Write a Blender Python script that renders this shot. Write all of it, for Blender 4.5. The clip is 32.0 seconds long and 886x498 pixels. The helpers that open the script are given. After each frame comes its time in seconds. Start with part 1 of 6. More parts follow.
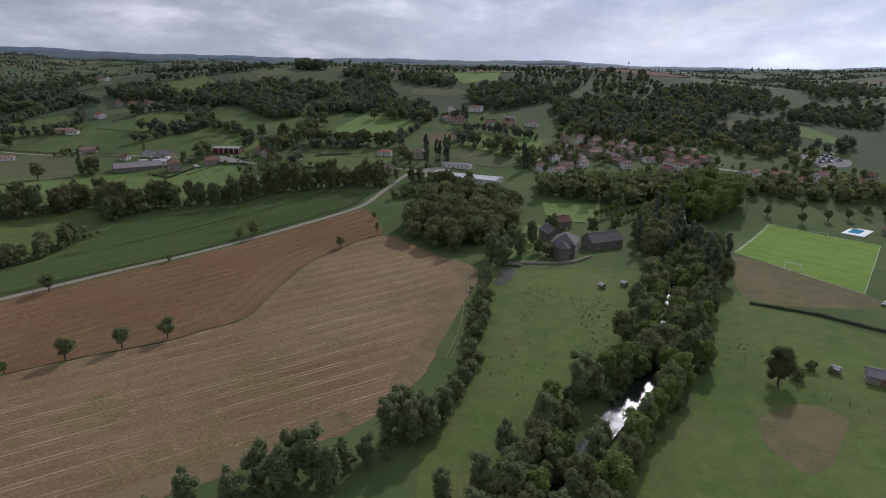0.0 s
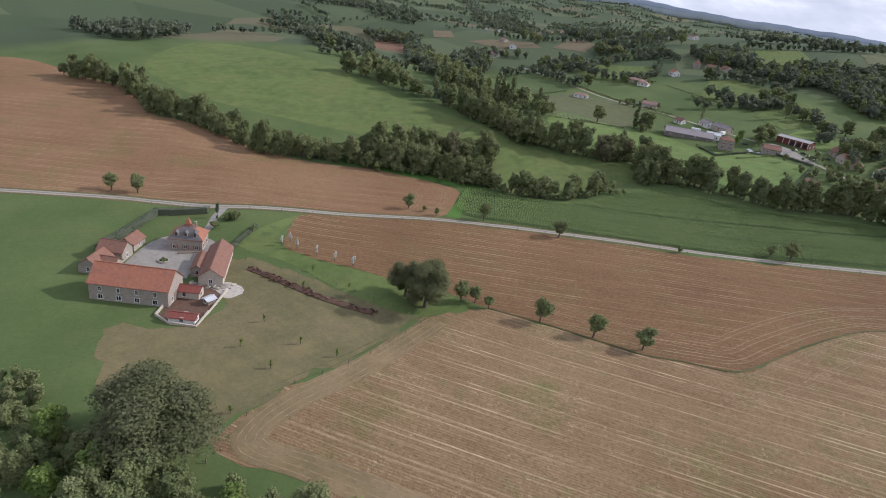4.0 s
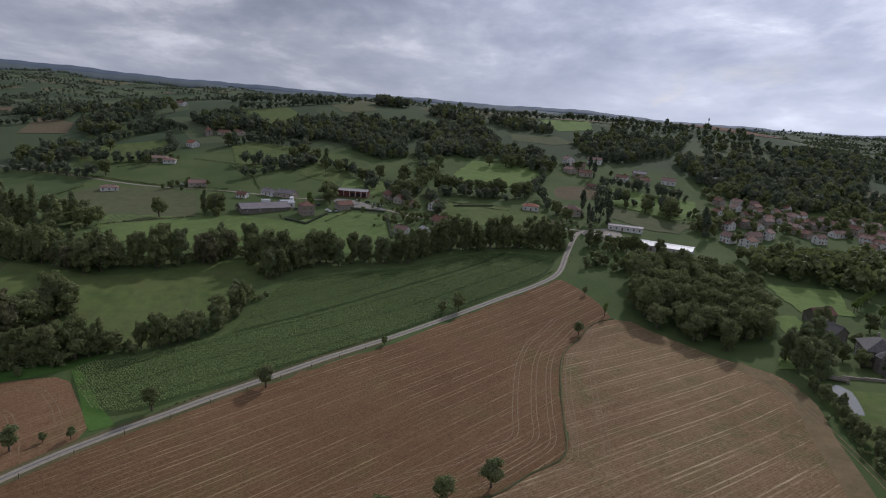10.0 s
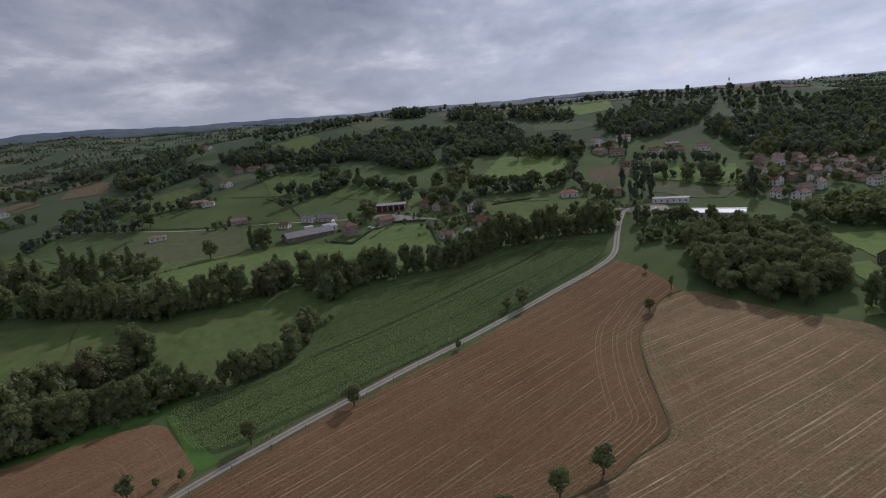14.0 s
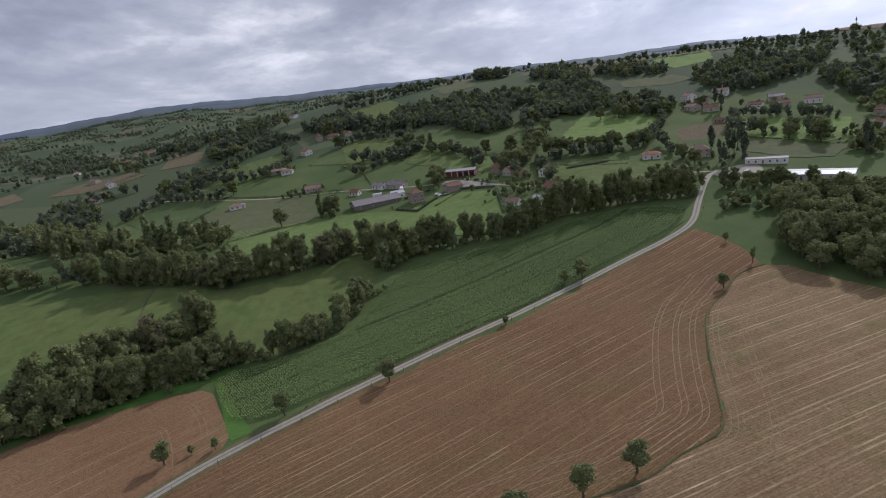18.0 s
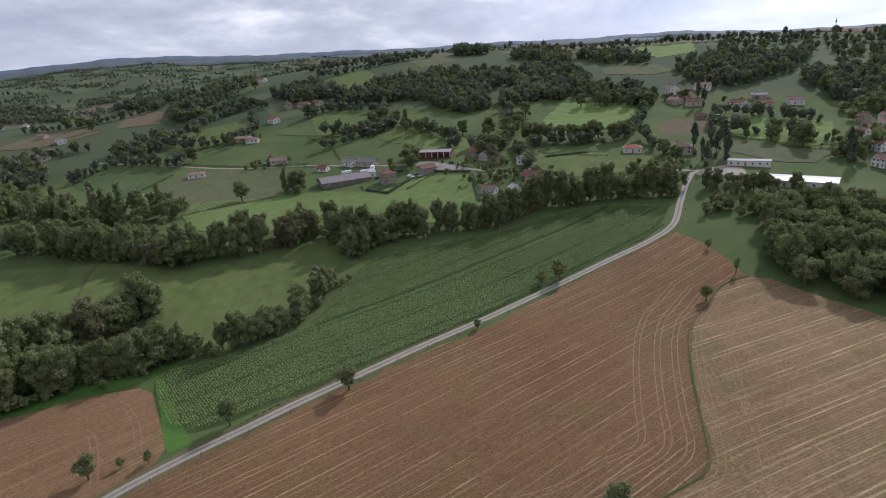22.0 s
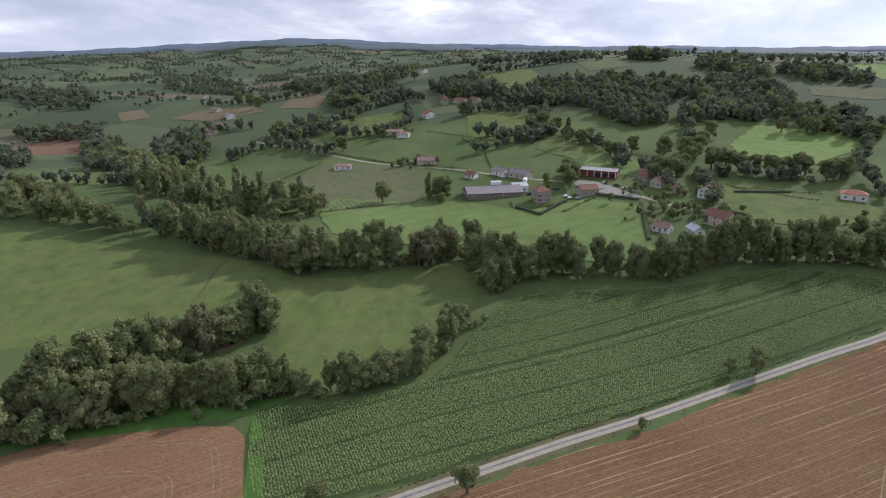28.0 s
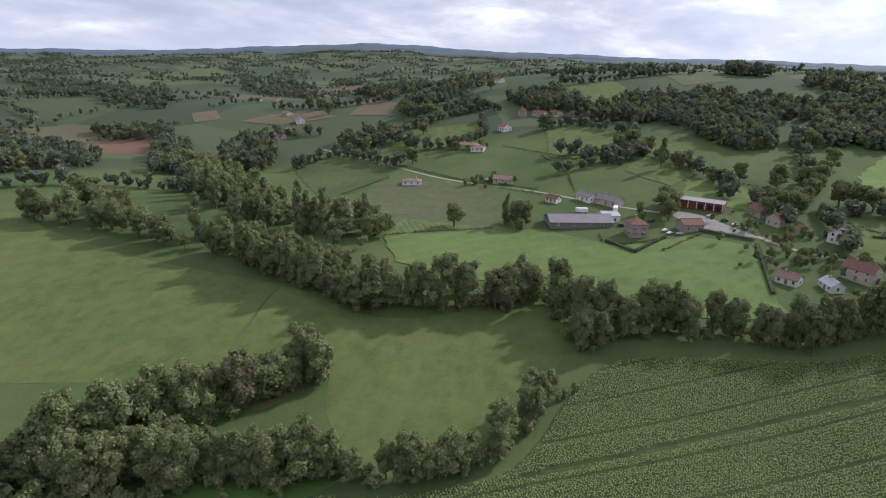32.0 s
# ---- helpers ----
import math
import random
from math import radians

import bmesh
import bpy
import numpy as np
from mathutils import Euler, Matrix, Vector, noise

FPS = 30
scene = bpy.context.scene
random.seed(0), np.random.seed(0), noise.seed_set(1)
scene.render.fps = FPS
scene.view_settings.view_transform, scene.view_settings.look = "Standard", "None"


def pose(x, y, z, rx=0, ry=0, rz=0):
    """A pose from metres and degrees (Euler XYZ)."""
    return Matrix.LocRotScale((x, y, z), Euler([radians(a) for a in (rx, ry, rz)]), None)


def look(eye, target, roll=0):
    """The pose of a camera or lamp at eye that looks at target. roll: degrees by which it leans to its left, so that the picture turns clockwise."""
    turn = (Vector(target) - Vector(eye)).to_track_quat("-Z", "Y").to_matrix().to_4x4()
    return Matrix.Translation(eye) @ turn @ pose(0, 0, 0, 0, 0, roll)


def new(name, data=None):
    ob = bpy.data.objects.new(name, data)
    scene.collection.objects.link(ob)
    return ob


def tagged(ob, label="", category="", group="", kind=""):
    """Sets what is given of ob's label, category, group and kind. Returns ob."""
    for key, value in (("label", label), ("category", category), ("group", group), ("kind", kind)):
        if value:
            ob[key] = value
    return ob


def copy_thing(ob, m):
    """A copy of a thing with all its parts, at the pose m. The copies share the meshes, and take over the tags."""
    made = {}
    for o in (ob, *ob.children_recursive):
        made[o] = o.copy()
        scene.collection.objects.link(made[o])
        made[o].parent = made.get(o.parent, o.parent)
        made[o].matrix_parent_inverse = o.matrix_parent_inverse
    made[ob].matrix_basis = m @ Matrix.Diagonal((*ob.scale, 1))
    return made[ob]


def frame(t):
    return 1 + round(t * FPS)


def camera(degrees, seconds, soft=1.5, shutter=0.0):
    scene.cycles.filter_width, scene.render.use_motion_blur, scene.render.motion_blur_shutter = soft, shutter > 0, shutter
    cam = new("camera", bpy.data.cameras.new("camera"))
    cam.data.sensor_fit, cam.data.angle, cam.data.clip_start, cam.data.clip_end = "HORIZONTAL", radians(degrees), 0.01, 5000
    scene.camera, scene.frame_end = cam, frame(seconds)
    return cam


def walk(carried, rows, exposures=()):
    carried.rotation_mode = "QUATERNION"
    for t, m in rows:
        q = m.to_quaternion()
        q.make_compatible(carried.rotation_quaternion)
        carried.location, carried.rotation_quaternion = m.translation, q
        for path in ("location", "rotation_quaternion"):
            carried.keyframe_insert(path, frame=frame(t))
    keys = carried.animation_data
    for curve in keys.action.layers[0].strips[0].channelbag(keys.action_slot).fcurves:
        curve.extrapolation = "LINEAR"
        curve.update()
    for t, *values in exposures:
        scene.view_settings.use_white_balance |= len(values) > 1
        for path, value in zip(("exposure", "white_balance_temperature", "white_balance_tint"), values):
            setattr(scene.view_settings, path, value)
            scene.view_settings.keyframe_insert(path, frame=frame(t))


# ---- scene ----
EXPO = [(0, -0.5, 5900, 17), (1.5, -0.1, 5900, 17), (3, 0.25, 5900, 17), (6, 0.38, 5900, 17), (7, 0.25, 5900, 17), (8, 0.0, 5900, 17), (9, -0.55, 5900, 17), (13, -0.82, 5900, 17), (17, -0.4, 5900, 17), (20, -0.15, 5900, 17), (25, 0.1, 5900, 17), (29, 0.25, 5900, 17), (32, 0.25, 5900, 17)]
# The drone's flight
cam = camera(73.99, 32.0, soft=1.05)
walk(cam, [
    (0, look((114.06, -64.12, 95.05), (112.58, 31.59, 66.10), 0.16)),
    (0.5, look((113.10, -58.48, 94.58), (103.69, 36.62, 65.10), 1.22)),
    (1, look((111.29, -52.39, 94.49), (93.10, 41.13, 64.12), 2.30)),
    (1.5, look((108.43, -46.92, 94.02), (80.47, 43.79, 62.57), 3.55)),
    (2, look((104.63, -40.99, 93.48), (70.71, 47.32, 61.06), 4.49)),
    (2.5, look((99.87, -34.64, 92.62), (52.23, 46.27, 58.21), 5.80)),
    (3, look((94.88, -28.55, 91.99), (33.20, 40.94, 55.01), 6.96)),
    (3.5, look((88.76, -23.48, 92.04), (21.11, 38.97, 53.02), 7.93)),
    (5.5, look((58.95, -8.63, 90.63), (-9.29, 52.23, 50.13), 9.98)),
    (6, look((49.91, -6.45, 90.20), (-12.64, 61.08, 51.13), 10.45)),
    (6.5, look((40.66, -3.79, 89.47), (-14.07, 71.40, 52.71), 10.50)),
    (7, look((31.75, -2.74, 90.00), (-9.27, 82.16, 56.69), 10.15)),
    (7.5, look((22.76, -2.07, 90.45), (6.42, 92.44, 62.17), 7.91)),
    (8, look((13.88, -1.62, 91.00), (8.84, 94.86, 65.18), 6.58)),
    (8.5, look((6.23, -0.66, 91.76), (3.32, 96.18, 67.01), 5.99)),
    (9, look((-0.10, 0.21, 92.69), (-2.35, 97.27, 68.74), 5.35)),
    (9.5, look((-5.64, 0.69, 93.81), (-7.59, 97.92, 70.50), 4.55)),
    (10, look((-10.80, 1.06, 94.26), (-12.48, 98.44, 71.59), 3.69)),
    (10.5, look((-15.20, 1.17, 94.59), (-16.79, 98.66, 72.38), 2.64)),
    (11, look((-18.91, 1.01, 94.92), (-20.76, 98.57, 73.03), 1.58)),
    (11.5, look((-21.88, 0.88, 94.91), (-23.76, 98.52, 73.38), 0.38)),
    (12, look((-23.84, 0.78, 94.68), (-25.99, 98.48, 73.46), -0.85)),
    (12.5, look((-24.78, 0.54, 94.31), (-27.92, 98.23, 73.18), -2.05)),
    (13, look((-25.25, 0.33, 93.80), (-29.39, 97.99, 72.69), -3.23)),
    (13.5, look((-24.66, 0.49, 93.27), (-30.02, 98.04, 71.94), -4.36)),
    (14, look((-23.38, 0.57, 92.59), (-30.12, 97.95, 70.87), -5.60)),
    (14.5, look((-21.57, 1.03, 91.93), (-29.89, 98.20, 69.85), -6.82)),
    (16.5, look((-11.24, 6.86, 90.10), (-29.75, 102.20, 66.25), -9.00)),
    (17, look((-8.82, 9.57, 90.00), (-29.23, 104.35, 65.51), -8.86)),
    (17.5, look((-6.77, 12.29, 90.31), (-28.55, 106.58, 65.09), -8.57)),
    (18, look((-5.05, 14.92, 90.53), (-28.04, 108.74, 64.65), -7.91)),
    (18.5, look((-4.18, 17.40, 90.87), (-28.16, 110.79, 64.36), -7.12)),
    (19, look((-4.08, 19.79, 91.32), (-27.39, 113.15, 64.11), -6.36)),
    (19.5, look((-4.59, 21.96, 91.76), (-26.68, 115.43, 63.90), -5.82)),
    (20, look((-5.38, 24.15, 92.25), (-28.28, 117.28, 63.92), -5.18)),
    (20.5, look((-6.27, 26.27, 92.79), (-29.25, 119.20, 63.88), -4.71)),
    (21, look((-7.37, 28.63, 93.28), (-29.01, 121.68, 63.72), -4.43)),
    (21.5, look((-8.77, 31.11, 93.67), (-27.76, 124.53, 63.46), -4.21)),
    (22, look((-10.33, 33.94, 93.92), (-28.07, 127.46, 63.26), -3.93)),
    (22.5, look((-11.90, 37.10, 94.21), (-30.04, 130.46, 63.30), -3.47)),
    (23, look((-13.45, 40.44, 94.70), (-30.58, 133.92, 63.59), -3.29)),
    (23.5, look((-14.92, 43.69, 95.39), (-29.65, 137.49, 64.01), -3.19)),
    (24, look((-16.33, 47.22, 95.56), (-30.19, 141.16, 64.21), -3.08)),
    (24.5, look((-17.45, 50.77, 95.70), (-35.46, 144.08, 64.58), -2.69)),
    (25, look((-18.42, 54.59, 96.14), (-39.94, 147.20, 65.14), -2.22)),
    (25.5, look((-19.74, 58.40, 96.55), (-42.38, 150.75, 65.60), -2.02)),
    (27.5, look((-27.12, 73.87, 97.91), (-61.12, 162.71, 67.06), -0.38)),
    (28, look((-29.32, 77.92, 98.10), (-68.55, 164.62, 67.37), 0.01)),
    (28.5, look((-31.72, 82.01, 98.46), (-75.95, 166.28, 67.75), 0.59)),
    (29, look((-34.43, 86.37, 98.80), (-80.87, 169.46, 68.14), 0.84)),
    (29.5, look((-37.60, 90.42, 98.94), (-85.30, 172.83, 68.39), 1.10)),
    (30, look((-40.66, 94.08, 99.32), (-89.24, 176.00, 68.85), 1.24)),
    (30.5, look((-44.13, 98.25, 99.04), (-93.01, 180.06, 68.73), 1.36)),
    (31, look((-47.51, 102.49, 98.80), (-96.15, 184.53, 68.72), 1.34)),
    (31.5, look((-50.94, 106.91, 98.80), (-99.45, 189.08, 68.89), 1.46)),
    (32, look((-54.58, 111.12, 98.81), (-103.03, 193.38, 69.06), 1.60)),
], EXPO)
# World, sun
SUN_AZ, SUN_EL = 24.0, 33.0


def make_world():
    w = bpy.data.worlds.new("sky")
    w.use_nodes = True
    scene.world = w
    nt = w.node_tree
    nt.nodes.clear()
    out = nt.nodes.new("ShaderNodeOutputWorld")
    sky = nt.nodes.new("ShaderNodeTexSky")
    sky.sky_type = "NISHITA"
    sky.sun_disc = False
    sky.sun_elevation, sky.sun_rotation = radians(SUN_EL), radians(SUN_AZ)
    bg = nt.nodes.new("ShaderNodeBackground")
    bg.inputs["Strength"].default_value = 0.08
    nt.links.new(sky.outputs[0], bg.inputs["Color"])
    co = nt.nodes.new("ShaderNodeTexCoord")
    sep = nt.nodes.new("ShaderNodeSeparateXYZ")
    nt.links.new(co.outputs["Generated"], sep.inputs[0])
    up = nt.nodes.new("ShaderNodeMath")
    up.operation = "ADD"
    up.inputs[1].default_value = 0.24
    nt.links.new(sep.outputs["Z"], up.inputs[0])
    dv = nt.nodes.new("ShaderNodeVectorMath")
    dv.operation = "DIVIDE"
    cmb = nt.nodes.new("ShaderNodeCombineXYZ")
    for i in range(3):
        nt.links.new(up.outputs[0], cmb.inputs[i])
    nt.links.new(co.outputs["Generated"], dv.inputs[0])
    nt.links.new(cmb.outputs[0], dv.inputs[1])

    def cloud(scale, detail, lo, hi, offset):
        mp = nt.nodes.new("ShaderNodeMapping")
        mp.inputs["Location"].default_value = (offset, offset * 0.7, 0)
        mp.inputs["Scale"].default_value = (1.0, 0.75, 1.0)
        nt.links.new(dv.outputs[0], mp.inputs[0])
        n = nt.nodes.new("ShaderNodeTexNoise")
        n.inputs["Scale"].default_value = scale
        n.inputs["Detail"].default_value = detail
        n.inputs["Roughness"].default_value = 0.58
        n.inputs["Distortion"].default_value = 0.15
        nt.links.new(mp.outputs[0], n.inputs["Vector"])
        r = nt.nodes.new("ShaderNodeMapRange")
        r.inputs["From Min"].default_value = lo
        r.inputs["From Max"].default_value = hi
        nt.links.new(n.outputs[0], r.inputs[0])
        return r.outputs[0]

    cover = cloud(0.55, 8, 0.22, 0.40, 3.1)
    tone = cloud(1.5, 10, 0.30, 0.70, 11.7)
    ramp = nt.nodes.new("ShaderNodeValToRGB")
    e = ramp.color_ramp.elements
    e[0].position, e[0].color = 0.0, (0.32, 0.355, 0.435, 1)
    e[1].position, e[1].color = 1.0, (1.25, 1.25, 1.26, 1)
    for pos, c in ((0.42, (0.50, 0.535, 0.61)), (0.66, (0.67, 0.695, 0.75)), (0.82, (0.92, 0.935, 0.96))):
        e.new(pos).color = (*c, 1)
    nt.links.new(tone, ramp.inputs[0])
    low = nt.nodes.new("ShaderNodeMapRange")
    for sock, v in (("From Min", 0.0), ("From Max", 0.13), ("To Min", 0.75), ("To Max", 0.0)):
        low.inputs[sock].default_value = v
    nt.links.new(sep.outputs["Z"], low.inputs[0])
    pale = nt.nodes.new("ShaderNodeMix")
    pale.data_type = "RGBA"
    pale.inputs[7].default_value = (0.64, 0.675, 0.735, 1)
    nt.links.new(low.outputs[0], pale.inputs[0])
    nt.links.new(ramp.outputs[0], pale.inputs[6])
    bg2 = nt.nodes.new("ShaderNodeBackground")
    glow = nt.nodes.new("ShaderNodeVectorMath")
    glow.operation = "DOT_PRODUCT"
    glow.inputs[1].default_value = (math.sin(radians(SUN_AZ + 20)) * 0.9, math.cos(radians(SUN_AZ + 20)) * 0.9, 0.42)
    nt.links.new(co.outputs["Generated"], glow.inputs[0])
    near = nt.nodes.new("ShaderNodeMapRange")
    near.interpolation_type = "SMOOTHSTEP"
    for sock, v in (("From Min", 0.45), ("From Max", 1.0), ("To Min", 0.90), ("To Max", 1.75)):
        near.inputs[sock].default_value = v
    nt.links.new(glow.outputs["Value"], near.inputs[0])
    nt.links.new(near.outputs[0], bg2.inputs["Strength"])
    nt.links.new(pale.outputs[2], bg2.inputs["Color"])
    mix = nt.nodes.new("ShaderNodeMixShader")
    nt.links.new(cover, mix.inputs[0])
    nt.links.new(bg.outputs[0], mix.inputs[1])
    nt.links.new(bg2.outputs[0], mix.inputs[2])
    nt.links.new(mix.outputs[0], out.inputs[0])


make_world()
sun = new("sun", bpy.data.lights.new("sun", "SUN"))
sun.data.energy, sun.data.angle, sun.data.color = 2.7, radians(2.0), (1.0, 0.94, 0.85)
sd = Vector((math.sin(radians(SUN_AZ)) * math.cos(radians(SUN_EL)), math.cos(radians(SUN_AZ)) * math.cos(radians(SUN_EL)), math.sin(radians(SUN_EL))))
sun.matrix_world = look(tuple(sd * 300), (0, 0, 0))

# ---- materials ----


class Nodes:
    """Small helper round a node tree."""

    def __init__(self, name, rough=0.9, metal=0.0, spec=0.3):
        self.mat = bpy.data.materials.new(name)
        self.mat.use_nodes = True
        self.nt = self.mat.node_tree
        self.bsdf = self.nt.nodes["Principled BSDF"]
        self.bsdf.inputs["Roughness"].default_value = rough
        self.bsdf.inputs["Metallic"].default_value = metal
        self.bsdf.inputs["Specular IOR Level"].default_value = spec
        self.co = None

    def add(self, kind):
        return self.nt.nodes.new(kind)

    def link(self, a, b):
        self.nt.links.new(a, b)

    def coords(self, scale=(1, 1, 1), turn=0.0, shift=(0, 0, 0)):
        if self.co is None:
            self.co = self.add("ShaderNodeNewGeometry")
        rot = self.add("ShaderNodeVectorRotate")
        rot.rotation_type = "Z_AXIS"
        rot.inputs["Angle"].default_value = radians(turn)
        self.link(self.co.outputs["Position"], rot.inputs["Vector"])
        mp = self.add("ShaderNodeMapping")
        mp.inputs["Scale"].default_value = scale
        mp.inputs["Location"].default_value = shift
        self.link(rot.outputs[0], mp.inputs[0])
        return mp.outputs[0]

    def noise(self, freq, detail=4, rough=0.6, lo=0.35, hi=0.65, **kw):
        n = self.add("ShaderNodeTexNoise")
        n.inputs["Scale"].default_value = freq
        n.inputs["Detail"].default_value = detail
        n.inputs["Roughness"].default_value = rough
        self.link(self.coords(**kw), n.inputs["Vector"])
        r = self.add("ShaderNodeMapRange")
        r.inputs["From Min"].default_value, r.inputs["From Max"].default_value = lo, hi
        self.link(n.outputs[0], r.inputs[0])
        return r.outputs[0]

    def mix(self, fac, a, b, blend="MIX"):
        m = self.add("ShaderNodeMix")
        m.data_type, m.blend_type = "RGBA", blend
        for sock, v in ((m.inputs[0], fac), (m.inputs[6], a), (m.inputs[7], b)):
            if isinstance(v, (int, float)):
                sock.default_value = v
            elif isinstance(v, tuple):
                sock.default_value = (*v[:3], 1)
            else:
                self.link(v, sock)
        return m.outputs[2]

    def math(self, op, a, b=0.0):
        m = self.add("ShaderNodeMath")
        m.operation = op
        for sock, v in ((m.inputs[0], a), (m.inputs[1], b)):
            if isinstance(v, (int, float)):
                sock.default_value = v
            else:
                self.link(v, sock)
        return m.outputs[0]

    def rows(self, turn, period, thin, wander=1.0, phase=0.0):
        """Thin, slightly wandering parallel lines."""
        sp = self.add("ShaderNodeSeparateXYZ")
        self.link(self.coords(turn=turn), sp.inputs[0])
        wob = self.math("MULTIPLY", self.noise(0.016, 2, 0.5, 0.3, 0.7, shift=(3.0, 5, 0)), wander)
        v = self.math("FRACT", self.math("DIVIDE", self.math("ADD", sp.outputs[1], self.math("ADD", wob, phase)), period))
        r = self.add("ShaderNodeMapRange")
        r.interpolation_type = "SMOOTHSTEP"
        r.inputs["From Min"].default_value, r.inputs["From Max"].default_value = thin, thin * 0.35
        self.link(self.math("ABSOLUTE", self.math("SUBTRACT", v, 0.5)), r.inputs[0])
        return r.outputs[0]

    def bump(self, height, dist=0.1, strength=0.6):
        b = self.add("ShaderNodeBump")
        b.inputs["Distance"].default_value, b.inputs["Strength"].default_value = dist, strength
        self.link(height, b.inputs["Height"])
        self.link(b.outputs[0], self.bsdf.inputs["Normal"])

    def done(self, colour):
        if isinstance(colour, tuple):
            self.bsdf.inputs["Base Color"].default_value = (*colour, 1)
        else:
            self.link(colour, self.bsdf.inputs["Base Color"])
        return self.mat


def grass_mat(name, a, b, dry=(0.16, 0.14, 0.06), dryness=0.3, seed=0.0, mow=None):
    n = Nodes(name, 0.95, 0, 0.1)
    big = n.noise(0.018, 5, 0.6, shift=(seed, seed * 2, 0))
    col = n.mix(big, a, b)
    col = n.mix(n.math("MULTIPLY", n.noise(0.05, 6, 0.7, 0.45, 0.75, shift=(seed * 3, 7, 0)), dryness), col, dry)
    fine = n.noise(0.9, 4, 0.7, 0.25, 0.75)
    col = n.mix(n.math("MULTIPLY", fine, 0.5), col, tuple(c * 0.55 for c in a))
    mid = n.noise(0.16, 5, 0.7, 0.42, 0.68, shift=(seed, 3, 0))
    col = n.mix(n.math("MULTIPLY", mid, 0.30), col, tuple(c * q for c, q in zip(b, (1.5, 1.35, 1.3))))
    if mow is not None:
        st = n.noise(1.0, 2, 0.5, 0.4, 0.6, scale=(0.004, 0.16, 1), turn=mow)
        col = n.mix(n.math("MULTIPLY", st, 0.22), col, tuple(c * 1.35 for c in b))
    n.bump(fine, 0.12, 0.5)
    return n.done(col)


def stubble_mat(name, turn, soil=(0.155, 0.10, 0.066), pale=(0.30, 0.235, 0.155), straw=(0.46, 0.37, 0.24), green=0.35, seed=0.0, period=6.2, chips=0.5):
    """Stubble or tilled earth: close sown rows, pairs of pale wheel lines, straw chips, weeds."""
    n = Nodes(name, 0.95, 0, 0.1)
    col = n.mix(n.noise(0.014, 5, 0.62, 0.3, 0.7, shift=(seed, 0, 0)), soil, pale)
    band = n.noise(1.0, 3, 0.55, 0.38, 0.64, scale=(0.006, 0.16, 1), turn=turn, shift=(seed, seed, 0))
    col = n.mix(n.math("MULTIPLY", band, 0.38), col, pale)
    weed = n.math("MULTIPLY", n.noise(0.022, 8, 0.8, 0.50, 0.68, shift=(seed, 31, 0)), green)
    col = n.mix(weed, col, (0.115, 0.13, 0.04))
    sown = n.math("MULTIPLY", n.rows(turn, 0.9, 0.36), n.noise(1.0, 5, 0.8, 0.40, 0.60, scale=(0.25, 0.6, 1), turn=turn, shift=(seed, 4, 2)))
    col = n.mix(n.math("MULTIPLY", sown, 0.20), col, tuple(c * 0.85 for c in straw))
    clod = n.noise(1.1, 6, 0.8, 0.46, 0.66, shift=(9, 2, seed))
    col = n.mix(n.math("MULTIPLY", clod, 0.55), col, tuple(c * 0.50 for c in soil))
    chip = n.math("MULTIPLY", n.noise(0.8, 6, 0.85, 0.56, 0.66, shift=(2, seed, 8)), n.noise(0.05, 4, 0.65, 0.42, 0.66, shift=(5, seed, 1)))
    col = n.mix(n.math("MULTIPLY", chip, chips), col, straw)
    lines = None
    for phase, amp in ((0.0, 1.0), (1.75, 0.8), (4.1, 0.35)):
        wear = n.noise(1.0, 6, 0.82, 0.34, 0.56, scale=(0.10, 0.5, 1), turn=turn, shift=(phase * 3, seed, 3))
        fade = n.noise(0.018, 4, 0.65, 0.40, 0.62, shift=(phase * 7, seed, 1))
        row = n.math("MULTIPLY", n.math("MULTIPLY", n.rows(turn, period, 0.045, 0.7, phase), wear), n.math("MULTIPLY", fade, amp))
        lines = row if lines is None else n.math("MAXIMUM", lines, row)
    col = n.mix(n.math("MULTIPLY", lines, 0.85), col, straw)
    n.bump(n.math("ADD", n.math("MULTIPLY", clod, -0.8), n.math("ADD", sown, lines)), 0.12, 0.7)
    return n.done(col)


def leaf_mat(name, a, b, pale=(0.12, 0.14, 0.06)):
    n = Nodes(name, 0.75, 0, 0.25)
    inf = n.add("ShaderNodeObjectInfo")
    geo = n.add("ShaderNodeNewGeometry")
    col = n.mix(inf.outputs["Random"], a, b)
    col = n.mix(n.math("MULTIPLY", geo.outputs["Random Per Island"], 0.6), col, tuple(c * 1.55 for c in b))
    col = n.mix(n.math("MULTIPLY", n.noise(0.09, 3, 0.6, 0.45, 0.7), 0.5), col, pale)
    thin = n.add("ShaderNodeBsdfTranslucent")
    n.link(n.mix(0.5, col, (0.16, 0.20, 0.03)), thin.inputs["Color"])
    both = n.add("ShaderNodeMixShader")
    both.inputs[0].default_value = 0.32
    n.link(n.bsdf.outputs[0], both.inputs[1])
    n.link(thin.outputs[0], both.inputs[2])
    n.link(both.outputs[0], n.nt.nodes["Material Output"].inputs["Surface"])
    return n.done(col)


def plain_mat(name, a, b, scale=0.8, rough=0.85, metal=0.0, bump=0.0, stain=None, spec=0.3):
    n = Nodes(name, rough, metal, spec)
    f1 = n.noise(scale, 5, 0.65, 0.3, 0.7)
    col = n.mix(f1, a, b)
    if stain:
        col = n.mix(n.math("MULTIPLY", n.noise(scale * 0.25, 4, 0.7, 0.5, 0.75, shift=(3, 8, 1)), 0.6), col, stain)
    if bump:
        n.bump(n.noise(scale * 5, 3, 0.6), bump, 0.5)
    return n.done(col)


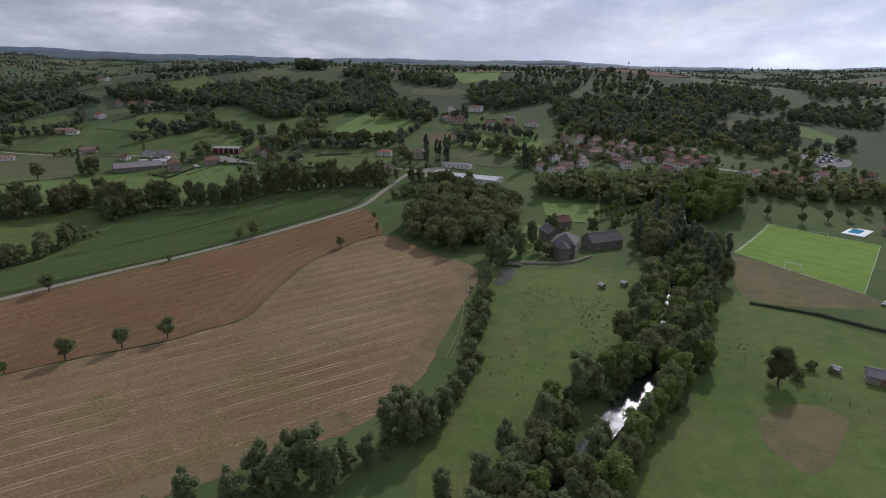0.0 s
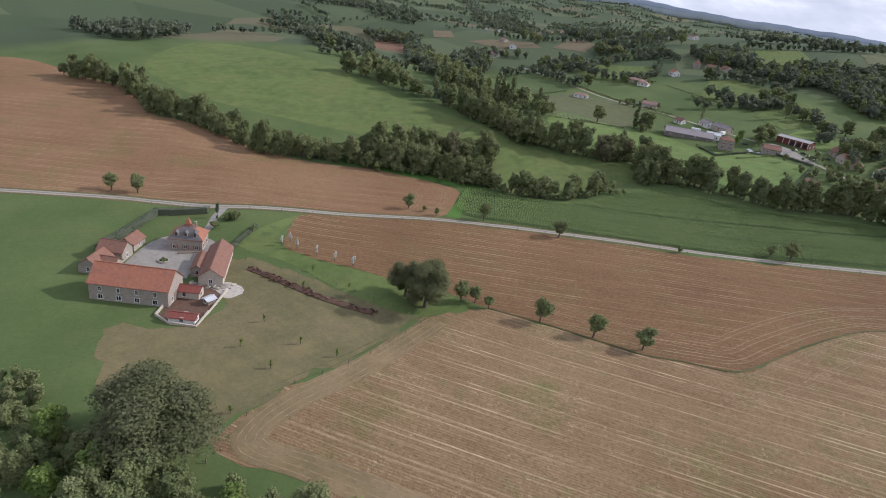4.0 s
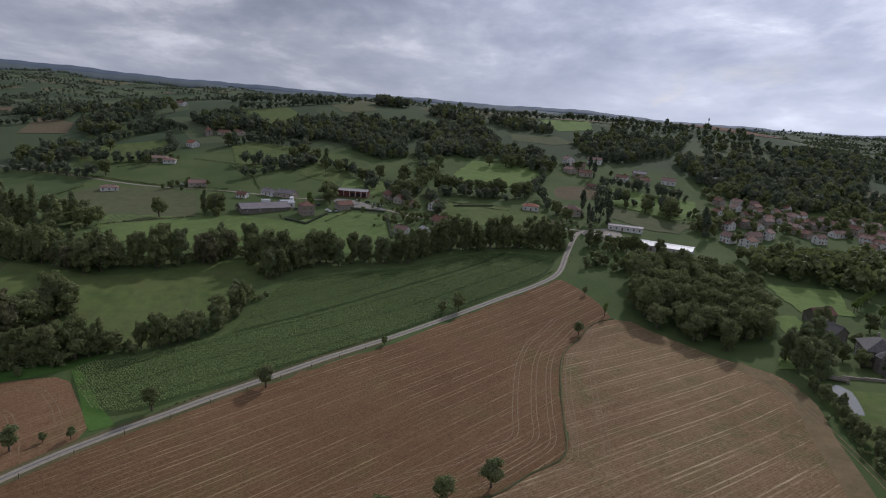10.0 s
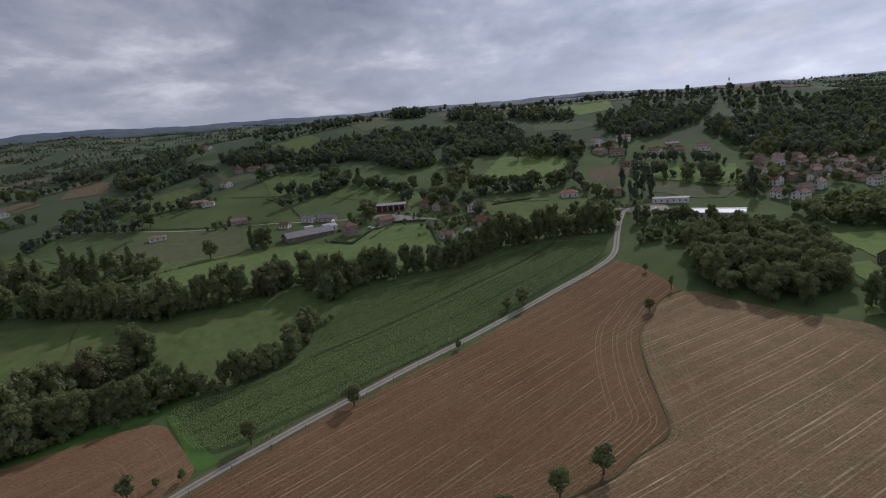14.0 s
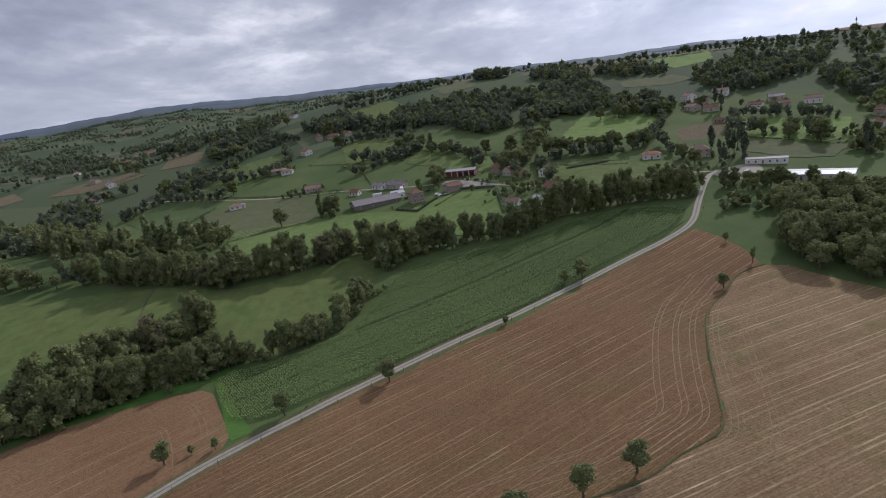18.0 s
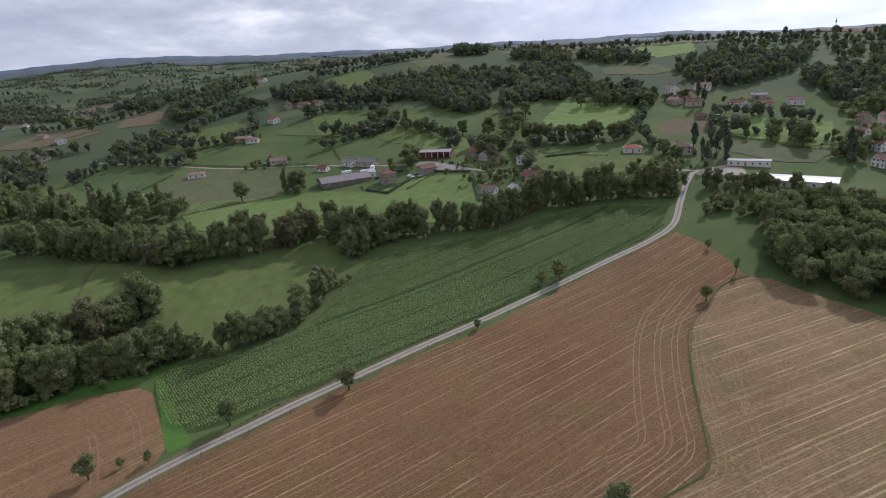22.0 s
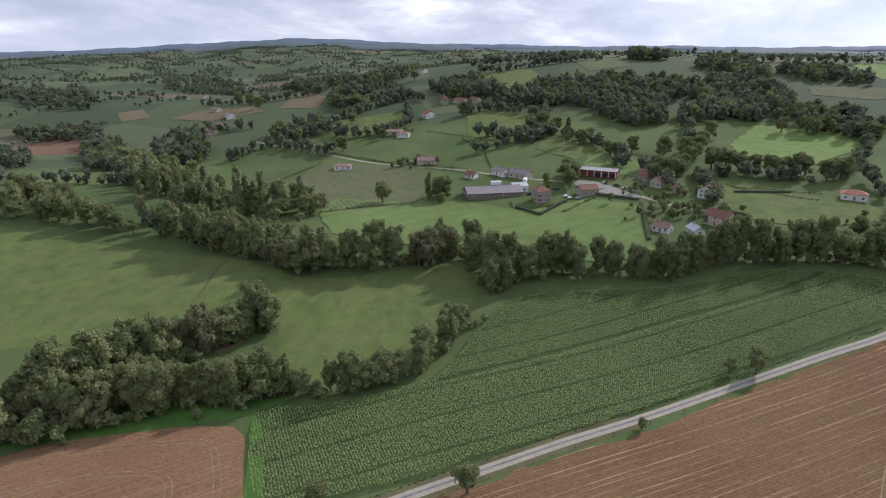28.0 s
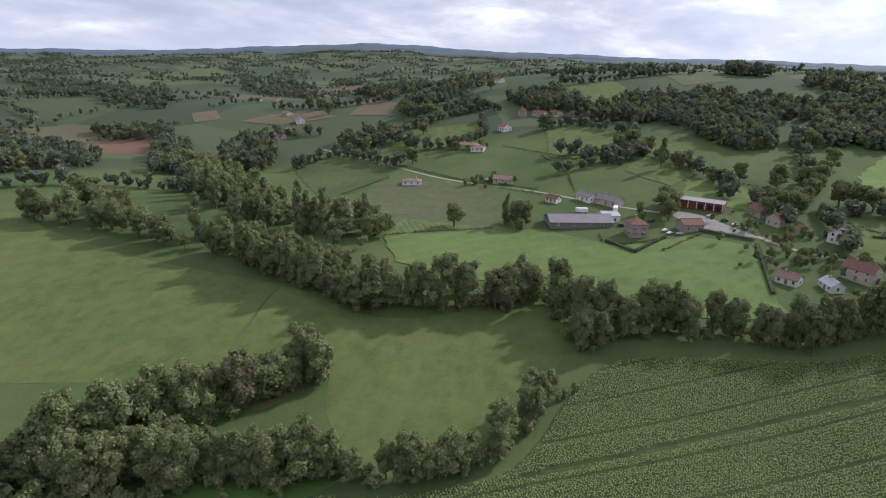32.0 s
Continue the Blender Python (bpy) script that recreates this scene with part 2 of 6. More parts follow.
def water_mat():
    n = Nodes("river_water", 0.16, 0, 0.7)
    n.bump(n.noise(1.3, 4, 0.6, 0.3, 0.7), 0.06, 0.5)
    return n.done(n.mix(n.noise(0.2, 3), (0.02, 0.028, 0.02), (0.03, 0.04, 0.03)))


M = {}
M["meadow"] = grass_mat("meadow_grass", (0.060, 0.094, 0.034), (0.096, 0.132, 0.052), dryness=0.25, seed=1.0)
M["lush"] = grass_mat("lush_grass", (0.063, 0.133, 0.027), (0.089, 0.168, 0.038), dryness=0.08, seed=2.0, mow=20)
M["pasture"] = grass_mat("dry_pasture", (0.118, 0.114, 0.056), (0.170, 0.145, 0.072), dry=(0.25, 0.185, 0.11), dryness=0.65, seed=5.0)
# Yellow-green turf, its colour raised further to hold the sun falling on it.
M["pitch"] = grass_mat("sports_turf", (0.138, 0.230, 0.036), (0.175, 0.272, 0.050), dryness=0.12, seed=6.0, mow=50)
M["stubble_n"] = stubble_mat("stubble_north", -47, soil=(0.130, 0.070, 0.035), pale=(0.205, 0.119, 0.060), straw=(0.42, 0.305, 0.175), green=0.40, seed=0.0, period=6.8, chips=0.4)
M["stubble_s"] = stubble_mat("stubble_south", -33, soil=(0.160, 0.096, 0.048), pale=(0.265, 0.178, 0.098), straw=(0.56, 0.44, 0.27), green=0.9, seed=13.0, period=8.6, chips=0.85)
M["headland"] = grass_mat("worn_headland", (0.15, 0.122, 0.060), (0.215, 0.160, 0.088), dry=(0.29, 0.215, 0.13), dryness=0.8, seed=41.0)
M["plough"] = stubble_mat("tilled_soil", -56, soil=(0.175, 0.095, 0.048), pale=(0.26, 0.155, 0.085), straw=(0.38, 0.265, 0.155), green=0.5, seed=27.0, period=8.0, chips=0.25)
M["maize_soil"] = grass_mat("maize_ground", (0.050, 0.078, 0.027), (0.070, 0.103, 0.036), dryness=0.1, seed=8.0)
M["asphalt"] = plain_mat("old_asphalt", (0.255, 0.222, 0.175), (0.35, 0.305, 0.24), 0.9, stain=(0.20, 0.175, 0.14), bump=0.02)
M["gravel"] = plain_mat("pale_gravel", (0.21, 0.195, 0.17), (0.29, 0.265, 0.23), 0.5, bump=0.03, stain=(0.20, 0.175, 0.14))
M["tarmac"] = plain_mat("dark_tarmac", (0.11, 0.11, 0.105), (0.20, 0.195, 0.18), 0.5, stain=(0.26, 0.25, 0.22))
M["water"] = water_mat()
M["leaf"] = leaf_mat("broad_leaves", (0.088, 0.110, 0.043), (0.178, 0.200, 0.082), pale=(0.27, 0.27, 0.14))
M["leaf_oak"] = leaf_mat("oak_leaves", (0.082, 0.090, 0.042), (0.112, 0.120, 0.054), pale=(0.17, 0.165, 0.09))
# Leaf green lightened and blued so distant woods carry haze in their colour.
M["leaf_hazed"] = leaf_mat("hazed_leaves", (0.082, 0.103, 0.070), (0.120, 0.138, 0.093), pale=(0.175, 0.18, 0.125))
M["bark"] = plain_mat("bark", (0.09, 0.07, 0.05), (0.16, 0.13, 0.10), 3.0, bump=0.03)
M["lush2"] = grass_mat("meadow_turf", (0.080, 0.118, 0.036), (0.120, 0.155, 0.050), dry=(0.185, 0.155, 0.075), dryness=0.5, seed=12.0, mow=70)
M["lush3"] = grass_mat("riverside_turf", (0.080, 0.125, 0.034), (0.128, 0.172, 0.050), dry=(0.18, 0.15, 0.07), dryness=0.75, seed=17.0)
M["bright"] = grass_mat("bright_turf", (0.100, 0.155, 0.044), (0.138, 0.190, 0.062), dryness=0.25, seed=22.0, mow=110)
# Meadow green painted brighter where patches of sun lie on the slopes.
M["sun_patch"] = grass_mat("sun_patch_turf", (0.125, 0.195, 0.052), (0.168, 0.232, 0.072), dryness=0.2, seed=52.0, mow=30)
M["dull"] = grass_mat("pale_pasture", (0.092, 0.112, 0.052), (0.126, 0.138, 0.068), dry=(0.175, 0.14, 0.08), dryness=0.45, seed=25.0)
M["bund"] = grass_mat("rough_bank_grass", (0.080, 0.088, 0.040), (0.135, 0.122, 0.060), dry=(0.22, 0.175, 0.10), dryness=0.6, seed=28.0)
M["far_soil"] = stubble_mat("far_soil", 20, soil=(0.14, 0.080, 0.052), pale=(0.20, 0.120, 0.080), straw=(0.26, 0.17, 0.11), green=0.15, seed=33.0)
M["far_tan"] = stubble_mat("far_tan", 60, soil=(0.13, 0.105, 0.062), pale=(0.175, 0.140, 0.085), straw=(0.25, 0.20, 0.13), green=0.4, seed=35.0)
M["straw"] = plain_mat("crushed_straw", (0.15, 0.092, 0.05), (0.31, 0.225, 0.13), 0.9, stain=(0.12, 0.075, 0.042))
# Ridge colours hold the blue of the distance haze, fainter on the nearer one.
M["hazed_near_ridge"] = plain_mat("hazed_near_ridge", (0.072, 0.094, 0.106), (0.098, 0.122, 0.128), 0.006, stain=(0.09, 0.112, 0.10))
M["hazed_far_ridge"] = plain_mat("hazed_far_ridge", (0.085, 0.115, 0.155), (0.115, 0.145, 0.185), 0.004, stain=(0.10, 0.13, 0.155))
M["pond"] = plain_mat("pond_water", (0.10, 0.10, 0.085), (0.13, 0.13, 0.11), 0.3, rough=0.08, spec=0.5)
M["leaf_pale"] = leaf_mat("pale_leaves", (0.115, 0.165, 0.038), (0.15, 0.205, 0.05), pale=(0.21, 0.25, 0.09))
M["leaf_grey"] = leaf_mat("grey_green_leaves", (0.118, 0.145, 0.062), (0.172, 0.198, 0.092), pale=(0.29, 0.29, 0.17))
M["leaf_dry"] = leaf_mat("drying_leaves", (0.116, 0.112, 0.055), (0.165, 0.155, 0.080), pale=(0.25, 0.22, 0.14))
M["leaf_white"] = leaf_mat("white_blossom", (0.40, 0.40, 0.34), (0.52, 0.51, 0.45), pale=(0.6, 0.58, 0.52))
M["mud"] = plain_mat("trampled_mud", (0.085, 0.048, 0.032), (0.14, 0.082, 0.055), 0.6, stain=(0.17, 0.12, 0.085), bump=0.05)
M["tile_dark"] = plain_mat("dark_red_tiles", (0.17, 0.05, 0.04), (0.23, 0.075, 0.055), 1.2, stain=(0.14, 0.06, 0.05), bump=0.04)
M["leaf_brown"] = leaf_mat("withered_leaves", (0.085, 0.05, 0.035), (0.13, 0.075, 0.05), pale=(0.16, 0.11, 0.075))
M["maize"] = leaf_mat("maize_leaves", (0.160, 0.230, 0.074), (0.205, 0.272, 0.096), pale=(0.28, 0.33, 0.13))
M["rubble"] = plain_mat("pale_rubble", (0.34, 0.30, 0.25), (0.50, 0.46, 0.39), 0.9, stain=(0.24, 0.20, 0.16), bump=0.08)
M["tile"] = plain_mat("terracotta_tiles", (0.27, 0.105, 0.065), (0.36, 0.15, 0.09), 1.2, stain=(0.18, 0.10, 0.075), bump=0.04)
M["tile_brown"] = plain_mat("brown_tiles", (0.17, 0.085, 0.06), (0.24, 0.125, 0.085), 1.0, stain=(0.15, 0.10, 0.08), bump=0.04)
M["tile_pink"] = plain_mat("faded_tiles", (0.22, 0.135, 0.108), (0.30, 0.195, 0.158), 1.0, stain=(0.20, 0.14, 0.115), bump=0.04)
M["slate"] = plain_mat("grey_slate", (0.092, 0.085, 0.083), (0.155, 0.143, 0.135), 1.4, rough=0.8, stain=(0.20, 0.18, 0.155), bump=0.03)
M["sheet_grey"] = plain_mat("weathered_roof_sheets", (0.19, 0.165, 0.165), (0.26, 0.23, 0.23), 0.9, rough=0.6, stain=(0.15, 0.12, 0.115))
M["sheet_white"] = plain_mat("white_roof_sheets", (0.38, 0.39, 0.40), (0.48, 0.49, 0.50), 0.4, rough=0.5, stain=(0.5, 0.5, 0.5))
M["sheet_pale"] = plain_mat("pale_roof_sheets", (0.30, 0.28, 0.27), (0.38, 0.36, 0.35), 0.9, rough=0.6, stain=(0.24, 0.21, 0.20))
M["sheet_dark"] = plain_mat("dark_roof_sheets", (0.115, 0.095, 0.09), (0.17, 0.145, 0.14), 0.9, rough=0.7, stain=(0.10, 0.08, 0.075))
M["stone"] = plain_mat("rubble_stone_wall", (0.26, 0.22, 0.18), (0.40, 0.35, 0.29), 2.2, stain=(0.20, 0.17, 0.14), bump=0.06)
M["stone_dark"] = plain_mat("dark_stone_wall", (0.15, 0.13, 0.11), (0.24, 0.21, 0.18), 2.2, stain=(0.12, 0.10, 0.09), bump=0.06)
M["render_cream"] = plain_mat("cream_render", (0.40, 0.34, 0.27), (0.50, 0.44, 0.36), 0.7, stain=(0.42, 0.36, 0.30))
M["render_white"] = plain_mat("white_render", (0.66, 0.64, 0.60), (0.74, 0.72, 0.68), 0.7, stain=(0.52, 0.49, 0.44))
M["barn_red"] = plain_mat("red_boards", (0.14, 0.045, 0.035), (0.20, 0.07, 0.055), 2.0, stain=(0.12, 0.05, 0.04))
M["wood"] = plain_mat("weathered_wood", (0.16, 0.12, 0.09), (0.26, 0.21, 0.16), 3.0, bump=0.02)
M["glass"] = plain_mat("window_glass", (0.025, 0.03, 0.035), (0.04, 0.045, 0.05), 1.0, rough=0.08, spec=0.6)
M["shutter"] = plain_mat("painted_shutter", (0.24, 0.13, 0.09), (0.30, 0.17, 0.12), 3.0)
M["pool"] = plain_mat("pool_water", (0.05, 0.33, 0.50), (0.08, 0.40, 0.58), 1.0, rough=0.08, spec=0.5)
M["white"] = plain_mat("white_paint", (0.72, 0.72, 0.72), (0.80, 0.80, 0.79), 1.5, rough=0.4)
M["car_a"] = plain_mat("car_paint_silver", (0.45, 0.46, 0.47), (0.50, 0.51, 0.52), 2.0, rough=0.25, metal=0.4)
M["car_b"] = plain_mat("car_paint_dark", (0.03, 0.035, 0.05), (0.04, 0.045, 0.06), 2.0, rough=0.25)
M["tyre"] = plain_mat("rubber", (0.02, 0.02, 0.02), (0.03, 0.03, 0.03), 5.0)

# ---- the ground ----


def sstep(a, b, v):
    u = np.clip((v - a) / (b - a), 0, 1)
    return u * u * (3 - 2 * u)


RIVER = [(121, 24), (155, 77), (173, 100), (190, 128), (206, 171), (219, 199), (238, 240), (262, 290), (270, 345)]


def to_line(x, y, pts):
    """Distance from points to a polyline."""
    best = np.full(np.shape(x), 1e9)
    for (ax, ay), (bx, by) in zip(pts, pts[1:]):
        dx, dy = bx - ax, by - ay
        u = np.clip(((x - ax) * dx + (y - ay) * dy) / (dx * dx + dy * dy), 0, 1)
        best = np.minimum(best, np.hypot(x - ax - u * dx, y - ay - u * dy))
    return best


SKY_AZ = [-66, -60, -50, -43, -38, -33, -27, -20, -12, -5, 5, 12, 20, 28, 36]
SKY_EL = [0.006, 0.009, 0.016, 0.026, 0.031, 0.029, 0.0255, 0.022, 0.0205, 0.019, 0.017, 0.0155, 0.0075, 0.004, 0.006]


# Land heights of the hillside across the stream, row by row northwards, 200 m and 140 m apart
HILLSIDE = [
    [-11, -7, -1, 2, 4, 5, 5, 4, 6, 10],
    [13, 9, 7, 10, 15, 14, 14, 14, 17, 16],
    [34, 38, 28, 33, 36, 29, 32, 30, 26, 20],
    [30, 40, 47, 61, 57, 49, 60, 54, 36, 24],
    [13, 29, 59, 92, 93, 76, 75, 80, 56, 36],
    [3, 31, 67, 96, 104, 106, 96, 90, 71, 50],
    [3, 37, 69, 93, 105, 112, 104, 89, 74, 60],
    [7, 40, 69, 92, 106, 112, 107, 93, 80, 68],
]


def spline(u, n):
    """Weights of a uniform cubic spline over n spans' ends."""
    u = np.clip(u, 0, n - 1)
    i = np.clip(np.floor(u).astype(int), 0, n - 2)
    f = u - i
    return i, ((1 - f) ** 3 / 6, (3 * f**3 - 6 * f**2 + 4) / 6, (-3 * f**3 + 3 * f**2 + 3 * f + 1) / 6, f**3 / 6)


def hillside(x, y):
    c = np.array(HILLSIDE, float)
    i, wx = spline((x + 800) / 200, 8)
    j, wy = spline((y - 440) / 140, 6)
    return sum(wy[b] * wx[a] * c[j + b, i + a] for a in range(4) for b in range(4))


def far_land(x, y, r, az):
    """Rolling country beyond the hill, rising slowly to the ridges."""
    roll = 13 * np.sin(x / 210 + 1.3 * np.sin(y / 330)) * np.cos(y / 260 + 0.9 * np.sin(x / 410)) + 6 * np.sin(x / 95 + y / 130)
    top = 0.80 * (95 + (np.interp(az, SKY_AZ, SKY_EL) - 0.005) * 4300)
    base = 40 + 12 * sstep(15, 32, az) + (top - 40) * sstep(1400, 4400, r)
    return base + roll * (0.7 + 0.5 * sstep(1300, 2600, r))


def terrain(x, y):
    x, y = np.asarray(x, float), np.asarray(y, float)
    u = np.maximum(0, y - 400 - np.maximum(0, -300 - x) * 0.45)
    k = sstep(-140, -230, x)
    z = 12 * sstep(270 - 110 * k, 430 - 70 * k, y) + 115 * (1 - np.exp(-((u / 700) ** 1.2)))
    low = 5 - 2 * sstep(100, 250, y) - 3 * sstep(240, 330, y) + 2 * sstep(-50, -90, x) * sstep(80, 40, y) + 2 * sstep(-90, -140, x) * sstep(260, 200, y) * sstep(60, 120, y)
    z = z - low * (1 - sstep(90, 170, x)) + 22 * np.exp(-(((x + 520) / 200) ** 2) - ((y - 170) / 160) ** 2)
    w = sstep(440, 500, y)
    z = z * (1 - w) + hillside(x, y) * w
    r, az = np.hypot(x, y), np.degrees(np.arctan2(x, y))
    far = sstep(980, 1300, y) + sstep(-680, -980, x) + sstep(620, 900, x) + sstep(-300, -800, y)
    z = z + (far_land(x, y, r, az) - z) * np.clip(far, 0, 1)
    z = z + 17 * np.exp(-(((x - 430) / 170) ** 2) - ((y - 1080) / 140) ** 2)
    return z - 2.6 * sstep(11, 4, to_line(x, y, RIVER))


def height(x, y):
    return float(terrain(x, y))


def mesh(name, verts, faces, mat, smooth=False):
    me = bpy.data.meshes.new(name)
    me.from_pydata([tuple(v) for v in verts], [], faces)
    for m in mat if isinstance(mat, (list, tuple)) else (mat,):
        me.materials.append(m)
    if smooth:
        me.shade_smooth()
    me.update()
    return me


def axis(lo, hi, step, far):
    """Grid lines: even between lo and hi, ever wider out to far."""
    mid = list(np.arange(lo, hi + 0.1, step))
    out, d = [], step
    while hi + sum(out) < far:
        d *= 1.16
        out.append(min(d, 160))
    right = list(hi + np.cumsum(out))
    out, d = [], step
    while -lo + sum(out) < far:
        d *= 1.16
        out.append(min(d, 160))
    return np.array(list((lo - np.cumsum(out))[::-1]) + mid + right)


def build_ground():
    xs, ys = axis(-460, 380, 5, 4700), axis(-160, 720, 5, 4700)
    gx, gy = np.meshgrid(xs, ys)
    verts = np.stack([gx.ravel(), gy.ravel(), terrain(gx, gy).ravel()], 1)
    nx = len(xs)
    i = (np.arange(len(ys) - 1)[:, None] * nx + np.arange(nx - 1)[None]).ravel()
    faces = np.stack([i, i + 1, i + nx + 1, i + nx], 1).tolist()
    ob = new("ground", mesh("ground", verts, faces, M["ground"], True))
    return tagged(ob, "rolling meadow ground with far patchwork of fields", "ground", kind="structure")


def inside(x, y, poly):
    c = np.zeros(np.shape(x), bool)
    for (ax, ay), (bx, by) in zip(poly, poly[1:] + poly[:1]):
        if ay == by:
            continue
        c ^= ((ay > y) != (by > y)) & (x < (bx - ax) * (y - ay) / (by - ay) + ax)
    return c


def smooth_loop(poly, closed=True, step=4.0):
    """Points along a Catmull-Rom curve through a loop or line."""
    n, out = len(poly), []
    get = (lambda i: poly[i % n]) if closed else (lambda i: poly[min(max(i, 0), n - 1)])
    for i in range(n if closed else n - 1):
        p = [np.array(get(i + k), float) for k in (-1, 0, 1, 2)]
        m = max(1, int(np.hypot(*(p[2] - p[1])) / step))
        for j in range(m):
            t = j / m
            out.append(tuple(0.5 * (2 * p[1] + (p[2] - p[0]) * t + (2 * p[0] - 5 * p[1] + 4 * p[2] - p[3]) * t * t + (3 * p[1] - p[0] - 3 * p[2] + p[3]) * t**3)))
    return out if closed else out + [tuple(map(float, poly[-1]))]


def sheet(name, poly, mat, lift=0.06, cell=8.0, rounded=True, label="", category="field", jag=0.0):
    """A field: a polygon draped over the ground."""
    from mathutils.geometry import delaunay_2d_cdt

    if rounded:
        loop = smooth_loop(poly, True, 5.0)
    else:
        loop = []
        for (ax, ay), (bx, by) in zip(poly, poly[1:] + poly[:1]):
            m = max(1, int(math.hypot(bx - ax, by - ay) / 5.0))
            loop += [(ax + (bx - ax) * k / m, ay + (by - ay) * k / m) for k in range(m)]
    if jag:
        rng = np.random.default_rng(len(loop))
        loop = [(x + rng.normal(0, jag), y + rng.normal(0, jag)) for x, y in loop]
    xs, ys = np.array(loop).T
    gx, gy = np.meshgrid(np.arange(xs.min(), xs.max(), cell), np.arange(ys.min(), ys.max(), cell))
    keep = inside(gx, gy, loop) & (to_line(gx, gy, loop + loop[:1]) > cell * 0.35)
    pts = [Vector(p) for p in loop] + [Vector((a, b)) for a, b in zip(gx[keep], gy[keep])]
    edges = [(i, (i + 1) % len(loop)) for i in range(len(loop))]
    vs, _, fs, *_ = delaunay_2d_cdt(pts, edges, [], 1, 1e-4)
    arr = np.array([tuple(v) for v in vs])
    verts = np.column_stack([arr, terrain(arr[:, 0], arr[:, 1]) + lift])
    faces = [list(f) if (vs[f[1]] - vs[f[0]]).cross(vs[f[2]] - vs[f[0]]) > 0 else list(f)[::-1] for f in fs]
    ob = new(name, mesh(name, verts, faces, mat, True))
    return tagged(ob, label, category, kind="structure")


def strip(name, pts, width, mat, lift=0.1, label="", category="road", crown=0.05, skirt=0.25):
    """A road: a cambered band with sunken edges along a line."""
    line = np.array(smooth_loop(pts, False, 3.0))
    d = np.gradient(line, axis=0)
    nrm = np.stack([-d[:, 1], d[:, 0]], 1) / np.hypot(d[:, 0], d[:, 1])[:, None]
    prof = [(-0.5, -skirt), (-0.48, 0.0), (0.0, crown), (0.48, 0.0), (0.5, -skirt)]
    verts = []
    for p, q in zip(line, nrm):
        for s, h in prof:
            x, y = p + q * s * width
            verts.append((x, y, height(x, y) + lift + h))
    k = len(prof)
    faces = [[i * k + j, i * k + j + 1, (i + 1) * k + j + 1, (i + 1) * k + j] for i in range(len(line) - 1) for j in range(k - 1)]
    faces = [f[::-1] for f in faces]
    ob = new(name, mesh(name, verts, faces, mat))
    return tagged(ob, label, category, kind="structure")


def ground_mat():
    """Meadow near by; far off a patchwork of pastures, crops and bare soil."""
    n = Nodes("ground", 0.95, 0, 0.1)
    big = n.noise(0.02, 5, 0.6)
    near = n.mix(big, (0.077, 0.113, 0.039), (0.114, 0.148, 0.056))
    near = n.mix(n.math("MULTIPLY", n.noise(0.06, 6, 0.7, 0.5, 0.75), 0.3), near, (0.15, 0.13, 0.06))
    vor = n.add("ShaderNodeTexVoronoi")
    vor.inputs["Scale"].default_value = 1.0
    n.link(n.coords((0.0075, 0.0062, 0.0), 25), vor.inputs["Vector"])
    ramp = n.add("ShaderNodeValToRGB")
    ramp.color_ramp.interpolation = "CONSTANT"
    els = ramp.color_ramp.elements
    els[0].color = (0.074, 0.096, 0.054, 1)
    els[1].position, els[1].color = 0.22, (0.086, 0.108, 0.058, 1)
    for pos, c in ((0.42, (0.068, 0.092, 0.050)), (0.58, (0.108, 0.128, 0.068)), (0.74, (0.064, 0.085, 0.048)), (0.90, (0.15, 0.105, 0.072)), (0.94, (0.14, 0.125, 0.075))):
        el = els.new(pos)
        el.color = (*c, 1)
    sepc = n.add("ShaderNodeSeparateColor")
    n.link(vor.outputs["Color"], sepc.inputs[0])
    n.link(sepc.outputs[0], ramp.inputs[0])
    geo = n.co
    sp = n.add("ShaderNodeSeparateXYZ")
    n.link(geo.outputs["Position"], sp.inputs[0])
    far = n.math("SQRT", n.math("ADD", n.math("POWER", sp.outputs[0], 2.0), n.math("POWER", n.math("SUBTRACT", sp.outputs[1], 150.0), 2.0)))
    rng = n.add("ShaderNodeMapRange")
    rng.inputs["From Min"].default_value, rng.inputs["From Max"].default_value = 520, 560
    n.link(far, rng.inputs[0])
    col = n.mix(rng.outputs[0], near, ramp.outputs[0])
    fine = n.noise(0.8, 4, 0.7, 0.25, 0.75)
    col = n.mix(n.math("MULTIPLY", fine, 0.35), col, (0.04, 0.06, 0.015))
    n.bump(fine, 0.1, 0.4)
    return n.done(col)


M["ground"] = ground_mat()
build_ground()


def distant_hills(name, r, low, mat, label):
    """A wooded ridge on the horizon, beyond all the fields; mat carries the haze tint."""
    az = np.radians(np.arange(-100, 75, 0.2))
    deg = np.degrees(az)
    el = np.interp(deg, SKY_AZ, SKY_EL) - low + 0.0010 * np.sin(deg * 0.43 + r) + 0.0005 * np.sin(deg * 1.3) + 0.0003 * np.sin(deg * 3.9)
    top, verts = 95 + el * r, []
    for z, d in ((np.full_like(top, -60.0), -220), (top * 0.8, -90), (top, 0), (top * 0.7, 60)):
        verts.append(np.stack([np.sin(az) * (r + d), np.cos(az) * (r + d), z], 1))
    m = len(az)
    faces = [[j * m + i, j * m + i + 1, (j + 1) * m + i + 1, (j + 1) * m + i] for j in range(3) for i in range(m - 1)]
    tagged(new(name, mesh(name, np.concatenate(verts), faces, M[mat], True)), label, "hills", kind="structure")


distant_hills("backdrop_hills", 4480.0, 0.0050, "hazed_near_ridge", "dark wooded hills before the horizon, haze tint in their colour")
distant_hills("backdrop_ridge", 4760.0, 0.0, "hazed_far_ridge", "wooded ridge closing the horizon, haze blue in its colour")

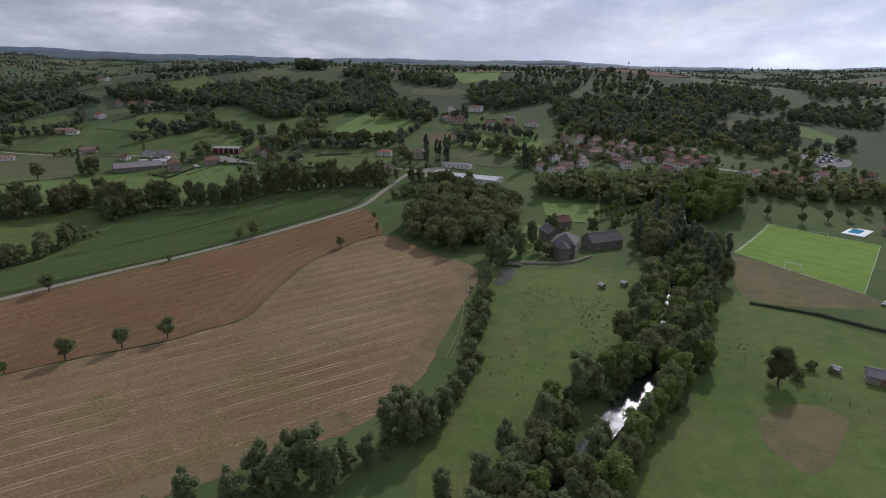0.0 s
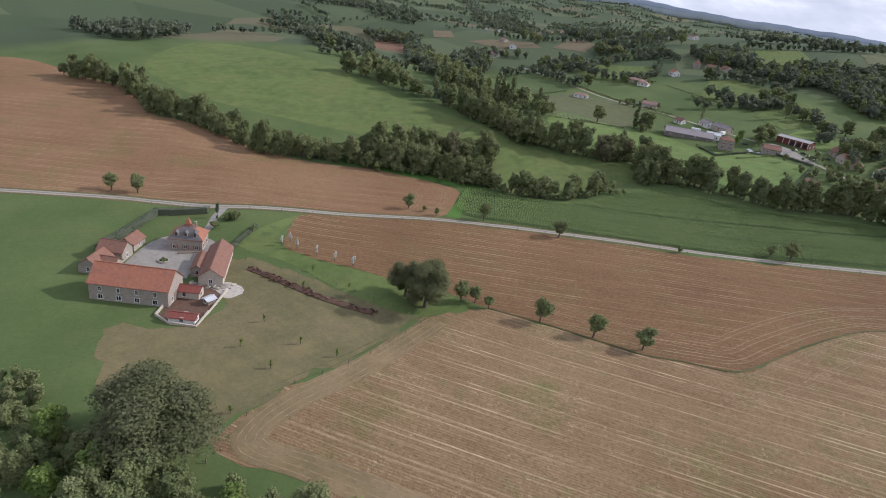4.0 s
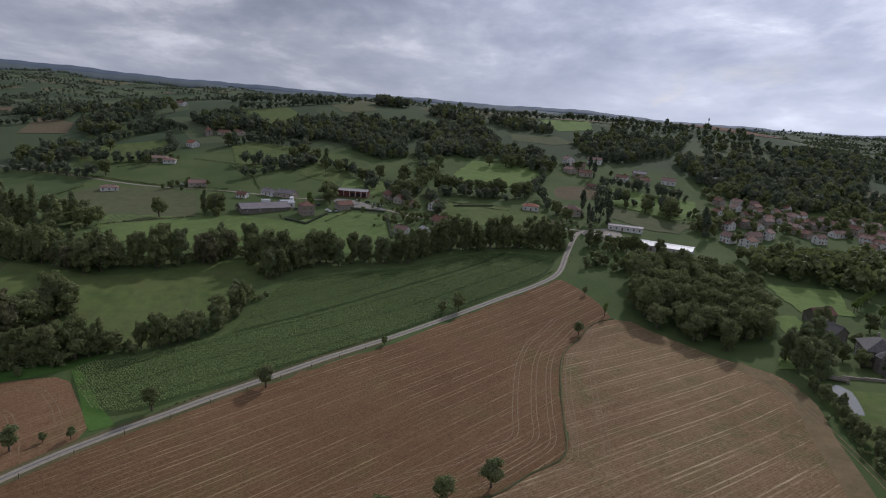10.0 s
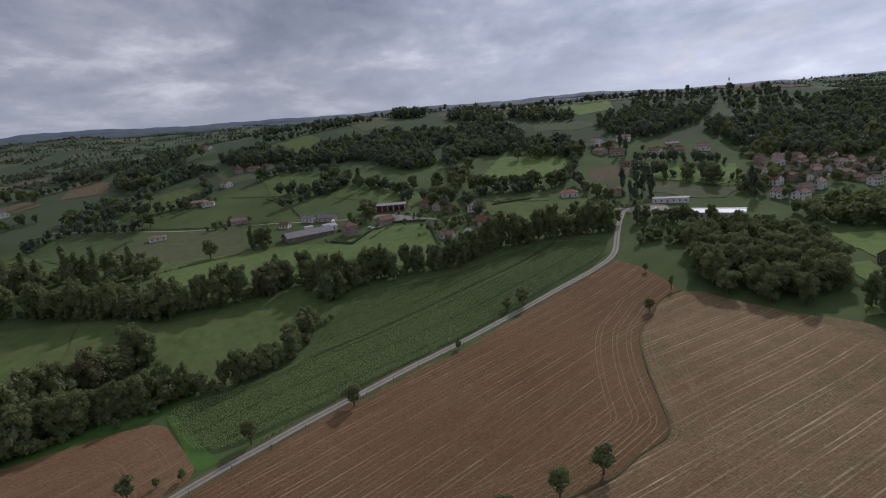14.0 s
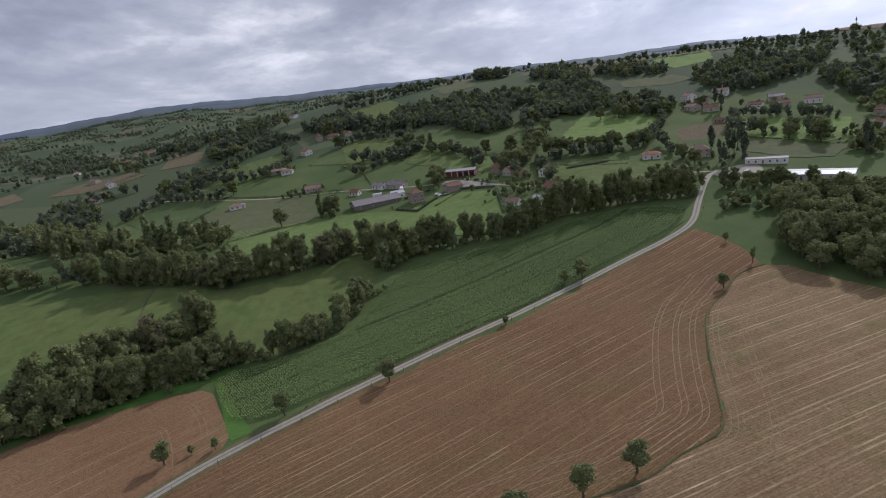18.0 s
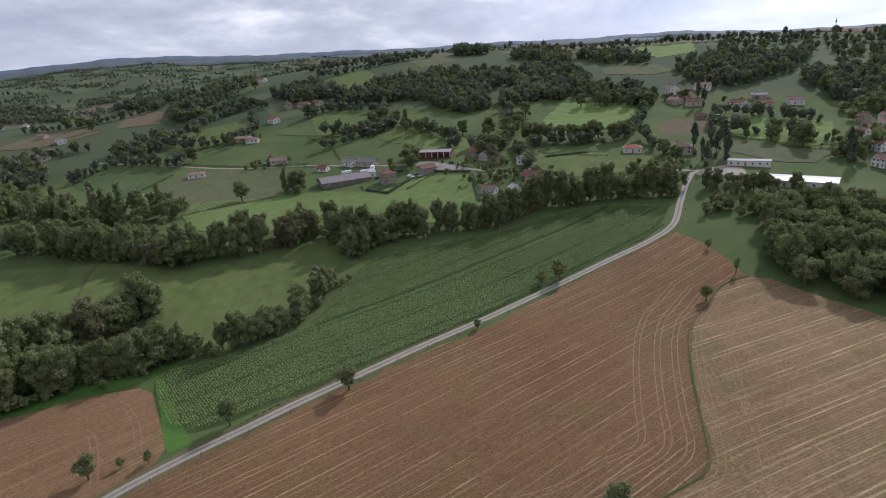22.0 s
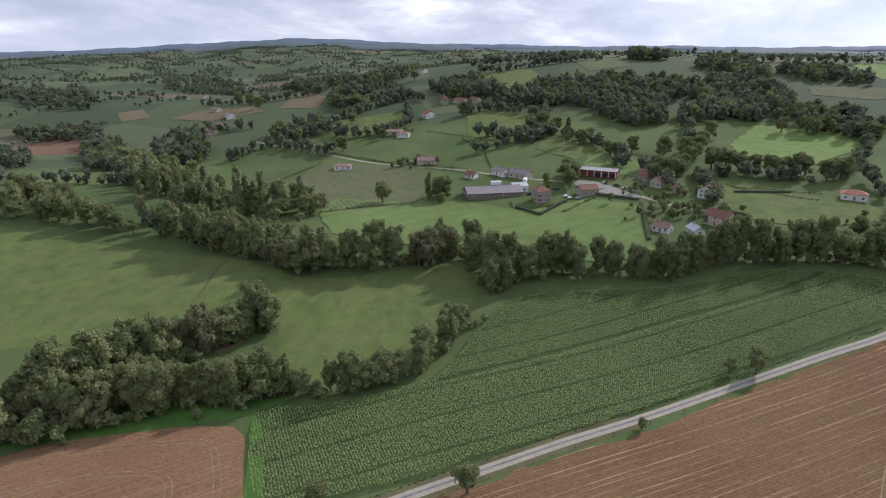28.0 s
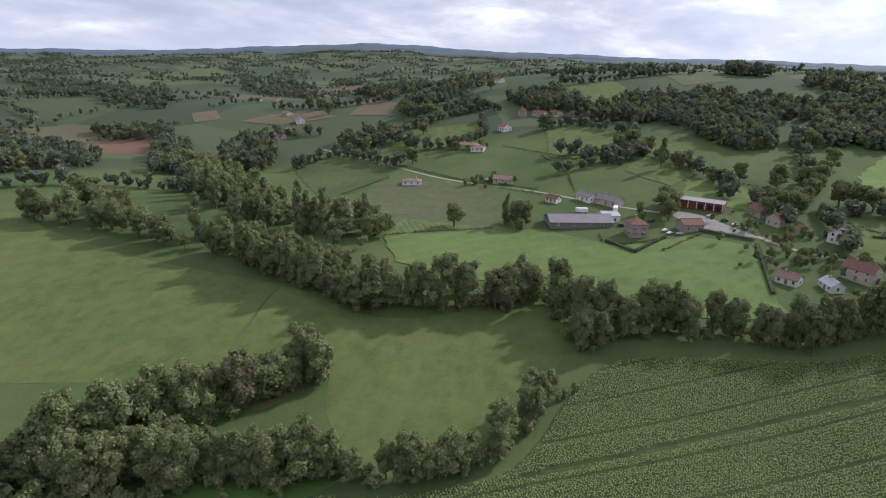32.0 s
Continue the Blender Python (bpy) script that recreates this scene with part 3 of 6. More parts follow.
BUND = [(72, 283), (60, 275), (50, 257), (39, 236), (33, 206), (30, 179), (27, 161), (15, 150), (6, 141), (-8, 133), (-24, 124), (-39, 114)]
ROAD = [(-520, -560), (-330, -250), (-245, -93), (-189, 16), (-173, 42), (-157, 64), (-143, 97), (-122, 136), (-109, 154), (-97, 168), (-86, 182), (-71, 200), (-56, 218), (-40, 236), (-11, 270), (14, 297), (38, 321), (53, 342), (63, 375), (75, 414), (86, 432), (120, 446), (180, 462)]
MAIZE = [(-145, 195), (-117, 165), (-89, 185), (-72, 204), (-46, 232), (-14, 271), (20, 309), (36, 325), (48, 345), (52, 367), (24, 371), (-5, 361), (-36, 335), (-62, 323), (-94, 305), (-103, 281), (-103, 248), (-107, 229), (-127, 209)]
MLINE = [(25, 371), (-1, 338), (-45, 294), (-77, 259), (-100, 233)]


def field(name, poly, mat, label, lift=0.06, **kw):
    return sheet(name, poly, M[mat], lift, label=label, **kw)


field("stubble_field", [(-139, 98), (-119.5, 134), (-95.5, 167), (-64, 202.5), (-37, 230.5), (-8, 268), (20, 299.5), (43, 322), (53, 331), (66, 308), (71, 285)] + BUND[1:] + [(-49, 110), (-75, 92), (-106, 72), (-120, 77)], "stubble_n", "harvested stubble field of brown earth with pale straw lines", jag=0.5)
field("stubble_field", [(-43, 89), (-33, 58), (-29, 31), (-21, 14), (-6, 23), (16, 36), (57, 64), (86, 85), (103, 113), (112, 151), (119, 181), (126, 212), (124, 228), (112, 240), (98, 257), (80, 281)] + BUND, "stubble_s", "harvested stubble field with bleached straw rows and green weeds", 0.05, jag=0.7)
field("tilled_field", [(-484, 11), (-394, 59), (-349, 81), (-304, 75), (-288, 90), (-216, 126), (-184, 166), (-165, 179), (-147, 188), (-141, 186), (-133, 177), (-117, 158), (-116, 152), (-125.5, 137), (-146.5, 98), (-160.5, 65), (-176.5, 43), (-192.5, 17), (-249, -92), (-445, -103)], "plough", "reddish brown tilled field beside the lane")
field("maize_ground", MAIZE, "maize_soil", "dark soil and weeds under the maize")
strip("lane_verge", ROAD[2:14], 7.0, M["bund"], lift=0.075, crown=0.02, skirt=0.05, label="dry grass verge along the country lane", category="verge")
strip("lane", ROAD, 3.5, M["asphalt"], label="narrow patched grey country lane", category="road")
strip("lane_centre", ROAD[2:-3], 0.75, M["tarmac"], lift=0.155, crown=0.004, skirt=0.0, label="dark worn middle of the country lane", category="road")
strip("track", [(-430, 520), (-401, 513), (-331, 495), (-269, 478), (-196, 476), (-150, 470), (-110, 470)], 2.6, M["asphalt"], label="narrow hamlet road between the meadows", category="road")
strip("track", [(-64, 453), (-40, 440), (0, 438), (40, 440), (86, 432)], 3.0, M["asphalt"], label="narrow road between hamlet houses", category="road")
strip("track", [(180, 462), (230, 485), (300, 470), (360, 430), (450, 400)], 5.0, M["asphalt"], label="village street", category="road")
strip("drive", [(-155, 65), (-147, 58), (-140, 54), (-132, 47)], 3.2, M["gravel"], label="pale gravel farm drive", category="road")
strip("grass_bund", BUND, 0.8, M["bund"], lift=0.16, crown=0.22, label="narrow bank of rough dry grass between stubble fields", category="bank")
field("grass_strip", [(-139, 93), (-127, 66), (-118, 57), (-95, 68), (-68, 75), (-45, 88), (-41, 111), (-51, 108), (-76, 91), (-109, 71), (-123, 76)], "lush2", "bright green grass strip beside the stubble", 0.05)
field("dry_pasture", [(-110, 52), (-61, 80), (-44, 88), (-34, 58), (-30, 31), (-23, 14), (-29, 5), (-54, -2), (-81, 5), (-71, 20), (-77, 36)], "pasture", "olive-brown grazed pasture beside the farmyard", 0.045, jag=1.3)
field("verge", [(-146, 195), (-131, 176), (-115, 156), (-110, 160), (-121, 171), (-142, 194)], "lush", "bright green grass margin between tilled field and maize", 0.08)
field("meadow", [(-373, 258), (-313, 263), (-237, 278), (-193, 280), (-173, 292), (-154, 313), (-128, 330), (-112, 312), (-113, 296), (-114, 254), (-119, 227), (-136, 214), (-163, 228), (-180, 246), (-194, 225), (-253, 186), (-345, 115), (-437, 104), (-521, 184), (-431, 255)], "lush2", "wide green meadow between hedgerows")
for poly, mat in (
    ([(133, 583), (208, 545), (190, 487), (163, 480), (124, 526)], "sun_patch"),
    ([(122, 518), (160, 472), (178, 466), (158, 440), (135, 446), (112, 481)], "dull"),
    ([(-15, 598), (5, 664), (66, 645), (75, 609), (37, 555), (-11, 561)], "sun_patch"),
    ([(-25, 442), (-22, 489), (44, 486), (63, 468), (61, 449), (27, 428), (3, 428)], "lush2"),
    ([(56, 821), (121, 822), (136, 785), (111, 765), (56, 784)], "dull"),
    ([(110, 960), (195, 985), (184, 894), (129, 865)], "sun_patch"),
    ([(-404, 461), (-400, 503), (-319, 489), (-310, 421), (-318, 396)], "meadow"),
    ([(-302, 411), (-304, 461), (-261, 472), (-218, 464), (-192, 406), (-204, 382), (-228, 352), (-275, 403)], "dull"),
):
    field("meadow", poly, mat, "grazed green meadow on the hillside", 0.3, rounded=False, cell=5.0, jag=0.8)
for poly, mat in (
    ([(-228, 345), (-245, 385), (-200, 400), (-165, 412), (-128, 408), (-112, 418), (-95, 440), (-64, 438), (-55, 400), (-45, 362), (-70, 350), (-100, 348), (-140, 348), (-180, 328), (-205, 325)], "bright"),
    ([(-257, 637), (-242, 660), (-182, 649), (-166, 588), (-195, 559), (-223, 561)], "lush2"),
    ([(-155, 635), (-129, 629), (-112, 553), (-123, 524), (-159, 546), (-160, 588)], "lush2"),
    ([(-116, 543), (-85, 551), (-62, 510), (-65, 492), (-110, 501)], "bright"),
    ([(-397, 587), (-328, 650), (-304, 603), (-308, 553), (-358, 534)], "lush2"),
    ([(-454, 701), (-389, 710), (-361, 679), (-376, 631), (-414, 632)], "meadow"),
    ([(-310, 807), (-260, 855), (-230, 814), (-244, 737), (-282, 766)], "lush2"),
    ([(-216, 922), (-160, 957), (-135, 895), (-178, 849)], "dull"),
):
    field("meadow", poly, mat, "grazed green meadow on the hillside", 0.3, rounded=False, cell=5.0, jag=0.8)
for poly, mat in (
    ([(497, 663), (520, 637), (526, 563), (506, 539), (479, 585), (476, 627)], "bright"),
    ([(355, 584), (385, 600), (368, 549), (336, 513)], "lush2"),
    ([(178, 346), (218, 344), (206, 306), (178, 306)], "sun_patch"),
    ([(128, 234), (150, 264), (160, 300), (172, 300), (164, 262), (150, 234)], "sun_patch"),
    ([(410, 527), (473, 476), (488, 492), (444, 540)], "lush2"),
):
    field("meadow", poly, mat, "grazed green meadow above the valley", 0.3, rounded=False, cell=5.0, jag=0.8)
field("tilled_field", [(-670, 407), (-699, 448), (-691, 471), (-603, 421), (-618, 404)], "far_soil", "distant reddish tilled field")
field("tilled_field", [(-693, 476), (-651, 494), (-577, 457), (-593, 418)], "far_soil", "distant reddish tilled field", 0.09)
field("tilled_field", [(340, 1010), (390, 1090), (470, 1110), (540, 1060), (510, 990), (430, 960)], "far_soil", "reddish tilled field on the ridge", 0.5)
for poly in ([(-612, 586), (-610, 629), (-558, 663), (-509, 637), (-548, 586)], [(-714, 598), (-702, 627), (-646, 588), (-662, 562)], [(-500, 647), (-552, 758), (-476, 710), (-447, 653)]):
    field("fallow_field", poly, "far_tan", "distant tan harvested field", 0.4, rounded=False, cell=6.0)
field("garden_plot", [(87, 572), (124, 578), (114, 537), (81, 530)], "far_tan", "tan garden plot below the hillside houses")
field("riverside_meadow", [(133, 213), (128, 180), (124, 141), (120, 108), (106, 74), (112, 36), (141, 86), (168, 118), (184, 160), (200, 195), (206, 214), (188, 218), (160, 214)], "lush3", "green riverside meadow with rough patches")
field("riverside_meadow", [(128, -60), (140, 20), (160, 60), (184, 100), (200, 128), (212, 150), (232, 190), (276, 139), (310, 110), (420, 60), (420, -90), (200, -90)], "lush3", "green paddock beyond the river")
field("worn_patch", [(203, 85), (219, 91), (227, 85), (217, 70), (201, 60), (197, 69)], "pasture", "bare brownish patch worn in the paddock grass", 0.1, jag=1.2)
field("sports_turf", [(270, 248), (318, 306), (360, 263), (299, 185)], "pitch", "bright green mown football pitch", 0.07, rounded=False, category="pitch")
field("worn_patch", [(266, 240), (299, 186), (292, 168), (250, 172), (244, 186)], "pasture", "dry worn grass beside the football pitch", 0.05)
field("courtyard", [(-115, 17), (-129, 26), (-136, 35), (-136, 46), (-128, 50), (-116, 51), (-111, 40), (-101, 33), (-106, 26)], "gravel", "grey gravel farm courtyard", 0.09, category="yard")
field("rubble_ground", [(-91, 36), (-94, 41), (-92, 46), (-85, 46), (-82, 41), (-86, 38)], "rubble", "spread of pale broken rubble behind the barns", 0.06, category="yard", jag=0.6)
field("pen_ground", [(-85, 22), (-80.5, 19), (-74.5, 21), (-70, 26), (-77, 32), (-87, 40), (-93, 37), (-90, 28)], "mud", "dark trampled mud inside the farm pen", 0.08, category="yard", rounded=False)
field("farmyard", [(-108, 477), (-92, 474), (-79, 464), (-64, 453), (-72, 445), (-95, 456), (-110, 468)], "gravel", "pale gravel yard before the red barn", 0.12, category="yard")
field("forecourt", [(82, 424), (94, 436), (112, 436), (108, 412), (100, 408)], "asphalt", "pale concrete forecourt of the factory", 0.12, category="yard")
field("car_park", [(437, 489), (458, 504), (473, 476), (456, 449), (429, 452)], "tarmac", "grey car park full of cars", 0.12, category="yard")
field("verge", [(-210, 151), (-207, 158), (-181, 185), (-157, 196), (-141, 208), (-146, 195), (-152, 189), (-171, 174), (-198, 153), (-202, 147)], "lush", "bright green grass margin between hedge and tilled field", 0.09)
strip("dirt_path", [(-234, 282), (-228, 265), (-220, 249), (-216, 239)], 1.3, M["bund"], 0.09, "bare dirt path worn across the meadow", "path", 0.02, 0.05)
strip("dirt_path", [(-183, 248), (-181, 232), (-183, 218)], 3.5, M["bund"], 0.09, "bare dirt beside the meadow hedge", "path", 0.02, 0.05)
field("meadow", [(-347, 289), (-380, 334), (-300, 337), (-280, 314), (-296, 295)], "meadow", "dark green meadow between the stream woods", 0.08)
strip("river_water", RIVER, 7.0, M["water"], lift=1.1, crown=0.0, skirt=0.0, label="still river reflecting the bright sky", category="river")
field("pond", [(134, 197), (139, 195.5), (146, 214), (144.5, 220), (140, 219)], "pond", "small pale pond beside the manor", 0.1, category="pond")


def tracks(line, gap, mat, label):
    """Two worn wheel tracks along a line."""
    p = np.array(smooth_loop(line, False, 4.0))
    d = np.gradient(p, axis=0)
    nrm = np.stack([-d[:, 1], d[:, 0]], 1) / np.hypot(d[:, 0], d[:, 1])[:, None]
    for s in (-1, 1):
        strip("wheel_track", [tuple(q) for q in (p + nrm * s * gap)[::3]], 0.30, M[mat], 0.1, label, "track", 0.01, 0.03)


def offset(line, d):
    p = np.array(smooth_loop(line, False, 6.0))
    g = np.gradient(p, axis=0)
    nrm = np.stack([-g[:, 1], g[:, 0]], 1) / np.hypot(g[:, 0], g[:, 1])[:, None]
    return [tuple(q) for q in p + nrm * d]


HEAD = [(-40, 92), (-30, 60), (-25, 34), (-17, 21), (-4, 29), (16, 42), (40, 58), (57, 70), (84, 91)]
strip("headland", HEAD, 8.0, M["headland"], lift=0.085, crown=0.0, skirt=0.02, label="worn headland of trodden straw and weeds round the stubble", category="field")
strip("headland", [(98, 112), (109, 151), (116, 181), (123, 210), (112, 238)], 8.0, M["headland"], lift=0.085, crown=0.0, skirt=0.02, label="worn headland of trodden straw and weeds round the stubble", category="field")
for off in (-1.8, 2.2):
    tracks(offset(HEAD, off), 0.9, "straw", "pale wheel track on the headland")
for off in (-16.5, -10.0, -4.5, 3.0, 12.5):
    tracks(offset(BUND, off)[3:-2], 0.9, "straw", "pale wheel track pressed into the stubble")
tracks([(-200, 140), (-181, 158), (-164, 171), (-148, 179), (-141, 176), (-124, 156)], 0.9, "straw", "pale wheel track turned in the tilled field")
tracks([(-190, 132), (-172, 150), (-158, 161), (-148, 164), (-140, 158), (-128, 143)], 0.9, "straw", "pale wheel track turned in the tilled field")
tracks([(113, 127), (119, 156), (121, 196), (120, 229)], 0.95, "straw", "pale wheel track at the field margin")
tracks([(-45, 94), (-37, 63), (-32, 33)], 1.1, "bund", "pale wheel track along the pasture edge")

# ---- trees ----


def ball(rng, c, r, rough=0.2):
    """A rough low-poly lump: verts and faces."""
    t = (1 + 5**0.5) / 2
    v = np.array([(-1, t, 0), (1, t, 0), (-1, -t, 0), (1, -t, 0), (0, -1, t), (0, 1, t), (0, -1, -t), (0, 1, -t), (t, 0, -1), (t, 0, 1), (-t, 0, -1), (-t, 0, 1)])
    v /= np.linalg.norm(v[0])
    f = "0b5 051 017 07a 0ab 159 5b4 ba2 a76 718 394 342 326 368 389 495 24b 62a 867 981"
    f = [[int(ch, 16) for ch in tri] for tri in f.split()]
    v = v * (1 + rng.normal(0, rough, (12, 1)))
    return v * np.array(r) + np.array(c), f


def crown_data(seed, h, r, base, lobes, leaves, size, tall=1.0):
    """Verts and faces of a leafy crown: clumps of small leaf sheets round uneven lumps."""
    rng = np.random.default_rng(seed)
    V, F, n = [], [], 0
    mid = (base + h) / 2
    centres = []
    for i in range(lobes):
        a = rng.uniform(0, 2 * math.pi)
        k = rng.uniform(0.15, 0.62) * (1 if i else 0)
        z = mid + (h - base) * rng.uniform(-0.34, 0.36) * tall
        taper = 1 - 0.75 * abs((z - mid) / (h - base))
        small = min(1.0, (12.0 / lobes) ** 0.45)
        lr = r * rng.uniform(0.36, 0.62) * (small if i else 1.2)
        k = k * (1.35 - 0.35 * small)
        centres.append((r * k * math.cos(a) * taper, r * k * math.sin(a) * taper, z if i else mid, lr * taper, lr * taper * rng.uniform(0.8, 1.15) * (h - base) / (2 * r)))
    weights = np.array([c[3] ** 2 for c in centres])
    counts = rng.multinomial(leaves, weights / weights.sum())
    for (cx, cy, cz, lr, lz), m in zip(centres, counts):
        v, f = ball(rng, (cx, cy, cz), (lr * 0.74, lr * 0.74, lz * 0.74))
        V.append(v)
        F += [[a + n for a in t] for t in f]
        n += 12
        d = rng.normal(size=(m, 3))
        d[:, 2] = np.where(d[:, 2] < -0.4, -d[:, 2], d[:, 2])
        d /= np.linalg.norm(d, axis=1)[:, None]
        p = d * np.array([lr, lr, lz]) * rng.uniform(0.72, 1.22, (m, 1)) + (cx, cy, cz)
        nrm = d + rng.normal(0, 0.42, (m, 3)) + (0, 0, 0.30)
        nrm /= np.linalg.norm(nrm, axis=1)[:, None]
        side = np.cross(nrm, rng.normal(size=(m, 3)))
        side /= np.linalg.norm(side, axis=1)[:, None]
        other = np.cross(nrm, side)
        s = size * rng.uniform(0.5, 1.35, (m, 1))
        droop = nrm * s * -0.35
        leaf = np.stack([p + side * s + droop, p - side * s + droop, p + other * s * 1.25], 1)
        V.append(leaf.reshape(-1, 3))
        F += (np.arange(3 * m).reshape(-1, 3) + n).tolist()
        n += 3 * m
    return np.concatenate(V), F


def trunk_data(seed, h, r, base):
    """A tapered, slightly bent trunk with four limbs."""
    rng = np.random.default_rng(seed)
    V, F = [], []

    def tube(a, b, ra, rb, k=6, bend=0.0):
        a, b = np.array(a, float), np.array(b, float)
        d = (b - a) / np.linalg.norm(b - a)
        s = np.cross(d, (0.3, 1, 0.2))
        s /= np.linalg.norm(s)
        o = np.cross(d, s)
        n = len(V)
        for j, (t, rad) in enumerate(((0, ra), (0.5, (ra + rb) / 2), (1, rb))):
            c = a + (b - a) * t + s * bend * (t == 0.5)
            for i in range(k):
                w = 2 * math.pi * i / k
                V.append(c + (s * math.cos(w) + o * math.sin(w)) * rad)
        for j in range(2):
            for i in range(k):
                F.append([n + j * k + i, n + j * k + (i + 1) % k, n + (j + 1) * k + (i + 1) % k, n + (j + 1) * k + i])

    top = base + (h - base) * 0.45
    tube((0, 0, -0.5), (0, 0, top), r * 0.075 + 0.08, r * 0.04 + 0.04, bend=rng.uniform(-0.2, 0.2))
    for i in range(4):
        a = rng.uniform(0, 6.28)
        z0 = base + (top - base) * rng.uniform(0.0, 0.7)
        tube((0, 0, z0), (r * 0.55 * math.cos(a), r * 0.55 * math.sin(a), z0 + r * 0.55), r * 0.03 + 0.03, 0.03)
    return V, F


ARCH = {}


def arch(kind, seed, h, r, base, lobes, leaves, size, leaf="leaf", tall=1.0):
    v, f = crown_data(seed, h, r, base, lobes, leaves, size, tall)
    tv, tf = trunk_data(seed, h, r, base)
    ARCH.setdefault(kind, []).append((mesh("crown", v, f, M[leaf]), mesh("trunk", tv, tf, M["bark"], True), h))


def tree(name, x, y, scale, kind, label, group="", squash=1.0):
    rng = random.Random(int(x * 13 + y * 7))
    cr, tr, h = rng.choice(ARCH[kind])
    e = new(name)
    e.empty_display_size = 0.5
    e.matrix_world = Matrix.LocRotScale((x, y, height(x, y) - 0.1), Euler((0, 0, rng.uniform(0, 6.28))), (scale * squash, scale * squash, scale))
    for nm, me in (("trunk", tr), ("crown", cr)):
        o = new(nm, me)
        o.parent = e
    return tagged(e, label, "tree", group)


for s in range(4):
    arch("oak", s, 10.8, 5.2, 1.2, 24, 2600, 0.40)
    arch("round", 20 + s, 7.0, 3.0, 1.5, 16, 1700, 0.27)
    arch("tall", 40 + s, 14.0, 4.4, 0.8, 28, 3000, 0.38, tall=1.25)


def along(pts, step):
    """Places at even steps along a line."""
    p = np.array(pts, float)
    seg = np.hypot(*np.diff(p, axis=0).T)
    s = np.r_[0, np.cumsum(seg)]
    n = max(2, int(s[-1] / step) + 1)
    q = np.linspace(0, s[-1], n)
    return np.stack([np.interp(q, s, p[:, 0]), np.interp(q, s, p[:, 1])], 1)


def hedge_trees(pts, step, scale, kinds, label, group, spread=2.0, seed=1, name=""):
    name = name or (group.rstrip("s").replace(" ", "_") if group.endswith("trees") else "hedge_tree")
    rng = random.Random(seed)
    for x, y in along(pts, step):
        k = rng.choice(kinds)
        tree(name, x + rng.gauss(0, spread), y + rng.gauss(0, spread), scale * rng.uniform(0.75, 1.2), k, label, group)




# ---- stands of trees ----
for s in range(3):
    arch("poplar", 60 + s, 17.0, 3.1, 1.2, 11, 1300, 0.52, leaf="leaf_grey", tall=1.5)
    arch("willow", 70 + s, 12.0, 4.8, 1.0, 22, 2600, 0.40, leaf="leaf_pale")
    arch("bush", 80 + s, 3.4, 2.2, 0.1, 6, 450, 0.36)
    arch("pale_bush", 84 + s, 4.6, 1.9, 0.4, 6, 260, 0.40, leaf="leaf_grey")
    arch("blossom", 86 + s, 5.2, 1.1, 0.8, 7, 150, 0.20, leaf="leaf_white")
    arch("pollard", 88 + s, 6.4, 2.5, 2.6, 12, 900, 0.24, leaf="leaf_pale")
    arch("conifer", 90 + s, 15.0, 2.6, 0.6, 8, 620, 0.55, leaf="leaf_hazed", tall=1.6)
    arch("sapling", 94 + s, 4.2, 1.0, 1.0, 4, 110, 0.26, leaf="leaf_pale")
arch("great_oak", 100, 13.5, 7.6, 0.6, 34, 30000, 0.17, leaf="leaf_oak")
arch("great_oak", 101, 12.5, 6.6, 1.2, 32, 24000, 0.17, leaf="leaf_oak")
for s in range(3):
    arch("near", 110 + s, 12.6, 5.3, 0.5, 36, 4600, 0.29, tall=1.1)
    arch("near_dry", 118 + s, 11.8, 4.6, 0.5, 30, 3200, 0.28, leaf="leaf_dry", tall=1.15)
    arch("near_pale", 114 + s, 12.8, 4.3, 0.6, 34, 3200, 0.28, leaf="leaf_grey", tall=1.25)

MID = []
for s in range(5):
    MID.append(crown_data(260 + s, 9.5, 4.2, 0.3, 7, 420, 0.62))
LOW = []
for s in range(6):
    LOW.append(crown_data(200 + s, 9.0, 4.5, 0.2, 5, 110, 1.15))
FAR = []
for s in range(5):
    FAR.append(crown_data(220 + s, 9.0, 5.0, 0.0, 2, 9, 2.5))
TINY = []
for s in range(5):
    TINY.append(crown_data(240 + s, 9.0, 4.6, 0.0, 2, 60, 1.1))


def stand(name, places, sizes, label, category="woodland", lib=None, leaf="leaf_hazed", seed=3, tall=1.0):
    """Many trees of a far wood or hedge, as one mass of real crowns."""
    lib = lib or LOW
    rng = np.random.default_rng(seed)
    V, F, n = [], [], 0
    places = np.asarray(places, float)
    for (x, y), s, g in zip(places, sizes, terrain(places[:, 0], places[:, 1])):
        v, f = lib[rng.integers(len(lib))]
        a = rng.uniform(0, 6.28)
        c, t = math.cos(a) * s, math.sin(a) * s
        w = np.stack([v[:, 0] * c - v[:, 1] * t + x, v[:, 0] * t + v[:, 1] * c + y, v[:, 2] * s * rng.uniform(0.85, 1.25) * tall + g - 0.3], 1)
        V.append(w)
        F += [[i + n for i in q] for q in f]
        n += len(v)
    ob = new(name, mesh(name, np.concatenate(V), F, M[leaf]))
    return tagged(ob, label, category, kind="stuff")


def fill(poly, step, seed):
    """Jittered places inside a polygon."""
    rng = np.random.default_rng(seed)
    xs, ys = np.array(poly, float).T
    gx, gy = np.meshgrid(np.arange(xs.min(), xs.max(), step), np.arange(ys.min(), ys.max(), step))
    gx, gy = gx + rng.normal(0, step * 0.3, gx.shape), gy + rng.normal(0, step * 0.3, gy.shape)
    k = inside(gx, gy, poly)
    return np.stack([gx[k], gy[k]], 1)


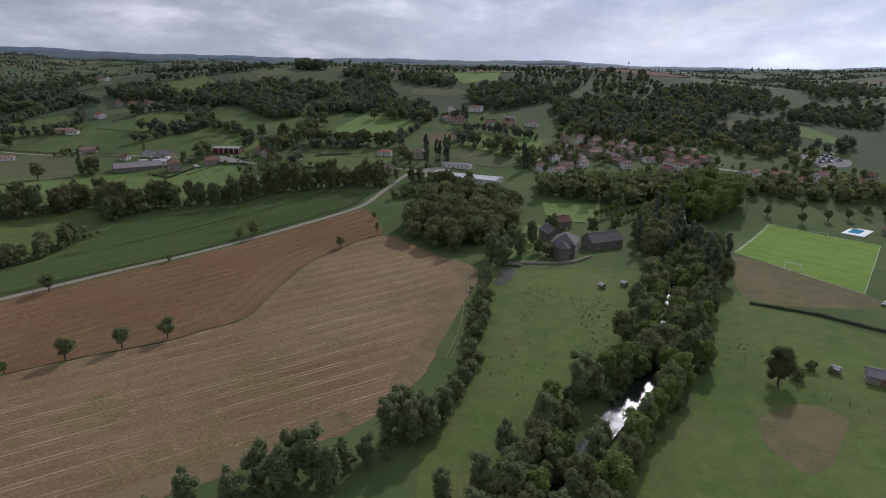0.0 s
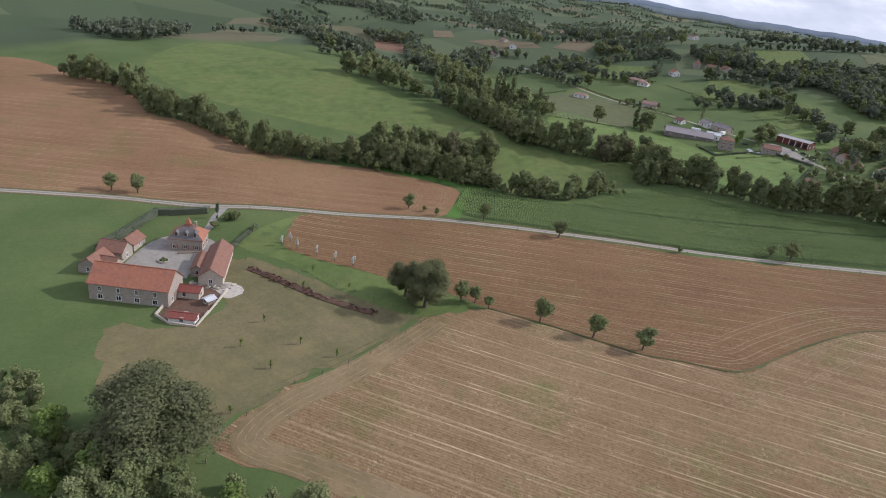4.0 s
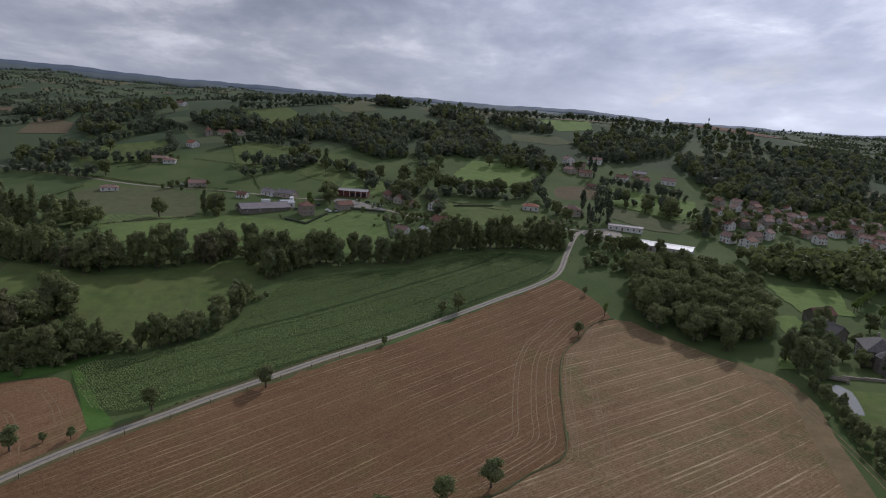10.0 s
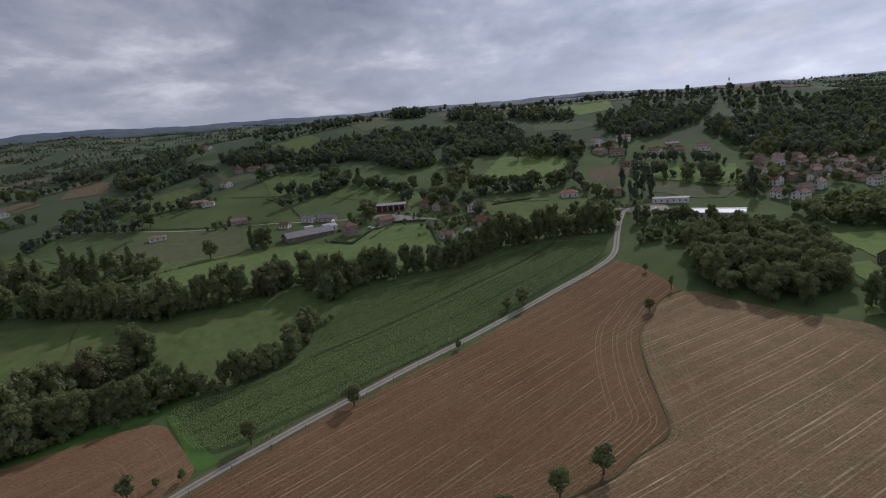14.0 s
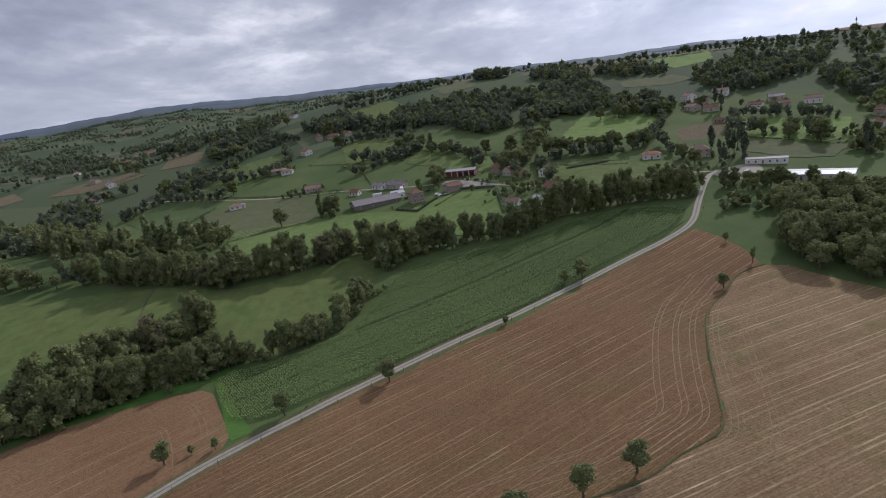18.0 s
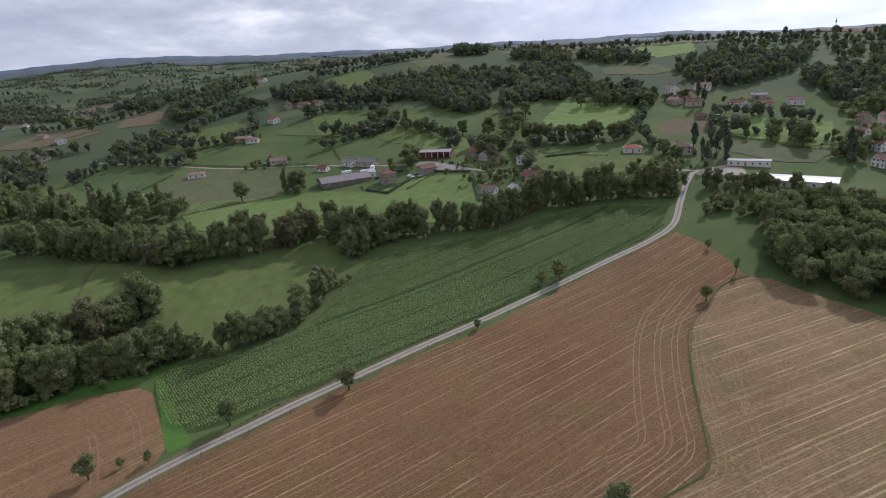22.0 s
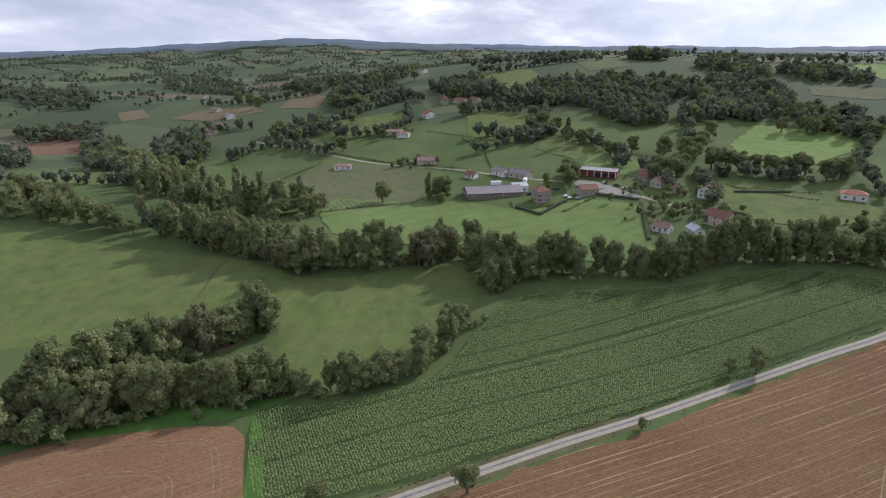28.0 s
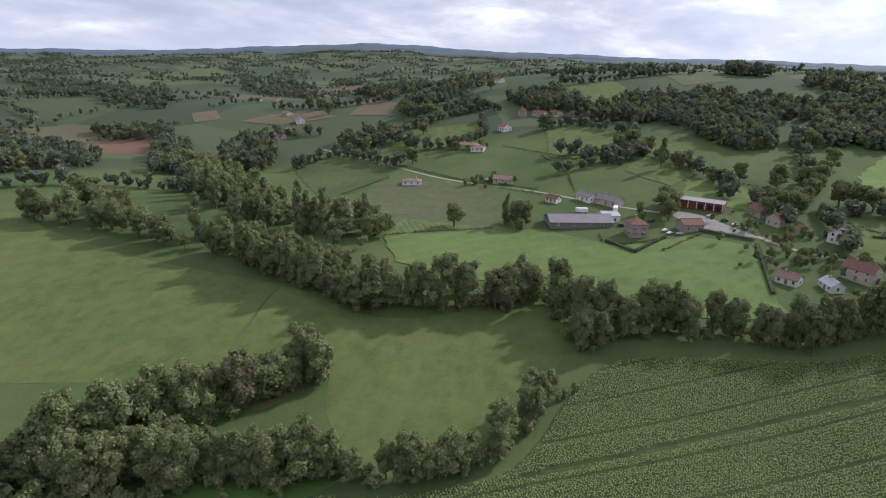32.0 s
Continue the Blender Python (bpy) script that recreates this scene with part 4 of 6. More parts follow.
def wood(poly, step, lo, hi, seed, label="dense dark wood of broad-leaved trees on the hillside", leaf="leaf_hazed"):
    p = fill(poly, step, seed)
    rng = np.random.default_rng(seed)
    if len(p):
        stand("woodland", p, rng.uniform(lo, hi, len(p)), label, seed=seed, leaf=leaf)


def far_hedge(pts, step, lo, hi, seed, label="hedgerow of trees between meadows", spread=1.5, leaf="leaf_hazed", lib=None):
    p = along(pts, step)
    rng = np.random.default_rng(seed)
    p = p + rng.normal(0, spread, p.shape)
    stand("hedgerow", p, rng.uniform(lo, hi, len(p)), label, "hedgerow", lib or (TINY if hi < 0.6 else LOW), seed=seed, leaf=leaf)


# near trees, one by one
for x, y, s in ((-39, 114, 0.7), (-24, 124, 1.3), (-9, 134, 1.25), (4, 143, 1.25), (-44, 112, 0.95), (-47, 108, 1.15)):
    tree("fruit_tree", x, y, s, "round", "small round leafy tree on the grass bund between stubble fields", "bund trees")
tree("oak_tree", -49, 94, 1.3, "great_oak", "large spreading oak on the grass strip beside the stubble", squash=1.05)
tree("oak_tree", -58, 92, 1.1, "great_oak", "dark oak crowding the larger oak beside the stubble")
tree("oak_tree", -24, 2, 1.4, "great_oak", "huge rounded oak at the pasture corner", squash=1.6)
for x, y, s in ((-73, 189, 1.3), (-103, 169, 1.25), (-37, 233, 0.6), (-6, 279, 1.4), (-14, 276, 0.9), (-131, 145, 1.15), (-118, 152, 0.6), (-191, 29, 1.2), (-185, 38, 1.3), (-125, 150, 0.45)):
    tree("roadside_tree", x, y, s, "round", "small tree on the verge of the country lane", "lane trees")
tree("young_tree", 50, 260, 1.0, "round", "small tree standing at the end of the grass bund")
tree("young_tree", 68, 286, 1.9, "sapling", "pale slim tree at the edge of the stubble field")
tree("young_tree", 63, 312, 0.65, "round", "small tree in the corner of the stubble field")
NEAR_MIX = ["near", "tall", "near_pale", "tall", "near_dry", "near", "oak", "tall"]
hedge_trees([(-407, 46), (-371, 73), (-308, 77), (-288, 95), (-253, 104), (-227, 113), (-219, 131), (-199, 155), (-176, 180), (-152, 203)], 6.0, 1.1, ["tall", "oak", "tall", "near"], "tall tree of a dense mixed hedgerow by the tilled field", "hedgerow trees", 2.0)
hedge_trees([(-312, 87), (-264, 114), (-233, 124), (-212, 153), (-192, 182), (-167, 201)], 8, 1.0, ["oak", "near"], "tree of a dense mixed hedgerow by the tilled field", "hedgerow trees", 2.0, 5)
hedge_trees([(-177, 243), (-183, 235), (-184, 224), (-188, 215), (-192, 205), (-201, 185), (-206, 170)], 4.4, 1.42, NEAR_MIX, "tall tree of the thick hedge beside the wide meadow", "hedgerow trees", 2.4, 6)
hedge_trees([(-140, 210), (-150, 203), (-158, 197), (-169, 191), (-181, 186), (-199, 170), (-208, 159), (-210, 154)], 4.5, 1.02, NEAR_MIX, "bushy tree at the end of the hedgerow near the maize", "hedgerow trees", 1.5, 7)
hedge_trees([(-130, 214), (-120, 220), (-112, 229), (-110, 241), (-109, 252), (-110, 267)], 4.5, 0.95, ["near", "tall", "near_pale", "oak"], "bushy tree of the hedge between meadow and maize", "hedgerow trees", 1.6, 8)
hedge_trees([(-284, 287), (-261, 287), (-242, 284), (-214, 283), (-191, 285), (-182, 293), (-164, 309), (-148, 323), (-138, 336)], 4.4, 1.35, NEAR_MIX, "tree of the hedgerow along the stream", "stream trees", 2.6, 9)
hedge_trees([(-107, 307), (-101, 324), (-90, 332), (-74, 334), (-63, 339), (-54, 340), (-40, 342), (-26, 358), (-15, 369), (6, 376), (28, 384), (48, 388), (60, 384)], 4.2, 1.35, NEAR_MIX, "tree of the hedgerow behind the maize", "stream trees", 2.4, 10)
hedge_trees([(-400, 265), (-379, 269), (-366, 274), (-348, 281), (-323, 281)], 5.5, 1.35, ["oak", "near"], "tree of a small grove in the meadow", "grove trees", 3.0, 11)
hedge_trees([(-411, 288), (-399, 296), (-376, 294), (-360, 290)], 6.5, 1.35, ["oak", "near"], "tree of a small grove in the meadow", "grove trees", 3.0, 12)
hedge_trees([(-311, 278), (-300, 282), (-288, 286)], 9, 1.05, ["round", "oak"], "small round tree at the end of the grove", "grove trees", 0.6, 13)
hedge_trees([(-302, 302), (-285, 318), (-268, 332), (-250, 338), (-236, 352)], 6, 1.3, ["poplar", "poplar", "near_pale", "tall"], "tall grey-green poplar of the stream-side wood", "stream trees", 6.0, 14)
hedge_trees([(-387, 347), (-345, 342), (-310, 334), (-285, 331)], 8, 1.25, ["poplar", "tall", "near"], "tall tree of the stream-side wood", "stream trees", 6.0, 15)
p = fill([(-477, 398), (-353, 341), (-294, 327), (-256, 326), (-226, 325), (-226, 347), (-248, 372), (-285, 357), (-342, 377), (-404, 403), (-511, 438)], 9.0, 25)
stand("woodland", p, np.random.default_rng(25).uniform(0.9, 1.5, len(p)), "wood of tall trees along the stream", lib=MID, leaf="leaf", seed=25)
hedge_trees([(-138, 336), (-125, 330), (-113, 319), (-107, 307)], 4.4, 1.3, NEAR_MIX, "tall tree where the hedges meet the stream", "meadow corner trees", 2.0, 33)
for x, y in fill([(-279, 288), (-242, 284), (-213, 282), (-190, 285), (-182, 292), (-194, 304), (-212, 307), (-238, 306), (-269, 308), (-289, 304)], 8.5, 26):
    tree("stream_tree", x, y, random.uniform(0.8, 1.1), random.choice(["oak", "near_pale", "near"]), "leafy tree of the grove beside the stream", "stream trees")
hedge_trees([(133, 216), (128, 180), (124, 141), (120, 108), (112, 89)], 4.6, 0.55, ["near_pale", "near", "oak"], "low leafy tree of the hedge between stubble and river meadow", "field hedge", 1.2, 16)
for x, y, s in ((97, 77, 1.15), (103, 77, 1.1), (108, 80, 1.05), (100, 83, 1.15), (112, 87, 0.9), (105, 86, 0.85), (72, 56, 1.15), (79, 61, 1.25), (66, 60, 1.05), (84, 58, 1.05), (86, 66, 0.75), (92, 68, 0.72), (51, 52, 0.85), (60, 55, 0.6), (43, 48, 0.6), (30, 40, 0.55), (74, 64, 1.0), (62, 52, 0.9)):
    tree("slender_tree", x, y, s, "near_pale" if s > 0.7 else "sapling", "slender grey-green tree at the lower edge of the stubble", "field edge trees")
far_hedge([(30, 38), (55, 52), (75, 60), (95, 72), (112, 86)], 2.6, 0.22, 0.42, 90, "shrubs and brambles along the lower field edge", 1.6, "leaf")
for k, (x, y) in enumerate([(-36, -13), (-30, -14), (-24, -9), (-18, -5), (-12, -1), (-6, 6), (0, 12), (6, 18), (12, 24), (19, 30), (-33, -22), (-26, -19), (-20, -14), (-13, -9), (-6, -3), (1, 4), (8, 11), (15, 17), (22, 24), (30, 33), (-40, -24), (-28, -28), (-18, -22), (-8, -13), (4, -4), (14, 6), (26, 18)]):
    tree("leafy_tree", x + 1.5 * math.sin(k * 2.1), y - 2 + 1.5 * math.cos(k * 3.3), 0.82 + 0.16 * math.sin(k * 5.0), "willow" if k % 3 == 0 else "near", "bright-leaved tree of the thicket below the pasture", "thicket trees")
for x, y in fill([(84, 300), (90, 269), (105, 256), (119, 246), (142, 268), (160, 309), (150, 345), (118, 356), (96, 343)], 9.0, 21):
    tree("wood_tree", x, y, random.uniform(1.1, 1.5), random.choice(["oak", "oak", "near"]), "tall rounded tree of the dark wood beside the stubble", "wood trees")
for x, y in ((136, 243), (140, 224), (143, 234), (135, 231), (147, 251), (151, 239)):
    tree("wood_tree", x, y, random.uniform(1.0, 1.3), "near_pale", "tall pale tree between the wood and the manor", "wood trees")
hedge_trees([(121, 43), (133, 62), (141, 76), (149, 92), (160, 101), (171, 107), (181, 127), (191, 158), (203, 184), (212, 205)], 5.2, 0.92, ["near_pale", "oak", "willow", "near", "near_pale"], "leafy tree on the river bank", "river trees", 2.4, 17)
hedge_trees([(146, 41), (158, 60), (170, 78), (186, 100), (200, 122), (213, 150), (224, 185), (236, 225)], 5.2, 0.95, ["near", "near_pale", "willow"], "leafy tree on the river bank", "river trees", 2.4, 18)
hedge_trees([(110, 44), (122, 56), (133, 66), (142, 53), (150, 65)], 6.0, 0.8, ["near", "near_pale"], "leafy tree of the river-side thicket", "river trees", 3.0, 19)
for k, off in ((27, 4.5), (28, -4.5)):
    hedge_trees([(104 + off, 18), (121 + off, 24), (138 + off, 50), (150 + off, 70)], 5.0, 0.8, ["willow", "near", "near_pale"], "leafy tree leaning over the river", "river trees", 1.2, k)
    hedge_trees([(180 + off, 112), (190 + off, 128), (206 + off, 171), (219 + off, 199), (238 + off, 240)], 5.5, 0.9, ["near", "oak", "willow"], "leafy tree leaning over the river", "river trees", 1.2, k + 2)
for x, y in fill([(213, 250), (244, 318), (262, 302), (256, 228), (246, 190), (232, 188), (226, 215)], 8.5, 23):
    tree("river_tree", x, y, random.uniform(0.95, 1.35), random.choice(["oak", "near", "conifer"]), "tall dark tree of the river-side wood", "river trees")
for x, y in fill([(262, 330), (276, 306), (300, 318), (322, 350), (300, 366)], 9.0, 24):
    tree("willow_tree", x, y, random.uniform(1.4, 1.9), "willow", "tall bright yellow-green tree by the river", "bright river trees")
tree("field_tree", 218, 104, 1.0, "great_oak", "dense round dark tree on the paddock fence", squash=0.72)
for x, y, s in ((226, 108, 1.3), (234, 114, 1.1), (240, 112, 0.8)):
    tree("shrub", x, y, s, "bush", "green shrub beside the paddock fence", "paddock shrubs")
for x, y in ((339, 306), (359, 312), (374, 315), (390, 321), (353, 331), (325, 322), (400, 318), (412, 324), (420, 312)):
    tree("park_tree", x, y, 1.1, "round", "round tree on the lawn behind the football pitch", "pitch trees")
for i in range(6):
    for dx in (-4, 4):
        x, y = 212 + i * 4.4 + dx, 306 + i * 4.0 - dx * 1.1
        tree("avenue_tree", x, y, 1.15, "pollard", "clipped bright green tree of the manor avenue", "avenue trees", squash=0.8)
for x, y, s, k in ((-212, 390, 1.35, "oak"), (-222, 366, 0.5, "bush"), (-189, 409, 1.0, "poplar"), (-184, 411, 0.95, "oak"), (-181, 407, 0.8, "conifer"), (-178, 404, 0.7, "oak"), (-110, 458, 1.1, "oak"), (-116, 468, 1.25, "oak"), (-127, 461, 0.7, "willow"), (-122, 447, 0.6, "willow"), (-98, 540, 1.2, "oak"), (-62, 545, 1.1, "oak"), (-137, 560, 1.3, "poplar"), (-180, 600, 1.2, "oak"), (-172, 612, 1.4, "oak"), (135, 507, 1.1, "round"), (150, 500, 1.2, "oak"), (168, 494, 1.5, "oak"), (-300, 545, 1.0, "oak"), (-362, 590, 1.2, "oak"), (92, 455, 0.9, "conifer"), (100, 462, 1.1, "conifer"), (108, 455, 1.0, "conifer"), (90, 470, 1.3, "conifer"), (76, 455, 1.1, "oak"), (70, 470, 1.2, "oak"), (22, 640, 1.3, "oak"), (40, 640, 1.4, "oak"), (56, 650, 1.3, "oak")):
    tree("meadow_tree", x, y, s, k, "single leafy tree between the hillside meadows", "meadow trees")
for x, y, n in ((-52, 436, 6), (-14, 424, 8), (-36, 432, 6), (-60, 455, 5), (-38, 452, 4), (-50, 412, 4), (-28, 420, 4), (-70, 468, 3), (-8, 408, 6), (40, 412, 12), (60, 440, 8), (110, 640, 10), (165, 610, 10), (-240, 480, 8), (-300, 570, 8), (84, 400, 6), (106, 388, 8), (96, 366, 6), (230, 500, 14), (260, 505, 14), (290, 480, 14), (200, 440, 12), (250, 460, 12), (340, 440, 12), (390, 420, 12), (430, 415, 10), (300, 520, 10), (200, 480, 10), (245, 503, 8), (270, 495, 8), (300, 468, 8), (225, 480, 8), (322, 478, 8), (255, 535, 6)):
    rng = np.random.default_rng(int(x * 3 + y + 4000))
    p = np.column_stack([rng.normal(x, 12, n + 4), rng.normal(y, 9, n + 4)])
    stand("garden_trees", p, rng.uniform(0.25, 0.95 if x > 60 else 0.7, n + 4), "cluster of garden trees among the houses", lib=MID, leaf="leaf", seed=int(x + y))

far_hedge([(-62, -16), (-48, -17), (-36, -14), (-24, -9), (-12, -2), (2, 9), (14, 20), (28, 33), (48, 46)], 0.55, 0.22, 0.55, 89, "dense bright bushes along the foot of the pasture", 3.2, "leaf", MID)

# farther woods and hedges
HILL = []
for s in range(6):
    HILL.append(crown_data(280 + s, 10.5, 4.6, 0.2, 9, 230, 0.85))


def hill_wood(poly, step, lo, hi, seed, label="dense dark wood of broad-leaved trees on the hillside"):
    p = fill(poly, step, seed)
    rng = np.random.default_rng(seed)
    size, pick = rng.uniform(lo, hi, len(p)), rng.random(len(p)) < 0.68
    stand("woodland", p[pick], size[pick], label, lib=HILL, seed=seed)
    if not pick.all():
        stand("woodland", p[~pick], size[~pick] * 0.95, label.replace("dark ", "") + " in lighter leaf", lib=HILL, leaf="leaf", seed=seed + 1)


hill_wood([(-352, 738), (-330, 759), (-321, 789), (-285, 767), (-236, 720), (-221, 747), (-212, 779), (-174, 798), (-135, 805), (-98, 810), (-61, 800), (-58, 761), (-79, 723), (-68, 651), (-90, 624), (-119, 647), (-152, 694), (-197, 684), (-226, 673), (-263, 701), (-302, 697)], 8.5, 0.9, 1.5, 131)
hill_wood([(-61, 901), (-41, 968), (-12, 937), (22, 901), (19, 833), (-3, 838), (-28, 868)], 9.5, 0.8, 1.4, 132)
hill_wood([(-58, 683), (-34, 710), (14, 729), (11, 681), (-22, 661), (-52, 657)], 9, 0.8, 1.4, 133)
hill_wood([(-152, 975), (-136, 989), (-97, 968), (-92, 946), (-132, 945), (-150, 955)], 7.5, 1.3, 1.5, 134, "dense flat-topped clump of trees on the hill crest")
hill_wood([(-603, 328), (-650, 375), (-575, 362), (-519, 341), (-509, 309), (-526, 295)], 9, 0.9, 1.4, 135, "dark wood beside the far meadow")
hill_wood([(-736, 482), (-659, 522), (-611, 508), (-640, 480), (-705, 470)], 10, 0.9, 1.3, 136, "wood beyond the reddish field")
hill_wood([(-544, 428), (-590, 492), (-541, 468), (-447, 397), (-447, 372)], 9, 0.9, 1.5, 137, "stream-side wood in the valley")
hill_wood([(-509, 475), (-512, 527), (-448, 488), (-411, 433), (-447, 429)], 9, 0.9, 1.5, 138, "stream-side wood in the valley")
hill_wood([(-558, 531), (-490, 579), (-462, 560), (-527, 511)], 10, 0.6, 1.1, 139, "trees among the houses of the valley")
hill_wood([(-432, 547), (-400, 587), (-373, 555), (-381, 518), (-408, 527)], 9, 0.9, 1.4, 140, "grove on the lower hillside")
hill_wood([(-440, 654), (-463, 710), (-451, 741), (-480, 875), (-434, 875), (-405, 805), (-417, 725), (-404, 645)], 11, 0.7, 1.2, 141, "trees among the houses on the ridge")
hill_wood([(-503, 730), (-620, 800), (-640, 860), (-560, 900), (-500, 830)], 10, 0.8, 1.3, 142, "dark wood on the shoulder of the hill")
hill_wood([(-64, 819), (-2, 845), (42, 756), (32, 679), (12, 671), (-33, 688), (-54, 747)], 9, 0.9, 1.5, 143)
hill_wood([(25, 897), (79, 927), (126, 851), (111, 832), (47, 854)], 9, 0.9, 1.3, 144, "rounded clump of trees on the hill crest")
hill_wood([(139, 796), (204, 848), (277, 831), (321, 866), (236, 717), (180, 682), (152, 675), (134, 741)], 10, 0.9, 1.4, 145)
hill_wood([(240, 709), (291, 736), (344, 733), (401, 715), (455, 689), (348, 530), (327, 543), (287, 526), (252, 567), (234, 614)], 9.5, 0.9, 1.5, 146, "wooded slope above the village")
hill_wood([(38, 715), (74, 708), (93, 661), (92, 622), (62, 621), (38, 645)], 9, 0.9, 1.4, 147)
hill_wood([(443, 856), (597, 898), (470, 711), (413, 737), (402, 780)], 12, 0.8, 1.3, 148, "wooded slope above the valley")
hill_wood([(509, 667), (601, 757), (706, 780), (603, 624), (567, 650)], 12, 0.9, 1.4, 149, "wooded slope above the valley")
hill_wood([(482, 867), (592, 917), (589, 791), (496, 696), (454, 732)], 12, 0.8, 1.3, 150, "wooded slope above the valley")
hill_wood([(734, 822), (649, 842), (760, 1200), (1000, 1300)], 17, 1.0, 1.5, 151, "wooded hill across the valley")
hill_wood([(200, 862), (330, 895), (420, 870), (440, 950), (330, 985), (230, 965)], 17, 0.6, 1.2, 153, "scattered trees and thickets below the ridge")
hill_wood([(300, 780), (400, 770), (430, 850), (330, 870)], 14, 0.7, 1.2, 154, "scattered trees and thickets below the ridge")
hill_wood([(360, 560), (420, 600), (500, 640), (480, 560), (440, 500), (380, 500)], 11, 0.8, 1.4, 152, "wooded slope above the village")
wood([(168, 451), (221, 492), (200, 449), (176, 438)], 9, 1.0, 1.5, 53, leaf="leaf")
wood([(-1524, 787), (-1372, 932), (-1207, 826), (-1233, 658)], 20, 1.2, 1.8, 59, "far dark wood in the valley")
wood([(-960, 631), (-880, 693), (-749, 597), (-836, 557)], 15, 1.1, 1.7, 60, "far dark wood in the valley")
wood([(-1306, 1190), (-1142, 1289), (-862, 984), (-1059, 989)], 20, 1.2, 1.8, 49, "far dark wood in the valley")
wood([(-610, 473), (-604, 492), (-466, 400), (-442, 380), (-464, 375)], 10, 1.1, 1.7, 50, "dark grove at the foot of the hill")
wood([(-1139, 603), (-1059, 690), (-922, 600), (-980, 543)], 17, 1.1, 1.7, 51, "far dark wood in the valley")
for x, y in ((-173, 614), (-159, 591), (-155, 598), (-125, 566), (-84, 551), (-61, 552), (-47, 562), (30, 528), (41, 519), (50, 526), (-420, 649), (-409, 652), (-397, 655), (-388, 652), (-363, 1136), (-330, 1109), (-271, 1070), (-259, 634), (-317, 505), (-589, 678), (-563, 670), (-529, 646), (139, 526), (159, 519), (165, 489), (164, 480), (-390, 786), (-118, 485), (-112, 477), (-186, 418), (-180, 412), (-52, 494), (-48, 504), (-46, 513), (-42, 530), (-39, 549), (-37, 566), (-35, 584), (-31, 609), (-27, 527), (-18, 530), (-10, 526), (0, 528), (9, 524), (16, 525), (25, 524), (-62, 487), (-60, 500)):
    tree("hillside_tree", x, y, random.uniform(1.15, 1.55), "oak", "tall dark oak on the hillside meadows", "hillside trees")
for x, y in ((103, 461), (109, 457), (108, 495), (111, 484), (91, 440), (110, 467), (129, 616), (126, 623), (175, 439), (178, 440)):
    tree("conifer", x, y, random.uniform(0.9, 1.3), "conifer", "tall dark conifer beside the houses", "garden conifers")
for x, y in ((82, 397), (88, 400), (103, 395), (106, 391), (111, 390), (115, 387), (127, 388), (66, 424), (62, 410), (49, 410), (55, 414), (43, 415), (38, 401), (28, 402)):
    tree("roadside_tree", x, y, random.uniform(0.7, 1.05), random.choice(["near", "oak", "near_pale"]), "leafy tree before the factory and the lane", "factory trees")
wood([(-700, 150), (-640, 200), (-560, 165), (-520, 120), (-540, 95), (-640, 80)], 10, 1.0, 1.5, 40, "dark wood on the round hill")
wood([(-825, 369), (-700, 420), (-560, 400), (-500, 350), (-540, 330), (-620, 330)], 10, 0.8, 1.3, 41, "wood along the hill's far foot")
wood([(175, 392), (250, 402), (330, 395), (330, 372), (287, 350), (243, 338), (180, 362)], 8.0, 1.1, 1.7, 42, "belt of trees between village and manor", "leaf")
wood([(330, 395), (420, 385), (520, 360), (520, 340), (400, 345), (330, 365)], 8.5, 0.9, 1.5, 43, "belt of trees below the village", "leaf")
wood([(212, 524), (240, 560), (290, 550), (330, 510), (400, 480), (420, 430), (440, 470), (420, 530), (330, 580), (240, 600), (222, 566)], 11, 0.8, 1.4, 52, "trees round the village", "leaf")
wood([(62, 352), (84, 372), (110, 376), (150, 366), (165, 350), (140, 352), (100, 350)], 8, 0.7, 1.1, 44, "belt of trees before the factory", "leaf")
wood([(-520, 420), (-440, 372), (-390, 350), (-360, 352), (-400, 385), (-460, 430)], 9, 0.8, 1.3, 45, "stream-side wood in the valley")
k = 60
for pts in (
    [(-200, 520), (-170, 575), (-165, 596), (-190, 690), (-170, 720)],
    [(-215, 566), (-166, 592), (-120, 575), (-90, 530)],
    [(-42, 560), (-50, 630), (-60, 670)],
    [(-88, 516), (-55, 500), (-50, 470)],
    [(-45, 505), (-20, 510), (20, 515), (30, 512)],
    [(-35, 500), (-28, 480), (-25, 445)],
    [(45, 520), (60, 545), (75, 600), (80, 650)],
    [(60, 520), (66, 500), (70, 480)],
    [(-405, 462), (-400, 505), (-320, 492)],
    [(-390, 260 + 310), (-375, 650), (-350, 700)],
    [(-307, 570), (-335, 542), (-390, 566)],
    [(-380, 705), (-408, 643), (-460, 700), (-490, 855)],
    [(-430, 812), (-380, 705), (-330, 690)],
    [(120, 545), (135, 590), (200, 545)],
    [(125, 530), (185, 494)],
    [(-640, 665), (-550, 688), (-500, 730), (-560, 800)],
    [(-480, 130 + 150), (-430, 330), (-390, 345)],
    [(-303, 292), (-284, 287)],
    [(440, 505), (480, 500), (508, 530)],
    [(-350, 880), (-290, 905), (-230, 925), (-180, 940)],
    [(-310, 810), (-262, 858), (-215, 920)],
    [(-60, 950), (0, 958), (60, 962), (110, 966)],
    [(110, 960), (195, 990), (270, 960), (330, 920)],
    [(-420, 970), (-350, 1010), (-260, 1010), (-200, 990)],
    [(-258, 640), (-242, 662), (-182, 650)],
    [(-160, 590), (-166, 560), (-195, 556)],
    [(-455, 702), (-390, 712), (-360, 680)],
    [(-330, 652), (-304, 603), (-308, 553)],
):
    k += 1
    far_hedge(pts, 7.0, 0.7, 1.5, k)
